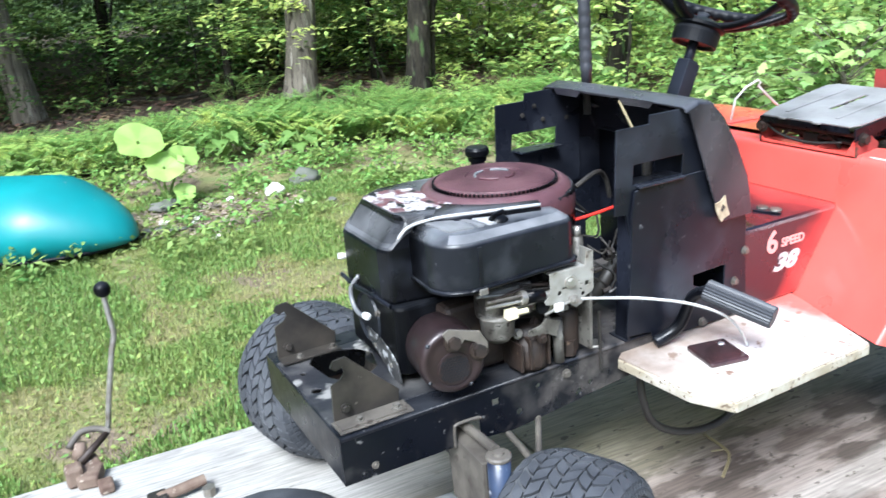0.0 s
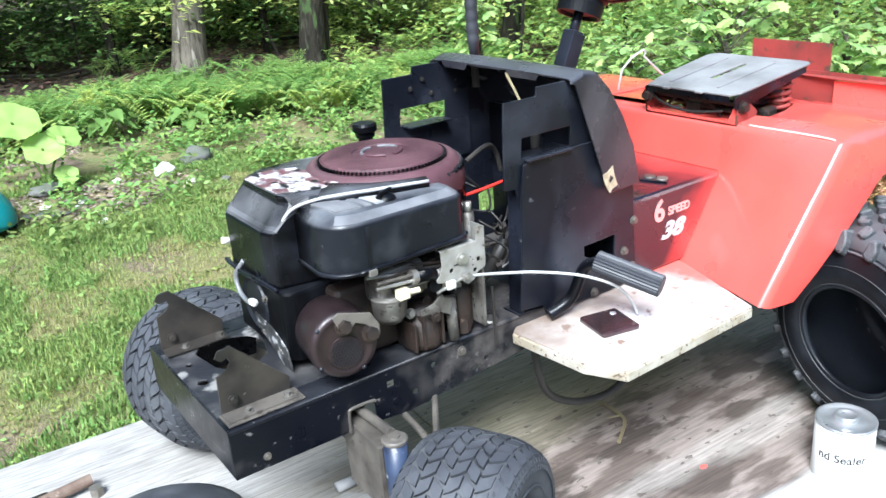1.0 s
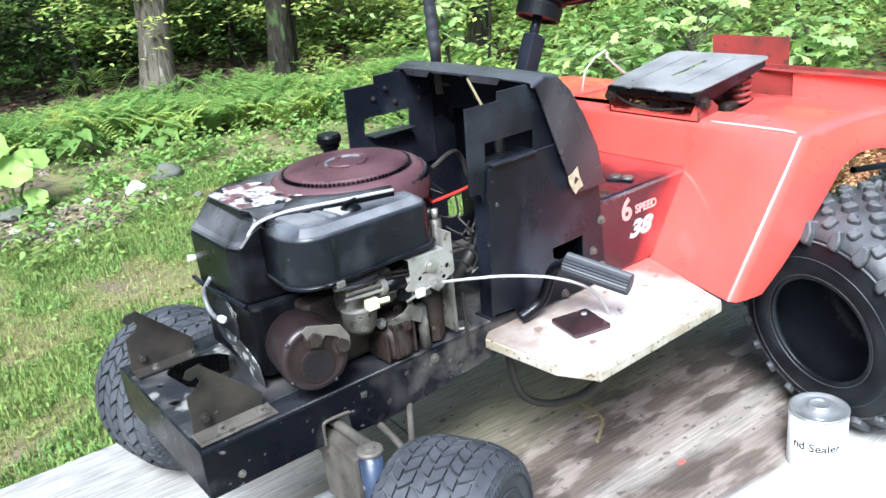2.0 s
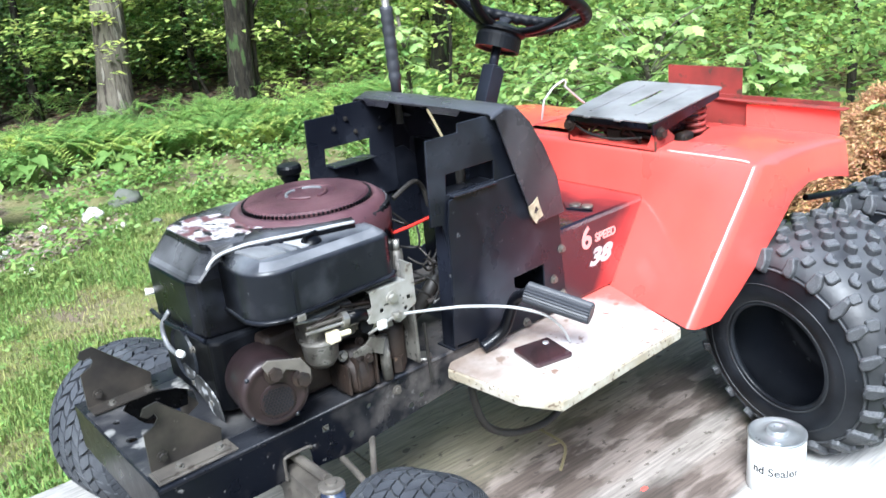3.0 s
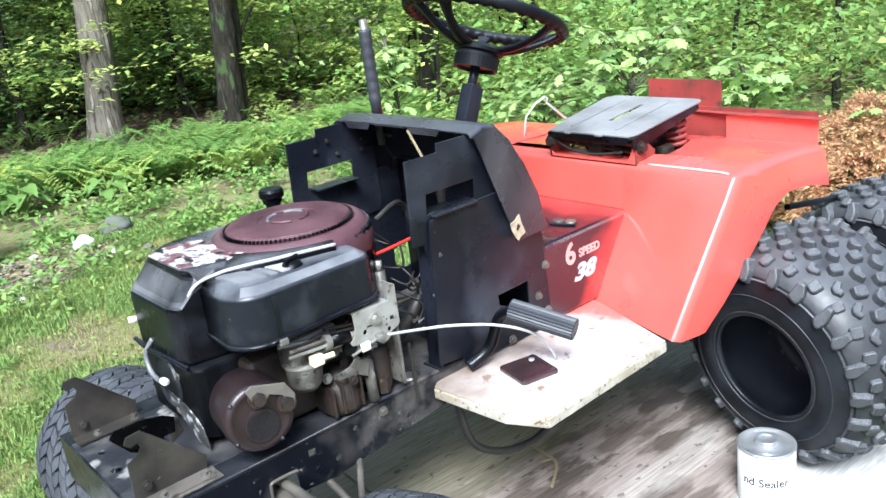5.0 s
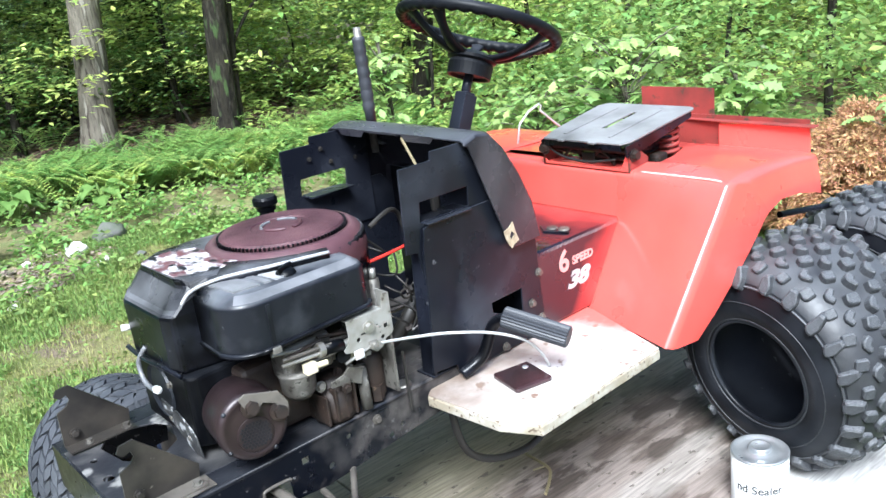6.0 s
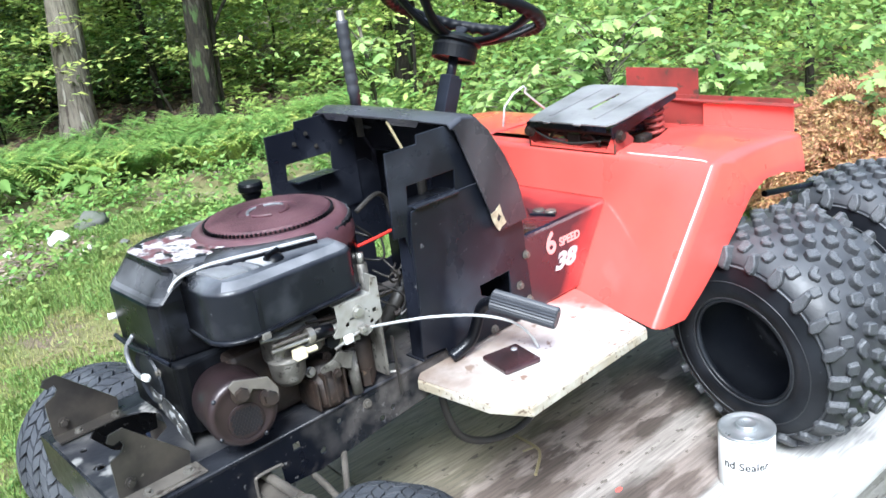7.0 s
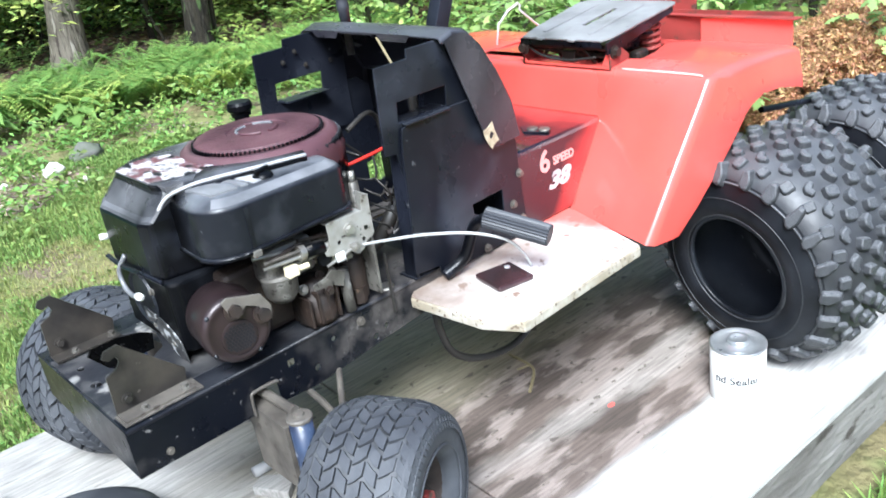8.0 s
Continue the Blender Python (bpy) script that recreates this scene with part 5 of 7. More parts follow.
# nose fittings
part("spark_lead", T([(0.147, 0.043, 0.525), (0.137, 0.062, 0.497), (0.134, 0.05, 0.472), (0.133, 0.022, 0.464), (0.131, -0.006, 0.471)], 0.0042), GREY_WORN, eng, "grey spark plug lead", smooth=True)
part("plug_boot", R((0.131, -0.004, 0.471), (0.128, -0.026, 0.477), 0.0062), WHITE_CAP, eng, "white plug boot", smooth=True)
part("breather_stub", R((0.15, 0.1, 0.545), (0.136, 0.104, 0.547), 0.0055), WHITE_CAP, eng, "white plastic stub", smooth=True)
for y, z in ((-0.02, 0.475), (-0.06, 0.395), (0.0, 0.41)):
    hexbolt("bolt", (0.15, y, z), (-1, 0, 0), 0.005, eng, ALU)
part("oil_filler", R((0.47, 0.16, 0.5), (0.468, 0.16, 0.66), 0.014), BLACK_PLASTIC, eng, smooth=True)
part("oil_cap", L([(0.0, 0.028), (0.021, 0.027), (0.0235, 0.022), (0.0235, 0.012), (0.019, 0.008), (0.018, 0.0)], Matrix.Translation((0.468, 0.16, 0.652)), 24), BLACK_PLASTIC, eng, "black oil filler cap")

# muffler
MUFFLER_AT = Vector((0.205, -0.15, 0.439))
MUFFLER_TURN = Matrix.Translation(MUFFLER_AT) @ Vector((0, -1, 0)).rotation_difference(Vector((-0.2, -1, 0.08))).to_matrix().to_4x4() @ Matrix.Translation(-MUFFLER_AT)
mm = MUFFLER_TURN @ Matrix.Translation((0.203, -0.1, 0.439)) @ axes_for((0, -1, 0))
mf = part("muffler", L([(0.0, 0.0), (0.047, 0.0), (0.052, 0.004), (0.054, 0.01), (0.054, 0.088), (0.0525, 0.094), (0.048, 0.098), (0.043, 0.099), (0.04, 0.097), (0.03, 0.098), (0.0, 0.099)], mm, 48), MUFFLER, eng, "heat-browned round steel muffler", smooth=True)
part("muffler_grille", L([(0.0, 0.1005), (0.024, 0.1005), (0.027, 0.1), (0.028, 0.098)], mm @ Matrix.Translation((0.0, -0.012, 0.0)), 24), MUFFLER, mf)
bm = bmesh.new()
for i in range(-4, 5):
    for j in range(-4, 5):
        u, v = (i + 0.5 * (j % 2)) * 0.0052, j * 0.0046
        if u * u + v * v < 0.023 ** 2:
            bmesh.ops.create_cone(bm, cap_ends=True, segments=6, radius1=0.0021, radius2=0.0021, depth=0.001, matrix=mm @ Matrix.Translation((u, v - 0.012, 0.1008)))
tagged(part("grille_holes", bm, RUBBER_DARK, mf), kind="stuff")
bm = P([(0.188, 0.488), (0.198, 0.494), (0.248, 0.482), (0.26, 0.46), (0.256, 0.438), (0.248, 0.446), (0.241, 0.464), (0.223, 0.472), (0.21, 0.46), (0.198, 0.464)], -0.204, -0.2)
bm.transform(MUFFLER_TURN)
part("lock_plate", bm, PALE_STEEL, mf, "dirty aluminium lock plate", bevel=0.001)
for x, z in ((0.205, 0.471), (0.245, 0.45)):
    hexbolt("bolt", MUFFLER_TURN @ Vector((x, -0.2, z)), MUFFLER_TURN.to_3x3() @ Vector((0, -1, 0)), 0.011, mf, RUST)
for a in (20, 140, 215, 300):
    part("rivet", L([(0.0, 0.003), (0.004, 0.0)], mm @ Matrix.Translation((0.05 * math.cos(radians(a)), 0.05 * math.sin(radians(a)), 0.0975)), 8), RUBBER_DARK, mf)

# carburettor side
part("crankcase", B((0.22, 0.46, -0.13, -0.088, 0.372, 0.5)), RUST, eng, "oily rust-brown crankcase", bevel=0.01)
carb = part("carburettor", B((0.272, 0.36, -0.178, -0.128, 0.47, 0.53)), ALU, eng, "dirty carburettor with linkages", bevel=0.008)
part("float_bowl", L([(0.0, -0.044), (0.018, -0.042), (0.027, -0.03), (0.029, -0.004), (0.031, 0.0), (0.031, 0.004), (0, 0.004)], Matrix.Translation((0.294, -0.168, 0.482)), 28), ALU, carb, "grey float bowl", smooth=True)
part("idle_screw", R((0.31, -0.196, 0.492), (0.332, -0.2, 0.492), 0.0045), IVORY, carb, "ivory plastic screw")
part("screw_block", B((0.293, 0.313, -0.204, -0.188, 0.484, 0.501)), IVORY, carb, bevel=0.002)
part("choke_lever", B((0.35, 0.385, -0.185, -0.175, 0.49, 0.512)), BLACK_PLASTIC, carb, bevel=0.003)
part("choke_disc", L([(0, 0.006), (0.013, 0.005), (0.014, 0)], Matrix.Translation((0.37, -0.186, 0.485)) @ axes_for((0, -1, 0)), 16), BLACK_PLASTIC, carb)
part("governor_case", L([(0.0, 0.0), (0.034, 0.0), (0.036, 0.01), (0.034, 0.05), (0.026, 0.056), (0.025, 0.072), (0.0, 0.074)], Matrix.Translation((0.36, -0.15, 0.37)), 24), RUST, eng, "rust-brown casting", smooth=True)
part("governor_plate", P([(0.345, 0.44), (0.375, 0.462), (0.4, 0.45), (0.392, 0.425), (0.37, 0.438)], -0.192, -0.188), ALU, eng)
part("tube", R((0.406, -0.178, 0.37), (0.405, -0.176, 0.448), 0.0095), ALU, eng, "bare metal dipstick tube", smooth=True)
part("tube_nut", R((0.433, -0.17, 0.372), (0.433, -0.17, 0.4), 0.013, n=6), RUST, eng)
part("stud", R((0.433, -0.17, 0.4), (0.434, -0.17, 0.425), 0.006), STEEL, eng)
for k in range(4):
    part("casting_rib", B((0.325 + 0.018 * k, 0.33 + 0.018 * k, -0.186, -0.13, 0.374, 0.425 + 0.006 * (k % 2))), RUST, eng, bevel=0.0015)
part("linkage_arm", P([(0.335, 0.452), (0.36, 0.456), (0.372, 0.444), (0.366, 0.424), (0.357, 0.424), (0.354, 0.44), (0.335, 0.442)], -0.196, -0.193), ALU, eng, "grimy governor arm", bevel=0.0008)
hexbolt("bolt", (0.361, -0.196, 0.432), (0, -1, 0), 0.006, eng, RUST)
part("spring_rod", R((0.26, -0.196, 0.522), (0.345, -0.198, 0.517), 0.0028), PALE_STEEL, eng)
part("spring_rod", R((0.258, -0.195, 0.513), (0.34, -0.198, 0.508), 0.0028), STEEL, eng)
part("choke_barrel", R((0.33, -0.193, 0.512), (0.366, -0.195, 0.507), 0.0105), BLACK_PLASTIC, eng, smooth=True)
part("choke_collar", R((0.322, -0.193, 0.513), (0.332, -0.193, 0.512), 0.012), STEEL, eng)
part("choke_stub", R((0.366, -0.195, 0.507), (0.38, -0.196, 0.506), 0.006), STEEL, eng)
rnd = random.Random(8)
for k in range(9):
    x = 0.28 + 0.02 * k
    z = 0.53 - 0.012 * (k % 4)
    part("linkage", R((x - 0.03, -0.182 - 0.003 * (k % 3), z), (x + 0.035, -0.184 - 0.003 * (k % 2), z - 0.004 + rnd.uniform(-0.012, 0.012)), 0.0026), (STEEL, RUST, BARE)[k % 3], eng)
for k in range(12):
    x, z = rnd.uniform(0.29, 0.45), rnd.uniform(0.44, 0.53)
    hexbolt("bolt", (x, -0.165 + rnd.uniform(-0.015, 0.01), z), (rnd.uniform(-0.3, 0.3), -1, rnd.uniform(-0.2, 0.4)), rnd.uniform(0.005, 0.008), eng, (STEEL, ALU, RUST)[k % 3])
plate = [(0.374, 0.543), (0.444, 0.542), (0.448, 0.566), (0.462, 0.564), (0.46, 0.494), (0.446, 0.489), (0.438, 0.478), (0.425, 0.473), (0.405, 0.488), (0.39, 0.486), (0.366, 0.492), (0.363, 0.498), (0.371, 0.505), (0.375, 0.518)]
cp = part("control_plate", P(plate, -0.204, -0.202, [ring(0.448, 0.511, 0.0052, 4, 0.78), ring(0.393, 0.506, 0.004, 8), ring(0.432, 0.518, 0.0018, 6), ring(0.437, 0.512, 0.0018, 6), ring(0.436, 0.503, 0.0018, 6), ring(0.44, 0.494, 0.0038, 8)]), PLATE_GREY, eng, "zinc throttle control plate", bevel=0.0005)
part("plate_flange", B((0.376, 0.444, -0.202, -0.165, 0.5405, 0.543)), PLATE_GREY, cp)
part("plate_flange", B((0.4605, 0.4625, -0.203, -0.17, 0.496, 0.564)), PLATE_GREY, cp)
hexbolt("bolt", (0.414, -0.204, 0.521), (0, -1, 0), 0.0075, cp)
part("plate_slot", B((0.398, 0.409, -0.2046, -0.2038, 0.512, 0.5145)), WIRE_DARK, cp)
clamp = part("cable_clamp", B((0.409, 0.424, -0.213, -0.2042, 0.484, 0.497)), STEEL, cp, bevel=0.002)
hexbolt("clamp_screw", (0.416, -0.213, 0.491), (0, -1, 0.2), 0.0042, clamp)
part("throttle_lever", B((0.378, 0.396, -0.212, -0.2045, 0.477, 0.492)), WHITE_CAP, cp, "white plastic lever end", bevel=0.003)
part("lever_link", R((0.36, -0.207, 0.478), (0.41, -0.208, 0.489), 0.0025), STEEL, cp)
part("filter_drum", L([(0.0, 0.0), (0.021, 0.0), (0.022, 0.004), (0.022, 0.07), (0.018, 0.078), (0.0, 0.08)], Matrix.Translation((0.438, -0.155, 0.376)), 24), RUST, eng, "oily brown drum", smooth=True)
part("bracket_tab", B((0.456, 0.461, -0.2, -0.15, 0.385, 0.494)), ALU, eng)
part("starter_can", R((0.492, -0.12, 0.42), (0.494, -0.12, 0.56), 0.017, 0.01), ALU, eng, "pale metal cone", smooth=True)
part("starter_tip", R((0.494, -0.12, 0.56), (0.495, -0.12, 0.578), 0.006), STEEL, eng, smooth=True)

# cables, wires, hose
part("throttle_cable", T([(0.43, -0.212, 0.489), (0.446, -0.213, 0.486), (0.5, -0.218, 0.474), (0.552, -0.23, 0.463), (0.621, -0.26, 0.445), (0.672, -0.29, 0.42), (0.7, -0.302, 0.388), (0.724, -0.298, 0.35)], 0.0027), CABLE_WHITE, tractor, "pale grey throttle cable", smooth=True)
part("red_wire", T([(0.47, -0.09, 0.578), (0.52, -0.1, 0.583), (0.58, -0.1, 0.587), (0.66, -0.09, 0.592), (0.76, -0.08, 0.6)], 0.0032), WIRE_RED, tractor, "red insulated wire", smooth=True)
part("drain_hose", T([(0.57, -0.19, 0.33), (0.572, -0.2, 0.25), (0.6, -0.2, 0.19), (0.66, -0.21, 0.155), (0.74, -0.22, 0.15), (0.79, -0.225, 0.19), (0.83, -0.23, 0.33)], 0.0075), WIRE_DARK, tractor, "dark rubber hose loop", smooth=True)
part("hanging_wire", T([(0.492, -0.178, 0.44), (0.49, -0.183, 0.38), (0.489, -0.186, 0.33)], 0.0028), WIRE_DARK, tractor)
rnd = random.Random(12)
for k in range(9):
    p = [Vector((rnd.uniform(0.56, 0.75), rnd.uniform(-0.12, 0.1), rnd.uniform(0.42, 0.6)))]
    for q in range(3):
        p.append(p[-1] + Vector((rnd.uniform(-0.06, 0.06), rnd.uniform(-0.06, 0.06), rnd.uniform(-0.06, 0.03))))
    part("wiring", T(p, 0.0024, 6, 4), (WIRE_DARK, WIRE_DARK, BARE)[k % 3], tractor, smooth=True)
for p0, p1, p2 in (((0.53, -0.1, 0.53), (0.55, -0.12, 0.515), (0.575, -0.11, 0.53)), ((0.54, -0.13, 0.52), (0.56, -0.12, 0.5), (0.59, -0.13, 0.515)), ((0.52, -0.12, 0.48), (0.545, -0.13, 0.46), (0.56, -0.12, 0.44)), ((0.55, -0.11, 0.545), (0.56, -0.13, 0.52), (0.57, -0.12, 0.49))):
    part("wire_end", T([p0, p1, p2], 0.0021, 6, 4), BARE, tractor, smooth=True)
for x, y, z, r in ((0.56, -0.12, 0.512, 0.007), (0.58, -0.125, 0.525, 0.008), (0.545, -0.125, 0.445, 0.006)):
    part("wire_terminal", R((x, y, z), (x + 0.012, y - 0.004, z + 0.004), r, n=8), RUST, tractor)
part("wiring_loom", T([(0.52, -0.05, 0.38), (0.56, -0.08, 0.42), (0.6, -0.09, 0.47), (0.68, -0.06, 0.5)], 0.014), WIRE_DARK, tractor, "black wiring bundle", smooth=True)
part("fuel_cut_lever", T([(0.6, 0.02, 0.6), (0.65, 0.02, 0.62), (0.68, 0.03, 0.60), (0.69, 0.03, 0.56)], 0.005), BARE, tractor)
for x, y, z in ((0.59, 0.178, 0.72), (0.62, 0.178, 0.735), (0.64, 0.178, 0.705), (0.7, 0.178, 0.7)):
    hexbolt("bolt", (x, y, z), (0, -1, 0), 0.0035, tractor, BARE)
part("hitch_wire", T([(1.2, 0.2, 0.6), (1.215, 0.2, 0.66), (1.25, 0.2, 0.685), (1.29, 0.2, 0.697), (1.298, 0.2, 0.69), (1.292, 0.2, 0.682), (1.35, 0.2, 0.635), (1.4, 0.2, 0.6)], 0.003, 6, 1), CABLE_WHITE, tractor, "bent zinc wire", smooth=True)
shift = part("shift_plate", P([(0.937, -0.109), (0.966, -0.074), (0.982, -0.145), (0.956, -0.162)], 0.5085, 0.5125, axis="z"), BLACK, tractor, "black shift gate plate", bevel=0.0015)
for x, y in ((0.961, -0.113), (0.967, -0.14)):
    part("plate_disc", L([(0.0, 0.003), (0.011, 0.003), (0.0125, 0.0)], Matrix.Translation((x, y, 0.5125)), 20), PALE_STEEL, shift, "silver disc")
part("rear_bar", R((1.36, -0.4, 0.47), (1.62, -0.42, 0.43), 0.007), BLACK, tractor, "black steel bar")
# dark shape added for the black zone under the body
part("underbody_block", B((0.98, 1.3, -0.16, 0.16, 0.16, 0.3)), BLACK, tractor, "black block for the dark space where the unseen transaxle sits", bevel=0.03)


def lettering(text, size, m, mat, parent, name="lettering", shear=0.0, bold=0.0, bend=0.0, depth=0.0004):
    """Flat letters as a mesh: local x to the right, y up; bend wraps them round an upright drum of that radius."""
    cu = bpy.data.curves.new("letters", "FONT")
    cu.body, cu.size, cu.shear, cu.offset, cu.extrude = text, size, shear, bold, depth
    cu.align_x = "CENTER"
    tmp = bpy.data.objects.new("letters", cu)
    scene.collection.objects.link(tmp)
    me = bpy.data.meshes.new_from_object(tmp.evaluated_get(bpy.context.evaluated_depsgraph_get()))
    bpy.data.objects.remove(tmp)
    bm = bmesh.new()
    bm.from_mesh(me)
    for v in bm.verts:
        if bend:
            a = v.co.x / bend
            v.co = Vector((math.sin(a) * (bend + v.co.z), v.co.y, math.cos(a) * (bend + v.co.z) - bend))
        v.co = m @ v.co
    return part(name, bm, mat, parent)


side_m = Matrix.Translation((0.0, -0.1862, 0.0)) @ pose(0, 0, 0, 90, 0, 0)
lettering("6", 0.062, side_m @ Matrix.Translation((0.908, 0.449, 0)), DECAL_PINK, tractor, bold=0.0015)
lettering("SPEED", 0.024, side_m @ Matrix.Translation((0.966, 0.455, 0)), DECAL_PINK, tractor, bold=0.0008)
lettering("38", 0.046, side_m @ Matrix.Translation((0.945, 0.408, 0)) @ Matrix.Diagonal((1.35, 1, 1, 1)), DECAL_WHITE, tractor, shear=0.35, bold=0.0022)


# ---- loose things on the deck ----
def knobbly_tyre(name, m, label):
    """An unmounted off-road tyre: hollow casing and lugs. Its axis is local z, the near face at -z."""
    t = thing(name, label, "tyre", m, group="loose tyres")
    r, w = 0.225, 0.132
    prof = [(0.112, -w + 0.004), (0.118, -w - 0.004), (0.14, -w - 0.009), (0.165, -w - 0.006), (0.186, -w + 0.006), (0.192, -w + 0.008), (0.196, -w + 0.012), (0.21, -w + 0.026), (r - 0.004, -w + 0.05), (r, 0), (r - 0.004, w - 0.05), (0.21, w - 0.026), (0.186, w - 0.006), (0.165, w + 0.006), (0.14, w + 0.009), (0.118, w + 0.004), (0.112, w - 0.004),
            (0.118, w - 0.016), (0.165, w - 0.012), (0.2, w - 0.03), (r - 0.016, 0), (0.2, -w + 0.03), (0.165, -w + 0.012), (0.118, -w + 0.016)]
    part("casing", L(prof, None, 72, True), RUBBER_DARK, t, "black rubber casing", smooth=True, local=True)
    part("tread_base", L([(0.1885, -w + 0.0065), (0.197, -w + 0.011), (0.211, -w + 0.0255), (r - 0.0032, -w + 0.05), (r + 0.0008, 0), (r - 0.0032, w - 0.05), (0.211, w - 0.0255), (0.19, w - 0.006)], None, 72), RUBBER_BASE, t, "dusty grey tread base, darkened for shade between the lugs", smooth=True, local=True)

    def hoop(part_name, rr, zz, thick, mat, count=8):
        part(part_name, L([(rr + thick * math.cos(q), zz + thick * math.sin(q)) for q in [2 * math.pi * k / count for k in range(count)]], None, 64, True), mat, t, smooth=True, local=True)

    hoop("bead", 0.113, -w + 0.001, 0.0055, RUBBER_DARK)
    hoop("bead", 0.1185, -w - 0.0035, 0.002, RUBBER_BASE)
    hoop("side_ridge", 0.187, -w + 0.005, 0.0022, RUBBER)
    hoop("side_ridge", 0.157, -w - 0.0075, 0.0011, RUBBER_BASE)
    rnd = random.Random(name)

    def lug_mesh(shape):
        lug = bmesh.new()
        low = [lug.verts.new((x * 1.14, y * 1.16, -0.4)) for x, y in shape]
        top = [lug.verts.new((x * 0.94, y * 0.92, 0.42 + 0.12 * x)) for x, y in shape]
        lug.faces.new(top), lug.faces.new(low[::-1])
        for i in range(len(shape)):
            lug.faces.new((low[i], low[(i + 1) % len(shape)], top[(i + 1) % len(shape)], top[i]))
        bmesh.ops.recalc_face_normals(lug, faces=lug.faces)
        bmesh.ops.bevel(lug, geom=[e for e in lug.edges if e.verts[0].co.z > 0 or e.verts[1].co.z > 0], offset=0.085, segments=1, affect="EDGES", clamp_overlap=True)
        me = bpy.data.meshes.new("lug")
        lug.to_mesh(me)
        lug.free()
        for p in me.polygons:
            p.use_smooth = False
        me.materials.append(RUBBER)
        return me

    slant = lug_mesh([(-0.5, -0.3), (-0.3, -0.5), (0.5, -0.32), (0.5, 0.3), (0.25, 0.5), (-0.5, 0.36)])
    angle = lug_mesh([(-0.5, -0.42), (0.2, -0.5), (0.5, -0.2), (0.48, 0.42), (0.1, 0.5), (0.0, 0.12), (-0.5, 0.08)])
    side = lug_mesh([(-0.5, -0.3), (0.3, -0.5), (0.5, -0.1), (0.5, 0.3), (0.1, 0.5), (-0.5, 0.22)])
    # place along the width, radius, lean of the face, how many, length across, length round, turn
    rows = [(-0.119, 0.2, -58, 22, 0.044, 0.026, 8, side), (-0.096, 0.2135, -33, 26, 0.026, 0.025, -22, slant), (-0.07, 0.2215, -16, 26, 0.028, 0.027, 26, angle), (-0.042, 0.2255, -6, 26, 0.028, 0.026, -28, slant), (-0.014, 0.2275, 0, 26, 0.028, 0.027, 24, angle),
            (0.014, 0.2275, 0, 26, 0.028, 0.027, -24, slant), (0.042, 0.2255, 6, 26, 0.028, 0.026, 28, angle), (0.07, 0.2215, 16, 26, 0.028, 0.027, -26, slant), (0.096, 0.2135, 33, 26, 0.026, 0.025, 22, angle), (0.119, 0.2, 58, 22, 0.044, 0.026, -8, side)]
    for j, (z, rr, tip, count, across, round_, turn, me) in enumerate(rows):
        for k in range(count):
            a = 2 * math.pi * (k + 0.5 * (j % 2) + rnd.uniform(-0.07, 0.07)) / count
            ob = new("lug", me)
            ob.parent = t
            ob.matrix_basis = Matrix.Rotation(a, 4, "Z") @ Matrix.Translation((rr, 0, z + rnd.uniform(-0.002, 0.002))) @ Matrix.Rotation(radians(90 - tip), 4, "Y") @ Matrix.Rotation(radians(turn + rnd.uniform(-5, 5)), 4, "Z") @ Matrix.Diagonal((across * rnd.uniform(0.86, 1.05), round_ * rnd.uniform(0.9, 1.1), 0.026, 1))
    return t


def tyre_pose(x, y, phi, tilt):
    d = Vector((math.cos(phi) * math.cos(tilt), math.sin(phi) * math.cos(tilt), math.sin(tilt)))
    return Matrix.Translation((x, y, 0.238)) @ axes_for(d)


knobbly_tyre("offroad_tyre", tyre_pose(1.244, -0.505, -0.18, 0.12), "unmounted black knobbly tyre standing beside the fender")
knobbly_tyre("offroad_tyre", tyre_pose(1.625, -0.52, -0.12, 0.06), "unmounted black knobbly tyre leaning behind another tyre")

# can of sealer
CAN = (1.024, -0.539)
can = thing("can", "white-labelled tin can of sealer on the deck", "can", (*CAN, 0.0))
part("body", L([(0.0, 0.0), (0.051, 0.0), (0.0525, 0.003), (0.0525, 0.11), (0.0515, 0.112)], None, 48), CAN_WHITE, can, "white paper label", smooth=True, local=True)
part("lid", L([(0.0515, 0.112), (0.0535, 0.114), (0.0535, 0.118), (0.05, 0.119), (0.047, 0.114), (0.026, 0.115), (0.023, 0.118), (0.0, 0.118)], None, 48), TIN, can, "bare tin lid", smooth=True, local=True)
part("cap", L([(0.021, 0.117), (0.021, 0.125), (0.0195, 0.127), (0.015, 0.127), (0.013, 0.124), (0.0, 0.124)], None, 32), TIN, can, "tin screw cap", smooth=True, local=True)
to_eye = math.atan2(-1.2 - CAN[1], -0.23 - CAN[0])
lm = Matrix.Translation((CAN[0] + 0.0528 * math.cos(to_eye), CAN[1] + 0.0528 * math.sin(to_eye), 0.052)) @ Matrix.Rotation(to_eye + math.pi / 2, 4, "Z") @ pose(0, 0, 0, 90, 0, 0)
lettering("nd Sealer", 0.0235, lm, TEXT_GREY, can, bold=0.0004, bend=0.0528)

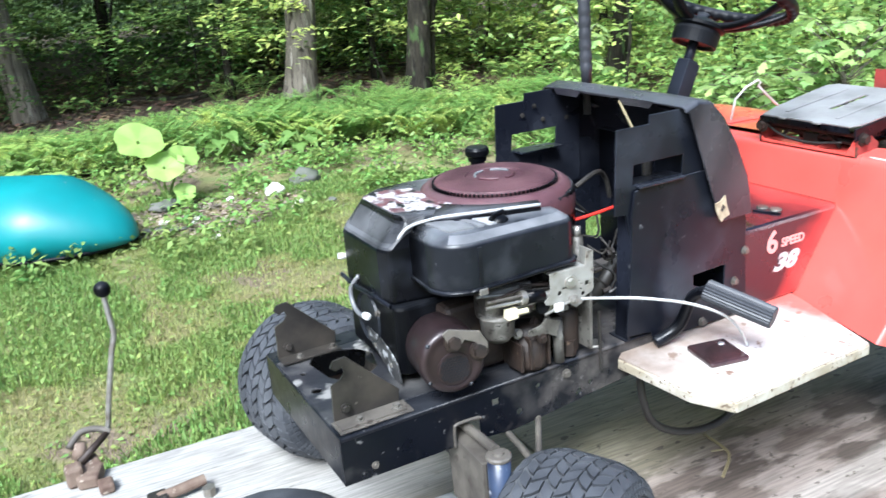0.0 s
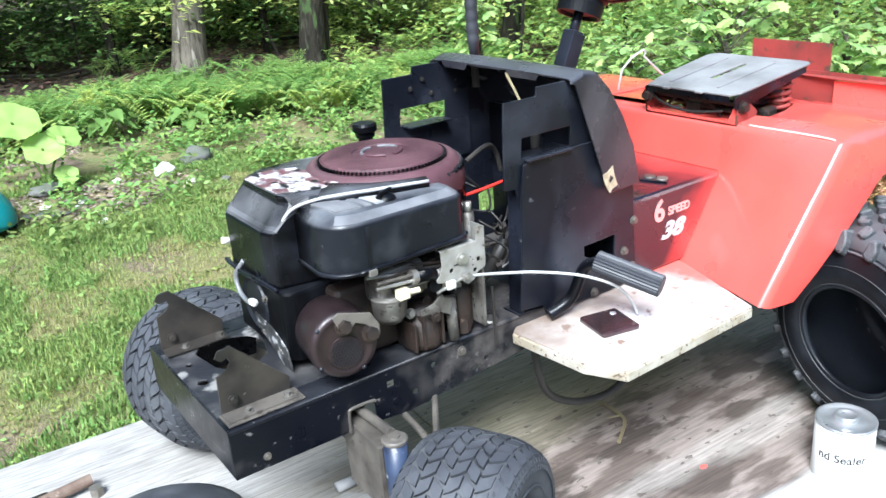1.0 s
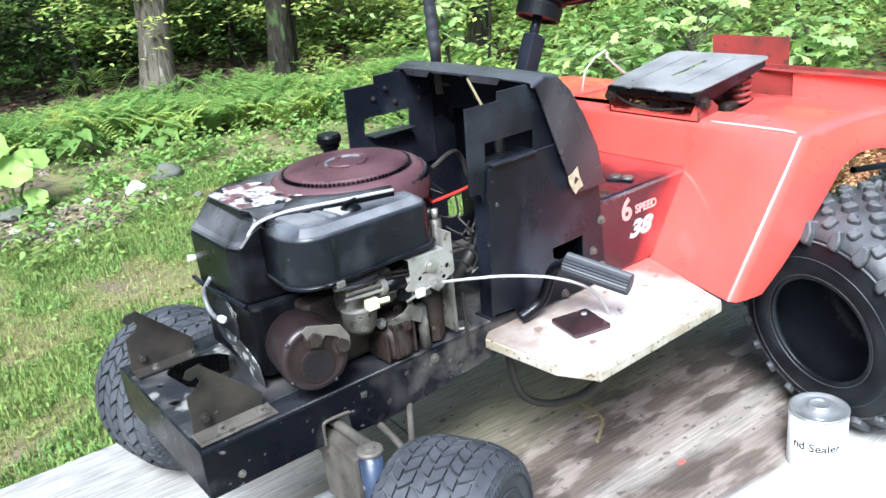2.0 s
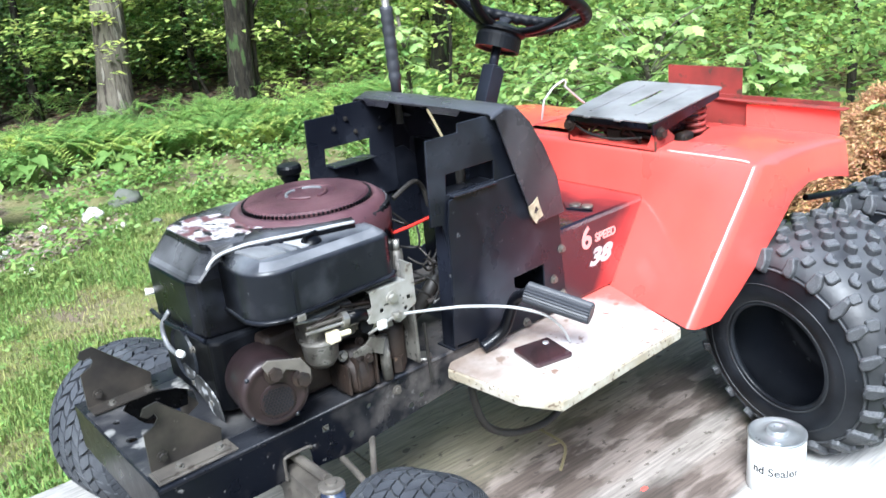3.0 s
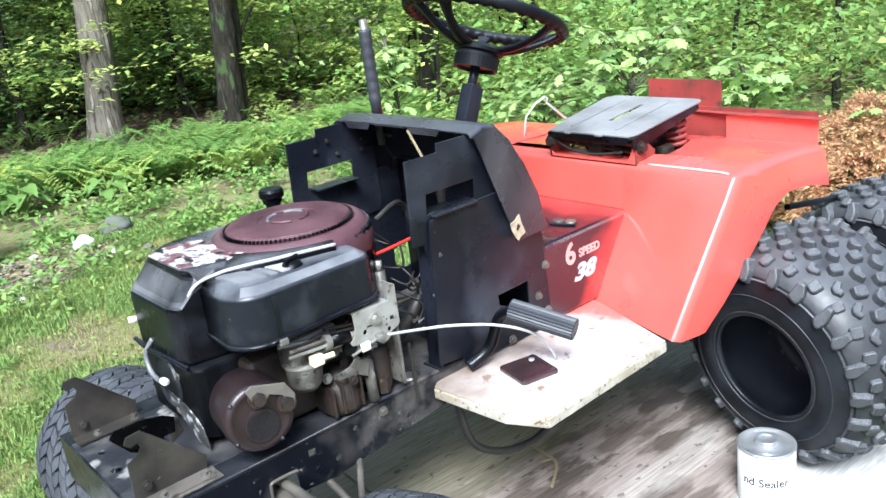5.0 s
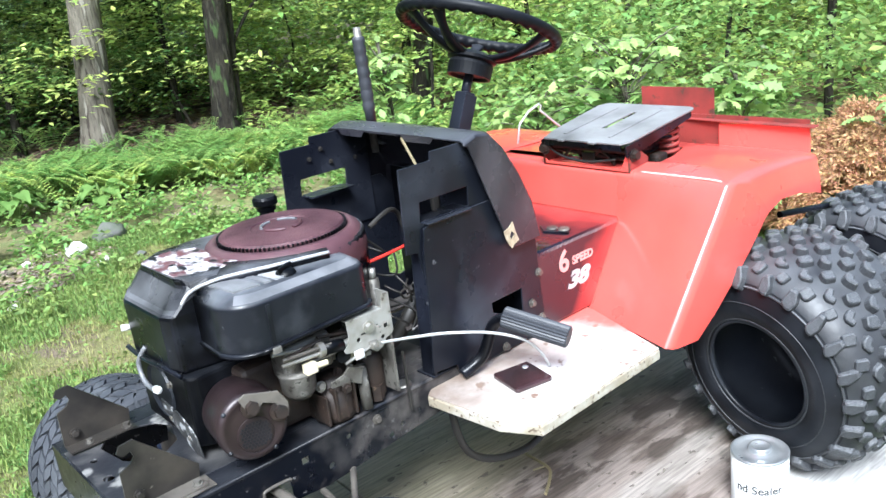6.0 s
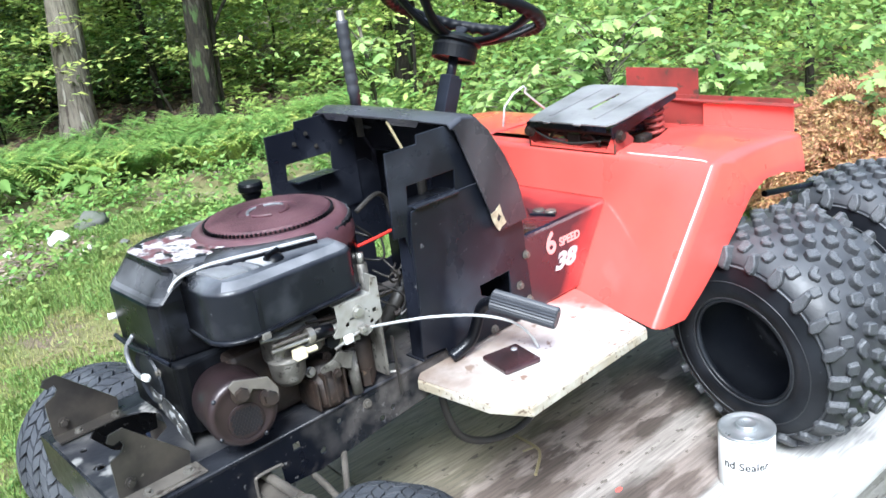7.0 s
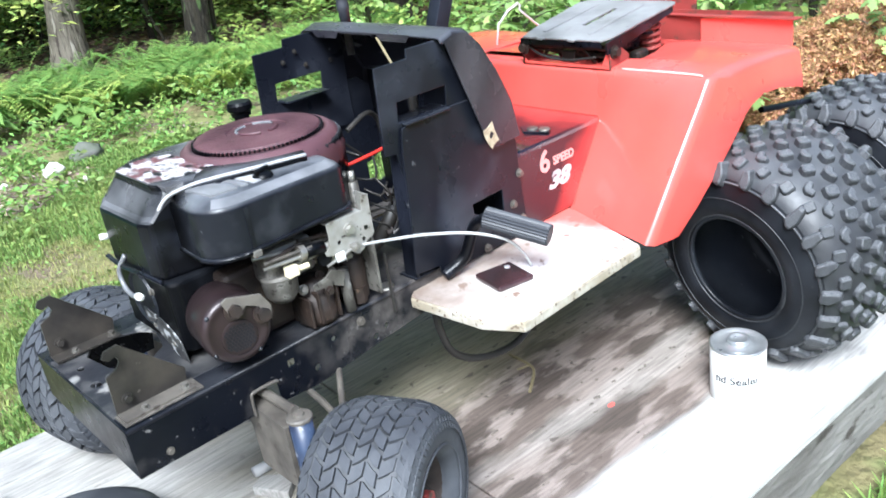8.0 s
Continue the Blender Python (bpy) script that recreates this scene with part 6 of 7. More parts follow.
# phone on the footboard
ph = thing("phone", "dark phone lying face up on the footboard", "phone", (0.664, -0.285, 0.345))
part("body", P([(-0.038, -0.036), (-0.034, -0.04), (0.034, -0.04), (0.038, -0.036), (0.038, 0.036), (0.034, 0.04), (-0.034, 0.04), (-0.038, 0.036)], 0.0, 0.008, axis="z"), PHONE, ph, bevel=0.002, local=True)
part("screen", B((-0.035, 0.035, -0.037, 0.037, 0.0075, 0.0095)), PHONE, ph, "glossy dark glass", local=True, bevel=0.001)
part("camera_bump", L([(0.0, 0.0115), (0.005, 0.011), (0.006, 0.0095)], Matrix.Translation((0.02, 0.02, 0)), 12), TIN, ph, local=True)
ph.matrix_world = Matrix.Translation((0.664, -0.287, 0.345)) @ Matrix.Rotation(radians(-13), 4, "Z")

# loose gearbox with shift lever, beyond the front of the tractor
gb = thing("gearbox", "rusty loose shift linkage with long bent shift lever", "shift linkage", (-0.33, 0.64, 0.0))
part("casting", P([(-0.03, -0.1), (0.012, -0.11), (0.03, -0.06), (0.022, 0.0), (-0.012, 0.02), (-0.035, -0.03)], 0.0, 0.03, axis="z"), RUST_PALE, gb, "rusty iron casting", bevel=0.006, local=True)
part("boss", R((-0.012, -0.005, 0.028), (-0.006, 0.005, 0.062), 0.019, 0.014), RUST_PALE, gb, smooth=True, local=True)
part("arm", R((-0.015, -0.04, 0.035), (0.055, 0.012, 0.062), 0.0095, 0.007), RUST, gb, smooth=True, local=True)
part("strap", T([(-0.03, -0.005, 0.06), (0.0, 0.018, 0.078), (0.035, 0.02, 0.075), (0.062, 0.012, 0.062)], 0.008), PALE_STEEL, gb, smooth=True, local=True)
part("foot", B((-0.05, -0.012, -0.085, -0.05, 0.0, 0.05)), RUST_PALE, gb, bevel=0.008, local=True)
part("foot", B((0.008, 0.04, -0.15, -0.11, 0.0, 0.024)), RUST_PALE, gb, bevel=0.006, local=True)
part("shift_lever", T([(0.05, 0.018, 0.055), (0.06, 0.016, 0.075), (0.072, 0.0, 0.14), (0.1, -0.02, 0.265), (0.112, -0.028, 0.31), (0.11, -0.034, 0.36), (0.108, -0.04, 0.41)], 0.0065), STEEL, gb, "bent steel rod", smooth=True, local=True)
part("ball_knob", L([(0.0, -0.018)] + [(0.018 * math.cos(radians(a)), 0.018 * math.sin(radians(a))) for a in range(-75, 90, 15)] + [(0.0, 0.018)], Matrix.Translation((0.108, -0.041, 0.42)), 24), BLACK_PLASTIC, gb, "black ball knob", smooth=True, local=True)
sh = thing("shaft_coupling", "small rusty linkage parts lying on the deck", "metal parts", (-0.17, 0.38, 0.0))
part("link", R((-0.05, 0.0, 0.02), (0.05, 0.01, 0.022), 0.012), RUST_PALE, sh, local=True)
part("clevis", B((-0.07, -0.03, -0.02, 0.02, 0.0, 0.03)), BARE, sh, bevel=0.005, local=True)
part("nut", R((0.05, -0.02, 0.0), (0.05, -0.02, 0.02), 0.014, n=6), STEEL, sh, local=True)
cv = thing("plastic_cover", "dark blue-black domed plastic cover on the deck", "cover", (-0.075, 0.06, 0.0))
part("dome", L([(0.17, 0.0), (0.168, 0.03), (0.155, 0.06), (0.125, 0.082), (0.08, 0.095), (0.0, 0.1)], None, 40), RUBBER_WORN, cv, smooth=True, local=True, solid=0.003)
rnd = random.Random(3)
tw = thing("twig", "dry yellow twig on the deck", "twig", (0.857, -0.14, 0.0))
part("stem", T([(0.007, 0.069, 0.004), (-0.006, -0.002, 0.01), (-0.02, -0.027, 0.006), (-0.077, -0.064, 0.004)], 0.0035), WIRE_TAN, tw, local=True)
part("side_stem", T([(-0.03, 0.014, 0.004), (-0.006, -0.002, 0.009)], 0.0022), WIRE_TAN, tw, local=True)

sk = thing("paint_drip", "small splash of red paint dried on the plywood", "paint", (0.846, -0.364, 0.0))
part("splash", L([(0.0, 0.0015), (0.006, 0.0012), (0.011, 0.0002)], Matrix.Diagonal((0.9, 0.55, 1, 1)), 14), RED_SPECK, sk, local=True)

pin = thing("steel_pin", "pale metal pin lying on the deck", "metal pin", (0.28, 0.042, 0.0))
part("shank", R((-0.024, 0.002, 0.011), (0.022, 0.0, 0.011), 0.011), CABLE_WHITE, pin, smooth=True, local=True)
part("head", R((0.022, 0.0, 0.012), (0.03, 0.0, 0.012), 0.0125, n=6), PALE_STEEL, pin, local=True)
wb = thing("wood_block", "pale offcut of wood on the deck by the axle", "wood block", (0.262, -0.02, 0.0))
part("offcut", P([(-0.036, 0.02), (-0.005, 0.036), (0.04, -0.015), (0.0, -0.05)], 0.0, 0.02, axis="z"), PLYWOOD, wb, bevel=0.002, local=True)


# ---- woods ----
rng = np.random.default_rng(4)


def scatter_leaves(centres, size, up=0.5, shape="leaf"):
    """Leaves as flat polygons at the centres, turned at random; up is how far they lie level."""
    n = len(centres)
    if shape == "leaf":
        poly = np.array([(-0.5, 0, 0), (-0.12, 0.24, 0.05), (0.5, 0, -0.06), (-0.12, -0.24, 0.05)])
    else:
        poly = np.array([(0, -0.06, 0), (0, 0.06, 0), (0.34, 0.02, 0.95), (0.2, -0.04, 0.7)])
    yaw = rng.uniform(0, 2 * np.pi, n)
    if shape == "blade":
        tilt = rng.normal(0, 0.7, n)
        c, s = np.cos(yaw), np.sin(yaw)
        u = np.stack([c, s, tilt * 0], 1)
        v = np.stack([-s, c, 0 * c], 1)
        w = np.stack([np.sin(tilt) * c, np.sin(tilt) * s, np.cos(tilt)], 1)
    else:
        w = rng.normal(0, 1, (n, 3)) * (1 - up) + np.array([0, 0, 1.0]) * up * 1.6
        w /= np.linalg.norm(w, axis=1)[:, None]
        u = np.stack([np.cos(yaw), np.sin(yaw), 0 * yaw], 1)
        u -= w * (u * w).sum(1)[:, None]
        u /= np.linalg.norm(u, axis=1)[:, None] + 1e-9
        v = np.cross(w, u)
    sz = (size * rng.uniform(0.65, 1.3, n))[:, None, None]
    verts = centres[:, None, :] + sz * (poly[None, :, 0:1] * u[:, None] + poly[None, :, 1:2] * v[:, None] + poly[None, :, 2:3] * w[:, None])
    k = len(poly)
    faces = np.arange(n * k).reshape(n, k)
    return verts.reshape(-1, 3), faces


def sprays(centres, per, radius, droop=0.25, thick=0.06):
    """Places for leaves on flat, drooping sprays round the centres."""
    n = len(centres)
    a = rng.uniform(0, 2 * np.pi, (n, per))
    r = np.sqrt(rng.uniform(0, 1, (n, per))) * (radius * rng.uniform(0.5, 1.2, (n, 1)))
    tilt = rng.normal(0, 0.25, (n, 2, 1))
    x, y = r * np.cos(a), r * np.sin(a)
    z = -droop * r * r / np.maximum(radius, 1e-3) + tilt[:, 0] * x + tilt[:, 1] * y + rng.normal(0, thick, (n, per))
    return (centres[:, None, :] + np.stack([x, y, z], 2)).reshape(-1, 3)


EYE_XY = np.array((-0.28, -1.23))


def fan(n, az0, az1, d0, d1, z0, z1, low=1.0):
    """Random places between two bearings and two distances from the path, in a band of heights."""
    az = np.radians(rng.uniform(az0, az1, n))
    d = 0.93 * np.sqrt(rng.uniform(d0 * d0, d1 * d1, n))
    x, y = EYE_XY[0] + d * np.cos(az), EYE_XY[1] + d * np.sin(az)
    z = z0 + (z1 - z0) * rng.uniform(0, 1, n) ** low
    return np.stack([x, y, z - 0.3], 1)


def on_ground(p, lift=0.0):
    p[:, 2] = [ground_height(x, y) + lift for x, y in p[:, :2]]
    return p


def foliage(name, places, size, mat, label, up=0.5, shape="leaf", category="foliage"):
    v, f = scatter_leaves(places, size, up, shape)
    ob = mesh_np(name, v, f, mat)
    return tagged(ob, label, category, kind="stuff")


def tree(name, x, y, r, lean, height, mat, label, crown=True):
    """A tapered, ridged trunk with limbs and a high crown of leaf sprays."""
    t = thing(name, label, "tree", (x, y, ground_height(x, y)))
    bm = bmesh.new()
    rows = []
    for k in range(25):
        h = -0.1 + height * (k / 24) ** 1.5
        f = h / height
        rr = lerp(r, r * 0.45, f) * (1 + 0.22 * math.exp(-max(h, 0) * 4.5))
        row = []
        for i in range(28):
            a = 2 * math.pi * i / 28
            wob = 1 + 0.1 * noise.noise(Vector((math.cos(a) * 2.4, math.sin(a) * 2.4, h * 1.1 + x))) + 0.05 * noise.noise(Vector((math.cos(a) * 9, math.sin(a) * 9, h * 2 + y)))
            row.append(bm.verts.new((lean[0] * h + rr * wob * math.cos(a), lean[1] * h + rr * wob * math.sin(a), h)))
        rows.append(row)
    for a, b in zip(rows, rows[1:]):
        for i in range(28):
            bm.faces.new((a[i], a[(i + 1) % 28], b[(i + 1) % 28], b[i]))
    part("trunk", bm, mat, t, smooth=True, local=True)
    rnd = random.Random(int(x * 100))
    tips = []
    for k in range(7):
        h = height * rnd.uniform(0.55, 0.95)
        a = rnd.uniform(0, 6.28)
        reach = rnd.uniform(0.8, 1.8)
        p0 = Vector((lean[0] * h, lean[1] * h, h))
        p2 = p0 + Vector((reach * math.cos(a), reach * math.sin(a), rnd.uniform(0.3, 0.9)))
        part("limb", T([p0, (p0 + p2) / 2 + Vector((0, 0, 0.15)), p2], r * 0.16, 6, 4), mat, t, local=True)
        tips += [p2, (p0 + p2) / 2]
    if crown:
        c = sprays(np.array([tuple(p) for p in tips * 3]) + rng.normal(0, 0.5, (len(tips) * 3, 3)), 26, 0.7)
        v, f = scatter_leaves(c, 0.14, 0.5)
        mesh_np("crown", v, f, LEAF, t)
    return t


tree("tree", 2.76, 7.92, 0.18, (0.12, 0), 7, BARK, "grey ridged tree trunk at the edge of the wood")
tree("tree", 3.86, 7.14, 0.135, (0.1, 0), 7, BARK_DARK, "dark mossy tree trunk at the edge of the wood")
tree("tree", 4.02, 7.18, 0.06, (0.1, 0), 7, BARK_DARK, "second dark stem grown against a mossy trunk")
tree("tree", 5.22, 5.45, 0.11, (0.12, -0.05), 7, BARK_DARK, "dark tree trunk among saplings")
tree("tree", 5.3, 12.3, 0.25, (0.0, 0), 7, BARK_DARK, "dark broad trunk in the depth of the wood")
tree("tree", 0.05, 9.75, 0.17, (-0.09, 0), 7, BARK, "pale grey leaning tree trunk deeper in the wood")
tree("tree", 4.05, 8.7, 0.045, (0.0, 0), 6, BARK_DARK, "slim dark trunk in the wood")
tree("tree", 2.28, 9.1, 0.05, (0.02, 0), 6, BARK_DARK, "slim dark trunk in the shade of the wood")
tree("tree", 1.35, 12.2, 0.09, (0.03, 0), 6, BARK_DARK, "dark trunk in the shade of the wood")
tree("tree", 9.9, 5.3, 0.13, (0.05, 0), 7, BARK_DARK, "dark trunk deep in the wood")
tree("tree", 9.8, 4.45, 0.09, (0.06, 0.02), 7, BARK_DARK, "thin dark trunk deep in the wood")
tree("tree", 9.4, 6.8, 0.06, (0.05, 0), 6, BARK, "slim pale trunk among leaves")
tree("tree", 7.4, 8.2, 0.05, (-0.08, 0), 6, BARK_DARK, "slim leaning trunk among leaves")
tree("tree", 8.2, 6.9, 0.06, (0.04, 0), 6, BARK_DARK, "slim dark trunk among leaves")
tree("tree", 12.5, 3.3, 0.12, (0.03, 0), 7, BARK_DARK, "dark trunk behind the brush pile")

# thin stems and arching branches between the trunks
STEMS = (
    (4.05, 7.2, 0.018, ((0, 0, 0.7), (0.2, 0, 1.05), (0.55, 0.1, 1.35), (1.1, 0.1, 1.6))),
    (4.0, 8.3, 0.02, ((0, 0, 0), (-0.1, 0.1, 0.5), (-0.06, 0.1, 1.2), (0.05, 0.1, 2.4))),
    (5.3, 8.2, 0.014, ((0, 0, 0), (0.2, 0, 0.7), (0.15, 0, 1.4), (0.4, 0, 2.2))),
    (2.0, 9.6, 0.014, ((0, 0, 0), (0.05, 0, 0.8), (0.0, 0, 1.5), (0.1, 0, 2.4))),
    (6.4, 7.2, 0.016, ((0, 0, 0), (0.1, 0, 0.7), (0.35, 0, 1.4), (0.8, 0, 2.0))),
    (7.2, 6.2, 0.018, ((0, 0, 0), (-0.1, 0, 0.8), (-0.3, 0, 1.5), (-0.3, 0, 2.4))),
    (8.6, 5.0, 0.02, ((0, 0, 0), (0.15, 0, 0.9), (0.2, 0, 1.6), (0.5, 0, 2.4))),
    (3.3, 10.4, 0.02, ((0, 0, 0), (0.1, 0, 0.9), (0.05, 0, 1.8), (0.2, 0, 2.8))),
    (5.2, 3.9, 0.022, ((0, 0, 0), (0.06, 0, 0.8), (0.02, 0, 1.5), (0.1, 0, 2.6))),
    (5.9, 3.3, 0.03, ((0, 0, 0), (-0.05, 0, 0.8), (0.05, 0, 1.6), (0.0, 0, 2.8))),
    (6.2, 2.6, 0.02, ((0, 0, 0), (0.1, 0, 0.8), (0.25, 0, 1.5), (0.5, 0, 2.4))),
    (5.5, 2.7, 0.016, ((0, 0, 0), (-0.12, 0, 0.8), (-0.2, 0, 1.4), (-0.1, 0, 2.4))),
    (6.4, 1.8, 0.034, ((0, 0, 0), (0.02, 0, 0.9), (0.1, 0, 1.7), (0.1, 0, 2.8))),
    (4.6, 4.6, 0.016, ((0, 0, 0), (0.1, 0, 0.7), (0.05, 0, 1.3), (0.2, 0, 2.2))),
    (1.0, 10.2, 0.016, ((0, 0, 0), (0.1, 0, 0.7), (0.3, 0, 1.4), (0.35, 0, 2.4))),
)
for x, y, r, pts in STEMS:
    b = thing("sapling", "thin bare sapling stem arching in the undergrowth", "sapling", (x, y, ground_height(x, y)))
    part("stem", T(pts, r, 6, 5), BARK_DARK, b, local=True)
for x, y, ln, turn in ((2.6, 9.6, 1.6, 20), (4.9, 9.4, 2.0, -12), (3.6, 11.0, 2.2, 35), (1.5, 9.8, 1.4, -30), (5.6, 11.5, 2.4, 8)):
    b = thing("fallen_branch", "dead grey branch lying on the leaf litter", "branch", Matrix.Translation((x, y, ground_height(x, y) + 0.03)) @ pose(0, 0, 0, 0, 0, turn))
    part("stick", T([(-ln / 2, 0, 0), (-ln / 6, 0.06, 0.05), (ln / 5, -0.03, 0.03), (ln / 2, 0.05, 0.09)], 0.022, 6, 4), BARK_DARK, b, local=True)


def clumped(p, size, cut, seed):
    """Keeps the places where a broad noise is high, so that leaves gather in drifts with gaps between them."""
    g = np.array([noise.noise(Vector((x / size, y / size, z / size * 1.4 + seed))) for x, y, z in p])
    return p[g > cut]


# understory: dark depths at the back, sunlit sprays before them; leaf colours carry this light
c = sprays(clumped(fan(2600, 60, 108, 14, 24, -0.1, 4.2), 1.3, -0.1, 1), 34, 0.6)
foliage("understory_back", c, 0.13, LEAF_SHADED, "shaded green understory leaves far in the wood", up=0.6)
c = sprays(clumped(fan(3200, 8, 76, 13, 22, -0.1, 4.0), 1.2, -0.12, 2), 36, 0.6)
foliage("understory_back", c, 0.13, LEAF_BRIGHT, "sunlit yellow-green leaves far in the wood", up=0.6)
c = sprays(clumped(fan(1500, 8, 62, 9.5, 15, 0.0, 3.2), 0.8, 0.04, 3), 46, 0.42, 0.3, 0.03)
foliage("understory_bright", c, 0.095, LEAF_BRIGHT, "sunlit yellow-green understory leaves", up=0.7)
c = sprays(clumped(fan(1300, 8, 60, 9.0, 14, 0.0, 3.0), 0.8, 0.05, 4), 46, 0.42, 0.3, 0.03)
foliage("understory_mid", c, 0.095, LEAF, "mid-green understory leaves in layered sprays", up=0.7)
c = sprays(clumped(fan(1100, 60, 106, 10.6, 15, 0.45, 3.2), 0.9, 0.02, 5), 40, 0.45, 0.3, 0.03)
foliage("understory_mid", c, 0.09, LEAF_SHADED, "shaded understory leaves in layered sprays", up=0.75)
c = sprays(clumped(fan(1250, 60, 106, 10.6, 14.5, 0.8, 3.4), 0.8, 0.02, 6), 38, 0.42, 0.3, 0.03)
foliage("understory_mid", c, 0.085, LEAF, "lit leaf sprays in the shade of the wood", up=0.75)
c = sprays(clumped(fan(520, 20, 54, 7.6, 10.5, 0.0, 2.0), 0.7, 0.0, 7), 36, 0.36, 0.3, 0.03)
foliage("understory_front", c, 0.075, LEAF_BRIGHT, "bright leaf sprays at the edge of the wood", up=0.65)
c = sprays(clumped(fan(560, 12, 48, 5.2, 9, -0.2, 1.0), 0.6, -0.05, 8), 40, 0.3, 0.3, 0.04)
foliage("shrub_leaves", c, 0.065, LEAF, "green shrubs behind the tractor", up=0.6)

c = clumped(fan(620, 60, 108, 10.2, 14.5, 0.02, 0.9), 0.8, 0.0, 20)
foliage("understory_low", sprays(c, 30, 0.3, 0.3, 0.03), 0.075, LEAF_SHADED, "shaded low saplings on the forest floor", up=0.7)
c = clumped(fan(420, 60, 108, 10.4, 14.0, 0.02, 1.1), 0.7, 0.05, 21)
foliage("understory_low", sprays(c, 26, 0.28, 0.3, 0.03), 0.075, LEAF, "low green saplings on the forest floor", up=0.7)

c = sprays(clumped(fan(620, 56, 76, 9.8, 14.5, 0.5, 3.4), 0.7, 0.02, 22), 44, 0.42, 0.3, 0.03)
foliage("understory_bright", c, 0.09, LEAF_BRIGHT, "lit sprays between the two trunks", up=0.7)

# leaf litter under the trees
p = on_ground(fan(26000, 8, 104, 8.6, 17, 0, 0), 0.02)
foliage("leaf_litter", p, 0.1, LITTER, "brown leaf litter on the forest floor", up=0.8, category="leaf litter")


def ferns(places, height, mat, label, name="fern_bed"):
    """Fern clumps: arching fronds set with paired leaflets."""
    vs = []
    for cx, cy, cz in places:
        hh = height * rng.uniform(0.7, 1.2) * (0.95 + 0.55 * noise.noise(Vector((cx * 0.9, cy * 0.9, 31.0))))
        for q in range(8):
            a = rng.uniform(0, 2 * np.pi)
            reach = hh * rng.uniform(0.5, 1.0)
            d = np.array((np.cos(a), np.sin(a), 0.0))
            side = np.array((-d[1], d[0], 0.0))
            for s in np.linspace(0.2, 1.0, 15):
                p = np.array((cx, cy, cz)) + d * reach * s + np.array((0, 0, hh * (1.7 * s - 0.85 * s * s)))
                ln = hh * 0.3 * (1 - s) ** 0.7 + 0.01
                wd = hh * 0.036
                for sg in (-1, 1):
                    tip = p + side * sg * ln + d * ln * 0.35 - np.array((0, 0, ln * 0.15))
                    vs += [p, p + d * wd + side * sg * ln * 0.4, tip, p - d * wd * 0.4 + side * sg * ln * 0.45]
    vs = np.array(vs)
    return tagged(mesh_np(name, vs, np.arange(len(vs)).reshape(-1, 4), mat), label, "ferns", kind="stuff")


ferns(clumped(on_ground(fan(560, 50, 104, 7.5, 9.1, 0, 0)), 0.8, -0.25, 11), 0.3, FERN, "bed of green ferns before the trees")
ferns(clumped(on_ground(fan(260, 50, 104, 7.3, 8.8, 0, 0)), 0.7, -0.1, 12), 0.26, LEAF_BRIGHT, "pale young ferns before the trees")
ferns(clumped(on_ground(fan(320, 26, 56, 6.0, 8.4, 0, 0)), 0.8, -0.15, 13), 0.32, FERN, "ferns growing behind the tractor")
ferns(clumped(on_ground(fan(60, 52, 104, 9.2, 12.5, 0, 0)), 1.2, 0.05, 14), 0.3, LEAF, "scattered ferns on the forest floor")

# broad low plants before and among the ferns
c = clumped(on_ground(fan(900, 30, 106, 5.0, 8.6, 0, 0)), 0.55, -0.02, 15)
c[:, 2] += rng.uniform(0.03, 0.14, len(c))
foliage("undergrowth", sprays(c, 34, 0.15, 0.3, 0.03), 0.05, FERN, "low leafy ground cover before the ferns", up=0.6)
c = clumped(on_ground(fan(700, 30, 106, 4.8, 8.2, 0, 0)), 0.5, 0.05, 16)
c[:, 2] += rng.uniform(0.03, 0.12, len(c))
foliage("undergrowth", sprays(c, 26, 0.13, 0.3, 0.03), 0.05, GRASS, "pale low weeds before the ferns", up=0.6)
c = clumped(on_ground(fan(420, 30, 100, 6.6, 9.0, 0, 0)), 0.6, 0.0, 17)
c[:, 2] += rng.uniform(0.08, 0.26, len(c))
foliage("undergrowth", sprays(c, 30, 0.18, 0.3, 0.04), 0.06, LEAF, "leafy plants between the ferns", up=0.6)
c = clumped(fan(700, 8, 60, 9.2, 15, 0.0, 1.2, 1.3), 0.9, -0.05, 18)
foliage("undergrowth", sprays(c, 36, 0.42), 0.08, LEAF, "green bushes between the trunks", up=0.6)
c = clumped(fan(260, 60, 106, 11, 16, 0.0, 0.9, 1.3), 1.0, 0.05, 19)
foliage("undergrowth", sprays(c, 30, 0.4), 0.08, LEAF_SHADED, "shaded bushes between the trunks", up=0.6)

# lawn: tufts of short fine blades, thin and patchy
p = on_ground(fan(360000, 18, 124, 1.7, 6.4, 0, 0))
turn = np.degrees(np.arctan2(p[:, 1] - EYE_XY[1], p[:, 0] - EYE_XY[0]))
p = p[rng.uniform(0, 1, len(p)) > (turn - 107) / 17]
g = np.array([noise.noise(Vector((x * 1.3, y * 1.3, 2.0))) + 0.5 * noise.noise(Vector((x * 4, y * 4, 5.0))) for x, y, _ in p])
outside = ~((p[:, 1] < DECK_Y1 + 0.03) & (p[:, 0] < DECK_X1))
bare = np.hypot((p[:, 0] - 0.65) / 0.75, (p[:, 1] - 4.05) / 0.45) < 0.75 + 0.5 * g
thin = g < -0.42
short = p[outside & ~bare & ~(thin & (rng.uniform(0, 1, len(p)) < 0.6)) & (g <= -0.1)]
lush = p[outside & ~bare & (g > -0.1)]
foliage("grass", short, 0.026, MOSS_GRASS, "thin yellowish moss and short grass", shape="blade", category="grass")
foliage("grass", lush, 0.042, GRASS, "patches of longer green grass", shape="blade", category="grass")
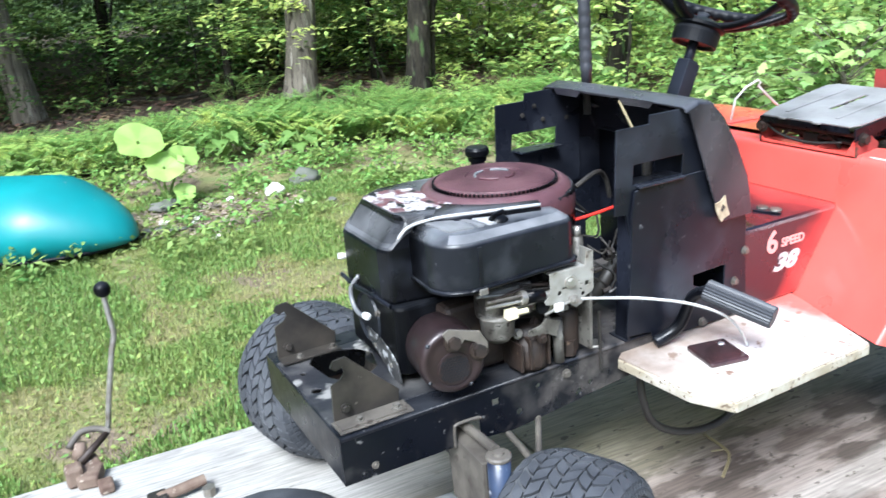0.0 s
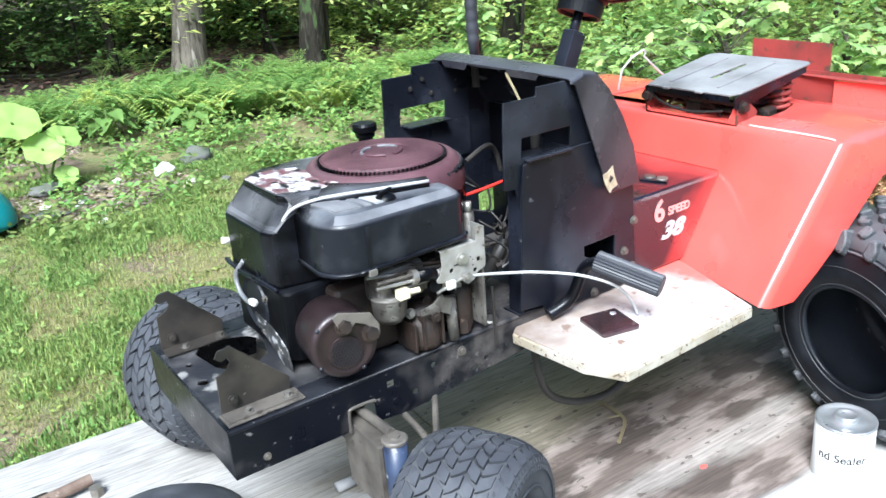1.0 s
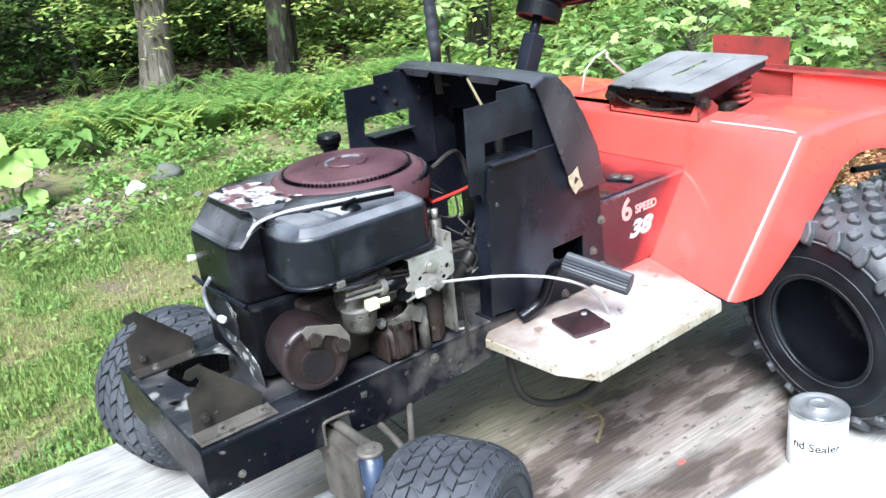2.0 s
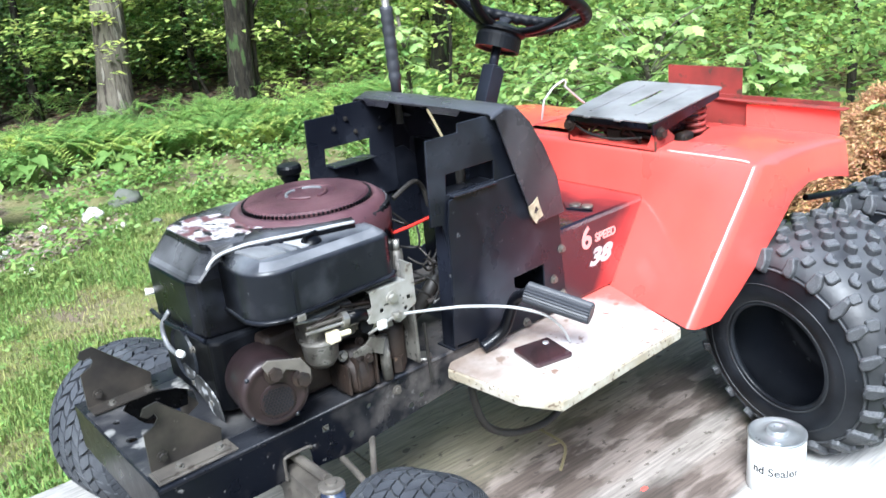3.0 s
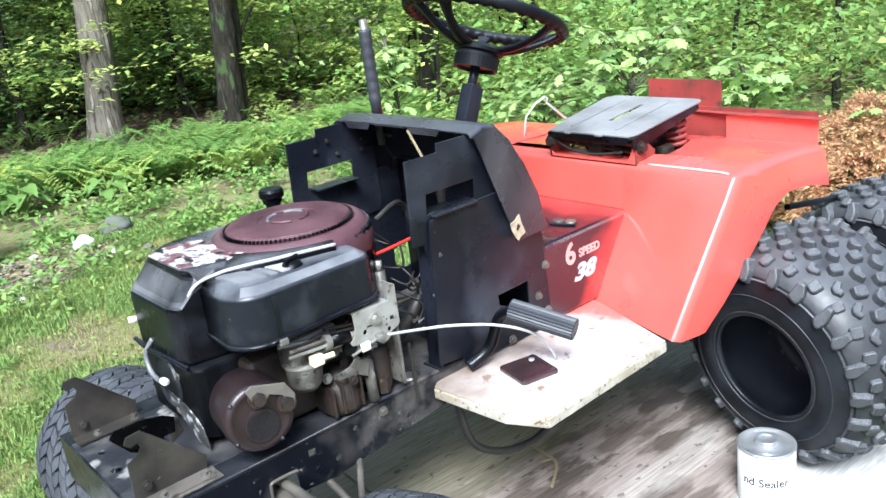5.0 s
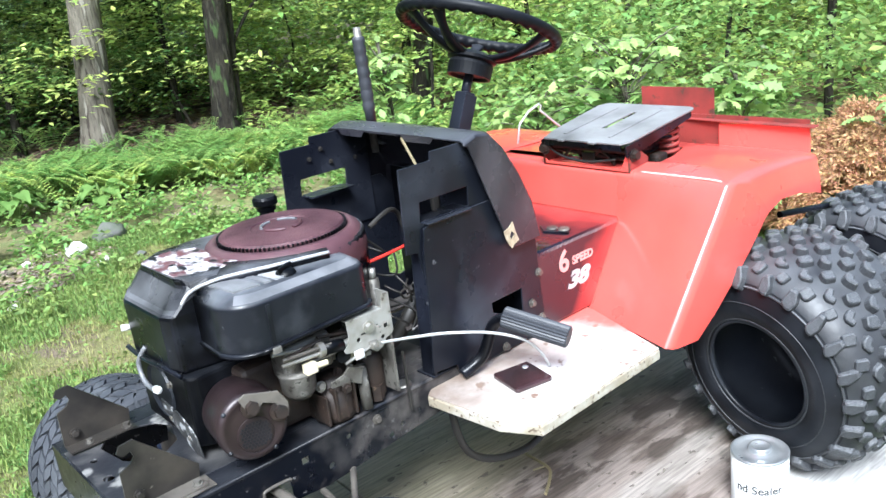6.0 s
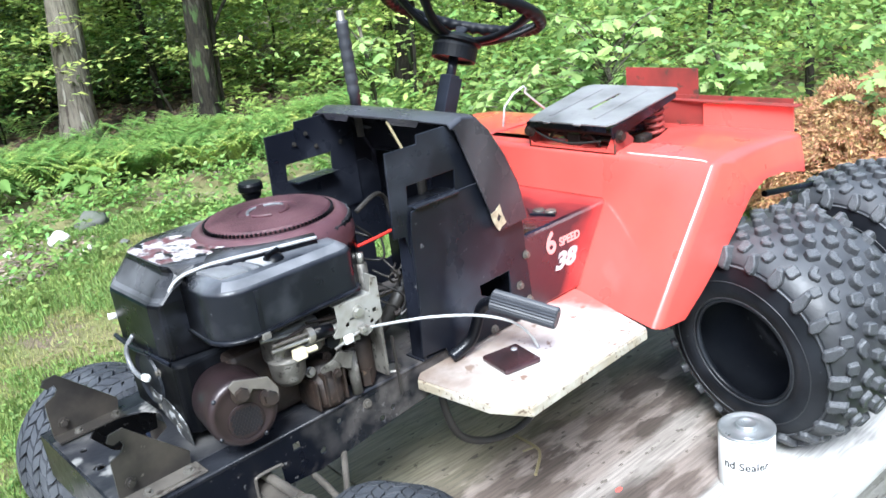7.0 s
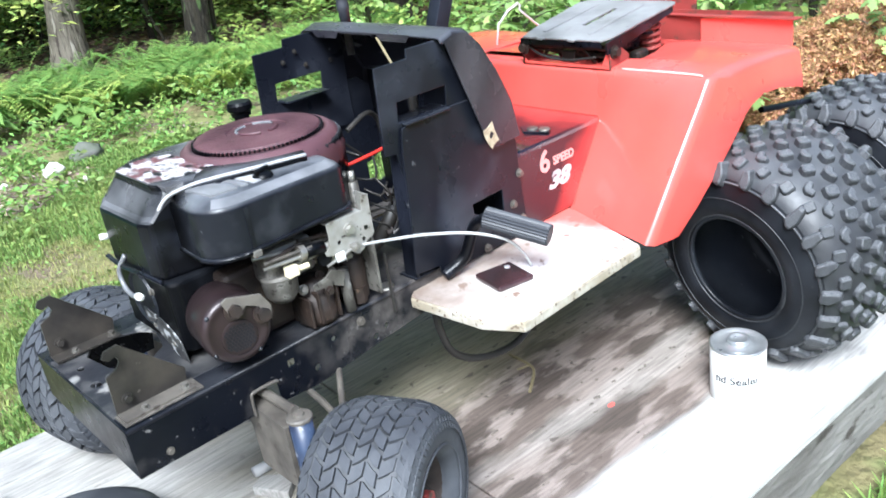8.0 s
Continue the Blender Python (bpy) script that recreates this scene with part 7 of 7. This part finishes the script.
q = lush[rng.uniform(0, 1, len(lush)) < 0.08]
foliage("clover", q + np.array((0, 0, 0.022)), 0.024, FERN, "small broad weeds in the lawn", up=0.5, category="weeds")
q = short[rng.uniform(0, 1, len(short)) < 0.05]
foliage("clover", q + np.array((0, 0, 0.02)), 0.026, GRASS, "scattered small weeds on thin moss", up=0.6, category="weeds")
q = lush[rng.uniform(0, 1, len(lush)) < 0.028]
foliage("clover", q + np.array((0, 0, 0.03)), 0.03, GRASS, "pale small weeds in the lawn", up=0.5, category="weeds")
near = np.stack([rng.normal(1.4, 1.3, 60000), DECK_Y0 - 0.02 - np.abs(rng.normal(0, 0.9, 60000)), np.zeros(60000)], 1)
foliage("grass", on_ground(near), 0.05, FERN, "short mossy grass beside the trailer", shape="blade", category="grass")
p = on_ground(fan(30000, 45, 106, 3.9, 7.6, 0, 0), 0.012)
g = np.array([noise.noise(Vector((x * 1.6, y * 1.6, 8.0))) for x, y, _ in p])
bare = np.hypot((p[:, 0] - 0.65) / 0.75, (p[:, 1] - 4.1) / 0.45) < 0.95 + 0.4 * g
foliage("leaf_litter", p[bare | ((g > 0.2) & (p[:, 1] > 4.3))], 0.04, CHIPS, "dry leaves and grey wood chips on bare soil", up=0.75, category="leaf litter")


def stone(name, x, y, r, mat, label, flat=0.7):
    t = bmesh.new()
    bmesh.ops.create_icosphere(t, subdivisions=3, radius=r)
    for v in t.verts:
        k = 1 + 0.35 * noise.noise(v.co * (1.6 / r) + Vector((x, y, 0)))
        v.co = Vector((v.co.x * k + x, v.co.y * k * 0.85 + y, v.co.z * k * flat + ground_height(x, y) + r * 0.35))
    tagged(part(name, t, mat, smooth=True), label, "rock")


stone("rock", 1.24, 4.24, 0.072, STONE_WHITE, "pale white stone on the grass")
stone("rock", 1.5, 4.34, 0.105, STONE_GREY, "grey mossy stone on the grass")
stone("rock", 0.52, 4.36, 0.1, STONE_GREY, "flat grey stone half sunk in soil", 0.35)
rnd = random.Random(21)
for k in range(16):
    x, y = 0.62 + rnd.gauss(0, 0.42), 3.95 + rnd.gauss(0, 0.28)
    stone("pebble", x, y, rnd.uniform(0.015, 0.04), STONE_GREY if k % 3 else STONE_WHITE, "small stone in the bare soil", 0.5)


def broad_plant(name, x, y, z, leaves, mat, label):
    """A plant of a few large cupped leaves on stalks: bearing, reach, height, length, tilt."""
    t = thing(name, label, "plant", (x, y, ground_height(x, y)))
    for a, reach, h, ln, tip in leaves:
        a = radians(a)
        d, s = Vector((math.cos(a), math.sin(a), 0)), Vector((-math.sin(a), math.cos(a), 0))
        bm = bmesh.new()
        rows = []
        for i in range(9):
            f = i / 8
            wd = ln * 0.46 * math.sin(math.pi * min(1, 0.12 + 0.88 * f) ** 0.62) + 0.002
            row = []
            for j in range(7):
                g = (j - 3) / 3
                p = d * (reach + ln * f) + s * (wd * g) + Vector((0, 0, h - ln * tip * f * f + 0.1 * ln * g * g + 0.02 * ln * math.sin(6 * g + 5 * f)))
                row.append(bm.verts.new(p))
            rows.append(row)
        for r0, r1 in zip(rows, rows[1:]):
            for j in range(6):
                bm.faces.new((r0[j], r0[j + 1], r1[j + 1], r1[j]))
        part("leaf", bm, mat, t, smooth=True, local=True)
        part("stalk", T([(0, 0, 0), d * reach * 0.5 + Vector((0, 0, h * 0.7)), d * reach + Vector((0, 0, h))], 0.008, 6, 4), mat, t, local=True)
    return t


def burdock(x, y, discs, label):
    """A few great round leaves, each on a stalk: centre, half width, and the way it faces."""
    z0 = ground_height(x, y)
    t = thing("burdock", label, "plant", (x, y, z0))
    for (cx, cy, cz), r, face in discs:
        m = Matrix.Translation((cx - x, cy - y, cz - z0)) @ axes_for(face)
        bm = bmesh.new()
        mid = bm.verts.new(m @ Vector((0, 0, -0.02)))
        rows = []
        for q in (0.5, 1.0):
            row = []
            for k in range(22):
                a = 2 * math.pi * k / 22
                rr = r * q * (1 + 0.05 * math.sin(3 * a + cx * 9) + 0.04 * math.sin(7 * a)) * (0.72 + 0.28 * min(1, abs(a - math.pi) * 1.2))
                row.append(bm.verts.new(m @ Vector((rr * math.cos(a), rr * math.sin(a) * 0.86, 0.06 * r * math.sin(5 * a) * q + 0.04 * q * q * r))))
            rows.append(row)
        for k in range(22):
            bm.faces.new((mid, rows[0][k], rows[0][(k + 1) % 22]))
            bm.faces.new((rows[0][k], rows[1][k], rows[1][(k + 1) % 22], rows[0][(k + 1) % 22]))
        part("leaf", bm, BURDOCK, t, smooth=True, local=True)
        c = Vector((cx - x, cy - y, cz - z0))
        part("stalk", T([(0, 0, 0), c * 0.55 + Vector((0, 0.05, 0)), c], 0.008, 6, 4), FERN, t, local=True)


burdock(0.58, 4.55, [((0.45, 4.5, 0.055), 0.175, (0.1, -0.6, 0.75)), ((0.57, 4.4, -0.12), 0.14, (-0.1, -0.6, 0.75)), ((0.72, 4.46, -0.08), 0.115, (0.3, -0.5, 0.8)), ((0.66, 4.34, -0.3), 0.08, (0.1, -0.7, 0.6))], "great round yellow-green burdock leaves")
burdock(-0.25, 4.6, [((-0.3, 4.55, -0.04), 0.14, (-0.1, 0.1, 1.0)), ((-0.08, 4.5, -0.1), 0.12, (0.2, -0.2, 0.95))], "pale burdock leaves growing behind the canoe")
broad_plant("hosta", 1.2, 5.35, 0, [(a, 0.07, 0.17 + 0.04 * (k % 3), 0.15, 0.5) for k, a in enumerate(range(0, 360, 36))], FERN, "broad-leaved hosta clump before the ferns")
broad_plant("hosta", 1.75, 5.1, 0, [(a, 0.06, 0.15 + 0.04 * (k % 3), 0.15, 0.55) for k, a in enumerate(range(10, 370, 40))], FERN, "green hosta clump on the grass")


LOBED = np.array([(0, 0.02, 0), (0.12, 0.1, 0.02), (0.2, 0.24, 0), (0.3, 0.14, 0.03), (0.46, 0.36, -0.02), (0.56, 0.17, 0.01), (0.74, 0.3, -0.05), (0.8, 0.12, -0.04), (1.0, 0.0, -0.12)])
LOBED = np.concatenate([LOBED, LOBED[-2::-1] * np.array((1, -1, 1))])


def oak(x, y, height, spread, tips, size, label):
    """A young oak: stem, twigs, and at each twig's end a rosette of drooping lobed leaves."""
    t = thing("oak_sapling", label, "sapling", (x, y, ground_height(x, y)))
    rnd = random.Random(int(x * 77 + y * 13))
    part("stem", T([(0, 0, 0), (0.05, 0.02, height * 0.5), (0.02, 0.05, height)], 0.012, 6, 5), BARK, t, local=True)
    vs = []
    for k in range(tips):
        f = rnd.uniform(0.3, 1.0)
        h = height * f
        a, rr = rnd.uniform(0, 6.28), spread * (0.25 + 0.75 * rnd.random()) * (1.15 - 0.5 * f)
        tip = Vector((rr * math.cos(a), rr * math.sin(a), h + rnd.uniform(-0.04, 0.08)))
        part("twig", T([(0.03, 0.03, h * 0.88), tip * 0.6 + Vector((0, 0, h * 0.38)), tip], 0.003, 5, 3), BARK, t, local=True)
        n = rnd.randint(5, 8)
        for q in range(n):
            yaw = 2 * math.pi * (q + rnd.uniform(-0.25, 0.25)) / n
            d = Vector((math.cos(yaw), math.sin(yaw), rnd.uniform(-0.75, 0.25))).normalized()
            w = (Vector((0, 0, 1)) + Vector((rnd.gauss(0, 0.3), rnd.gauss(0, 0.3), 0))).normalized()
            v = w.cross(d).normalized()
            w = d.cross(v)
            ln = size * rnd.uniform(0.6, 1.2)
            base = np.array(tip) + np.array(d) * 0.012
            vs.append(base + ln * (LOBED[:, 0:1] * np.array(d) + LOBED[:, 1:2] * np.array(v) + LOBED[:, 2:3] * np.array(w)))
    vs = np.concatenate(vs)
    mesh_np("crown", vs, np.arange(len(vs)).reshape(-1, len(LOBED)), OAK_LEAF, t, "lobed yellow-green leaves")


oak(3.12, 1.3, 1.12, 0.4, 150, 0.078, "young oak with broad lobed leaves behind the tractor")
oak(2.95, 1.75, 0.85, 0.36, 90, 0.072, "leafy oak shoot behind the tractor")
oak(3.38, 0.83, 0.92, 0.22, 44, 0.095, "young oak with broad lobed leaves beside the brush pile")
oak(3.9, 0.25, 0.92, 0.3, 44, 0.1, "young oak behind the brush pile")
oak(3.05, 3.15, 1.1, 0.2, 50, 0.08, "leafy sapling at the edge of the lawn")


def brush_pile():
    """A heap of dead brown conifer fronds: clumps of needles that lie along each branch end."""
    n, per = 2300, 90
    c = rng.normal(0, 1, (n, 3))
    c[:, 2] = np.abs(c[:, 2])
    c /= np.linalg.norm(c, axis=1)[:, None]
    lump = np.array([noise.noise(Vector(tuple(v * 3.2))) + 0.6 * noise.noise(Vector(tuple(v * 7.5))) for v in c])
    depth = 1 + 0.17 * lump - 0.12 * rng.uniform(0, 1, n) ** 2
    p = np.stack([4.22 + 0.78 * c[:, 0] * depth, 0.2 + 0.95 * c[:, 1] * depth, -0.47 + 0.63 * c[:, 2] * depth], 1)
    # each clump points outwards and down the slope, more or less
    d = c * np.array((1, 1, 0.25)) + np.array((0, 0, -0.35)) + rng.normal(0, 0.55, (n, 3))
    d /= np.linalg.norm(d, axis=1)[:, None]
    along = np.repeat(d, per, 0) + rng.normal(0, 0.42, (n * per, 3))
    along /= np.linalg.norm(along, axis=1)[:, None]
    side = np.cross(along, rng.normal(0, 1, (n * per, 3)))
    side /= np.linalg.norm(side, axis=1)[:, None]
    base = np.repeat(p, per, 0) + np.repeat(d, per, 0) * rng.uniform(-0.03, 0.04, (n * per, 1)) + rng.normal(0, 0.014, (n * per, 3))
    ln = rng.uniform(0.014, 0.034, (n * per, 1))
    quad = np.stack([base, base + along * ln * 0.5 + side * ln * 0.17, base + along * ln, base + along * ln * 0.5 - side * ln * 0.17], 1)
    tagged(mesh_np("brush_pile", quad.reshape(-1, 3), np.arange(n * per * 4).reshape(-1, 4), BROWN_LEAF), "heap of dead brown conifer branches", "brush pile", kind="stuff")


brush_pile()


def canoe():
    """The end of an upturned teal canoe on the grass."""
    t = thing("canoe", "teal plastic canoe lying upside down on the grass", "canoe", (0.22, 3.72, ground_height(0.22, 3.72)))
    m = Matrix.Rotation(radians(139), 4, "Z")
    bm = bmesh.new()
    rows = []
    for i in range(46):
        f = 0.5 - 0.5 * math.cos(math.pi * i / 45)
        x = 4.2 * f
        blunt = min(1.0, (min(f, 1 - f) * 9.0) + 0.004) ** 0.5
        wd = 0.4 * blunt
        top = 0.38
        row = []
        for j in range(15):
            a = math.pi * j / 14
            cx = math.cos(a)
            cz = math.sin(a) ** 0.62
            row.append(bm.verts.new(m @ Vector((x, wd * cx * (0.75 + 0.25 * abs(cx)), 0.06 + top * cz * blunt))))
        rows.append(row)
    for a, b in zip(rows, rows[1:]):
        for j in range(14):
            bm.faces.new((a[j], a[j + 1], b[j + 1], b[j]))
    bm.faces.new(rows[0]), bm.faces.new(rows[-1])
    bmesh.ops.recalc_face_normals(bm, faces=bm.faces)
    part("hull", bm, CANOE, t, smooth=True, local=True, solid=0.006)
    for s in (1, -1):
        bm = bmesh.new()
        pts = [tuple(rows_p) for rows_p in [m @ Vector((4.2 * i / 25, s * 0.405 * min(1.0, min(i / 25, 1 - i / 25) * 9.0 + 0.004) ** 0.5, 0.055)) for i in range(26)]]
        part("gunwale", T(pts, 0.013, 6, 2), BLACK_PLASTIC, t, smooth=True, local=True)


canoe()

# unseen leaf layer, added over the depth of the wood to shade it
c = sprays(fan(560, 82, 118, 9.0, 24, 4.4, 8.0), 16, 1.3)
foliage("shade_leaves", c, 0.45, LEAF, "unseen leaf layer added to shade the wood", up=0.7)

# distant wall of forest, closing the view all round; its unseen height shapes the light
bm = bmesh.new()
lo, hi = [], []
for k in range(64):
    a = 2 * math.pi * k / 64
    lo.append(bm.verts.new((30 * math.cos(a), 30 * math.sin(a), -1.0)))
    # unseen tops: 15 m holds back low sky light, 5 m lets it in
    hi.append(bm.verts.new((30 * math.cos(a), 30 * math.sin(a), (15 if math.sin(a) > -0.1 else 5) + 3 * noise.noise(Vector((k * 0.6, 0, 0))))))
for k in range(64):
    bm.faces.new((lo[k], lo[(k + 1) % 64], hi[(k + 1) % 64], hi[k]))
FAR_WOODS = material("far_woods", (0.02, 0.042, 0.012), 0.9, second=(0.08, 0.14, 0.03), scale=1.4, amount=(0.4, 0.6), grain=6, bump=1.0, depth=0.3, spots=(0.01, 0.015, 0.008), spot_scale=2.5, spot_cut=0.55)
tagged(part("backdrop", bm, FAR_WOODS), "dark distant wood", "woods", kind="structure")
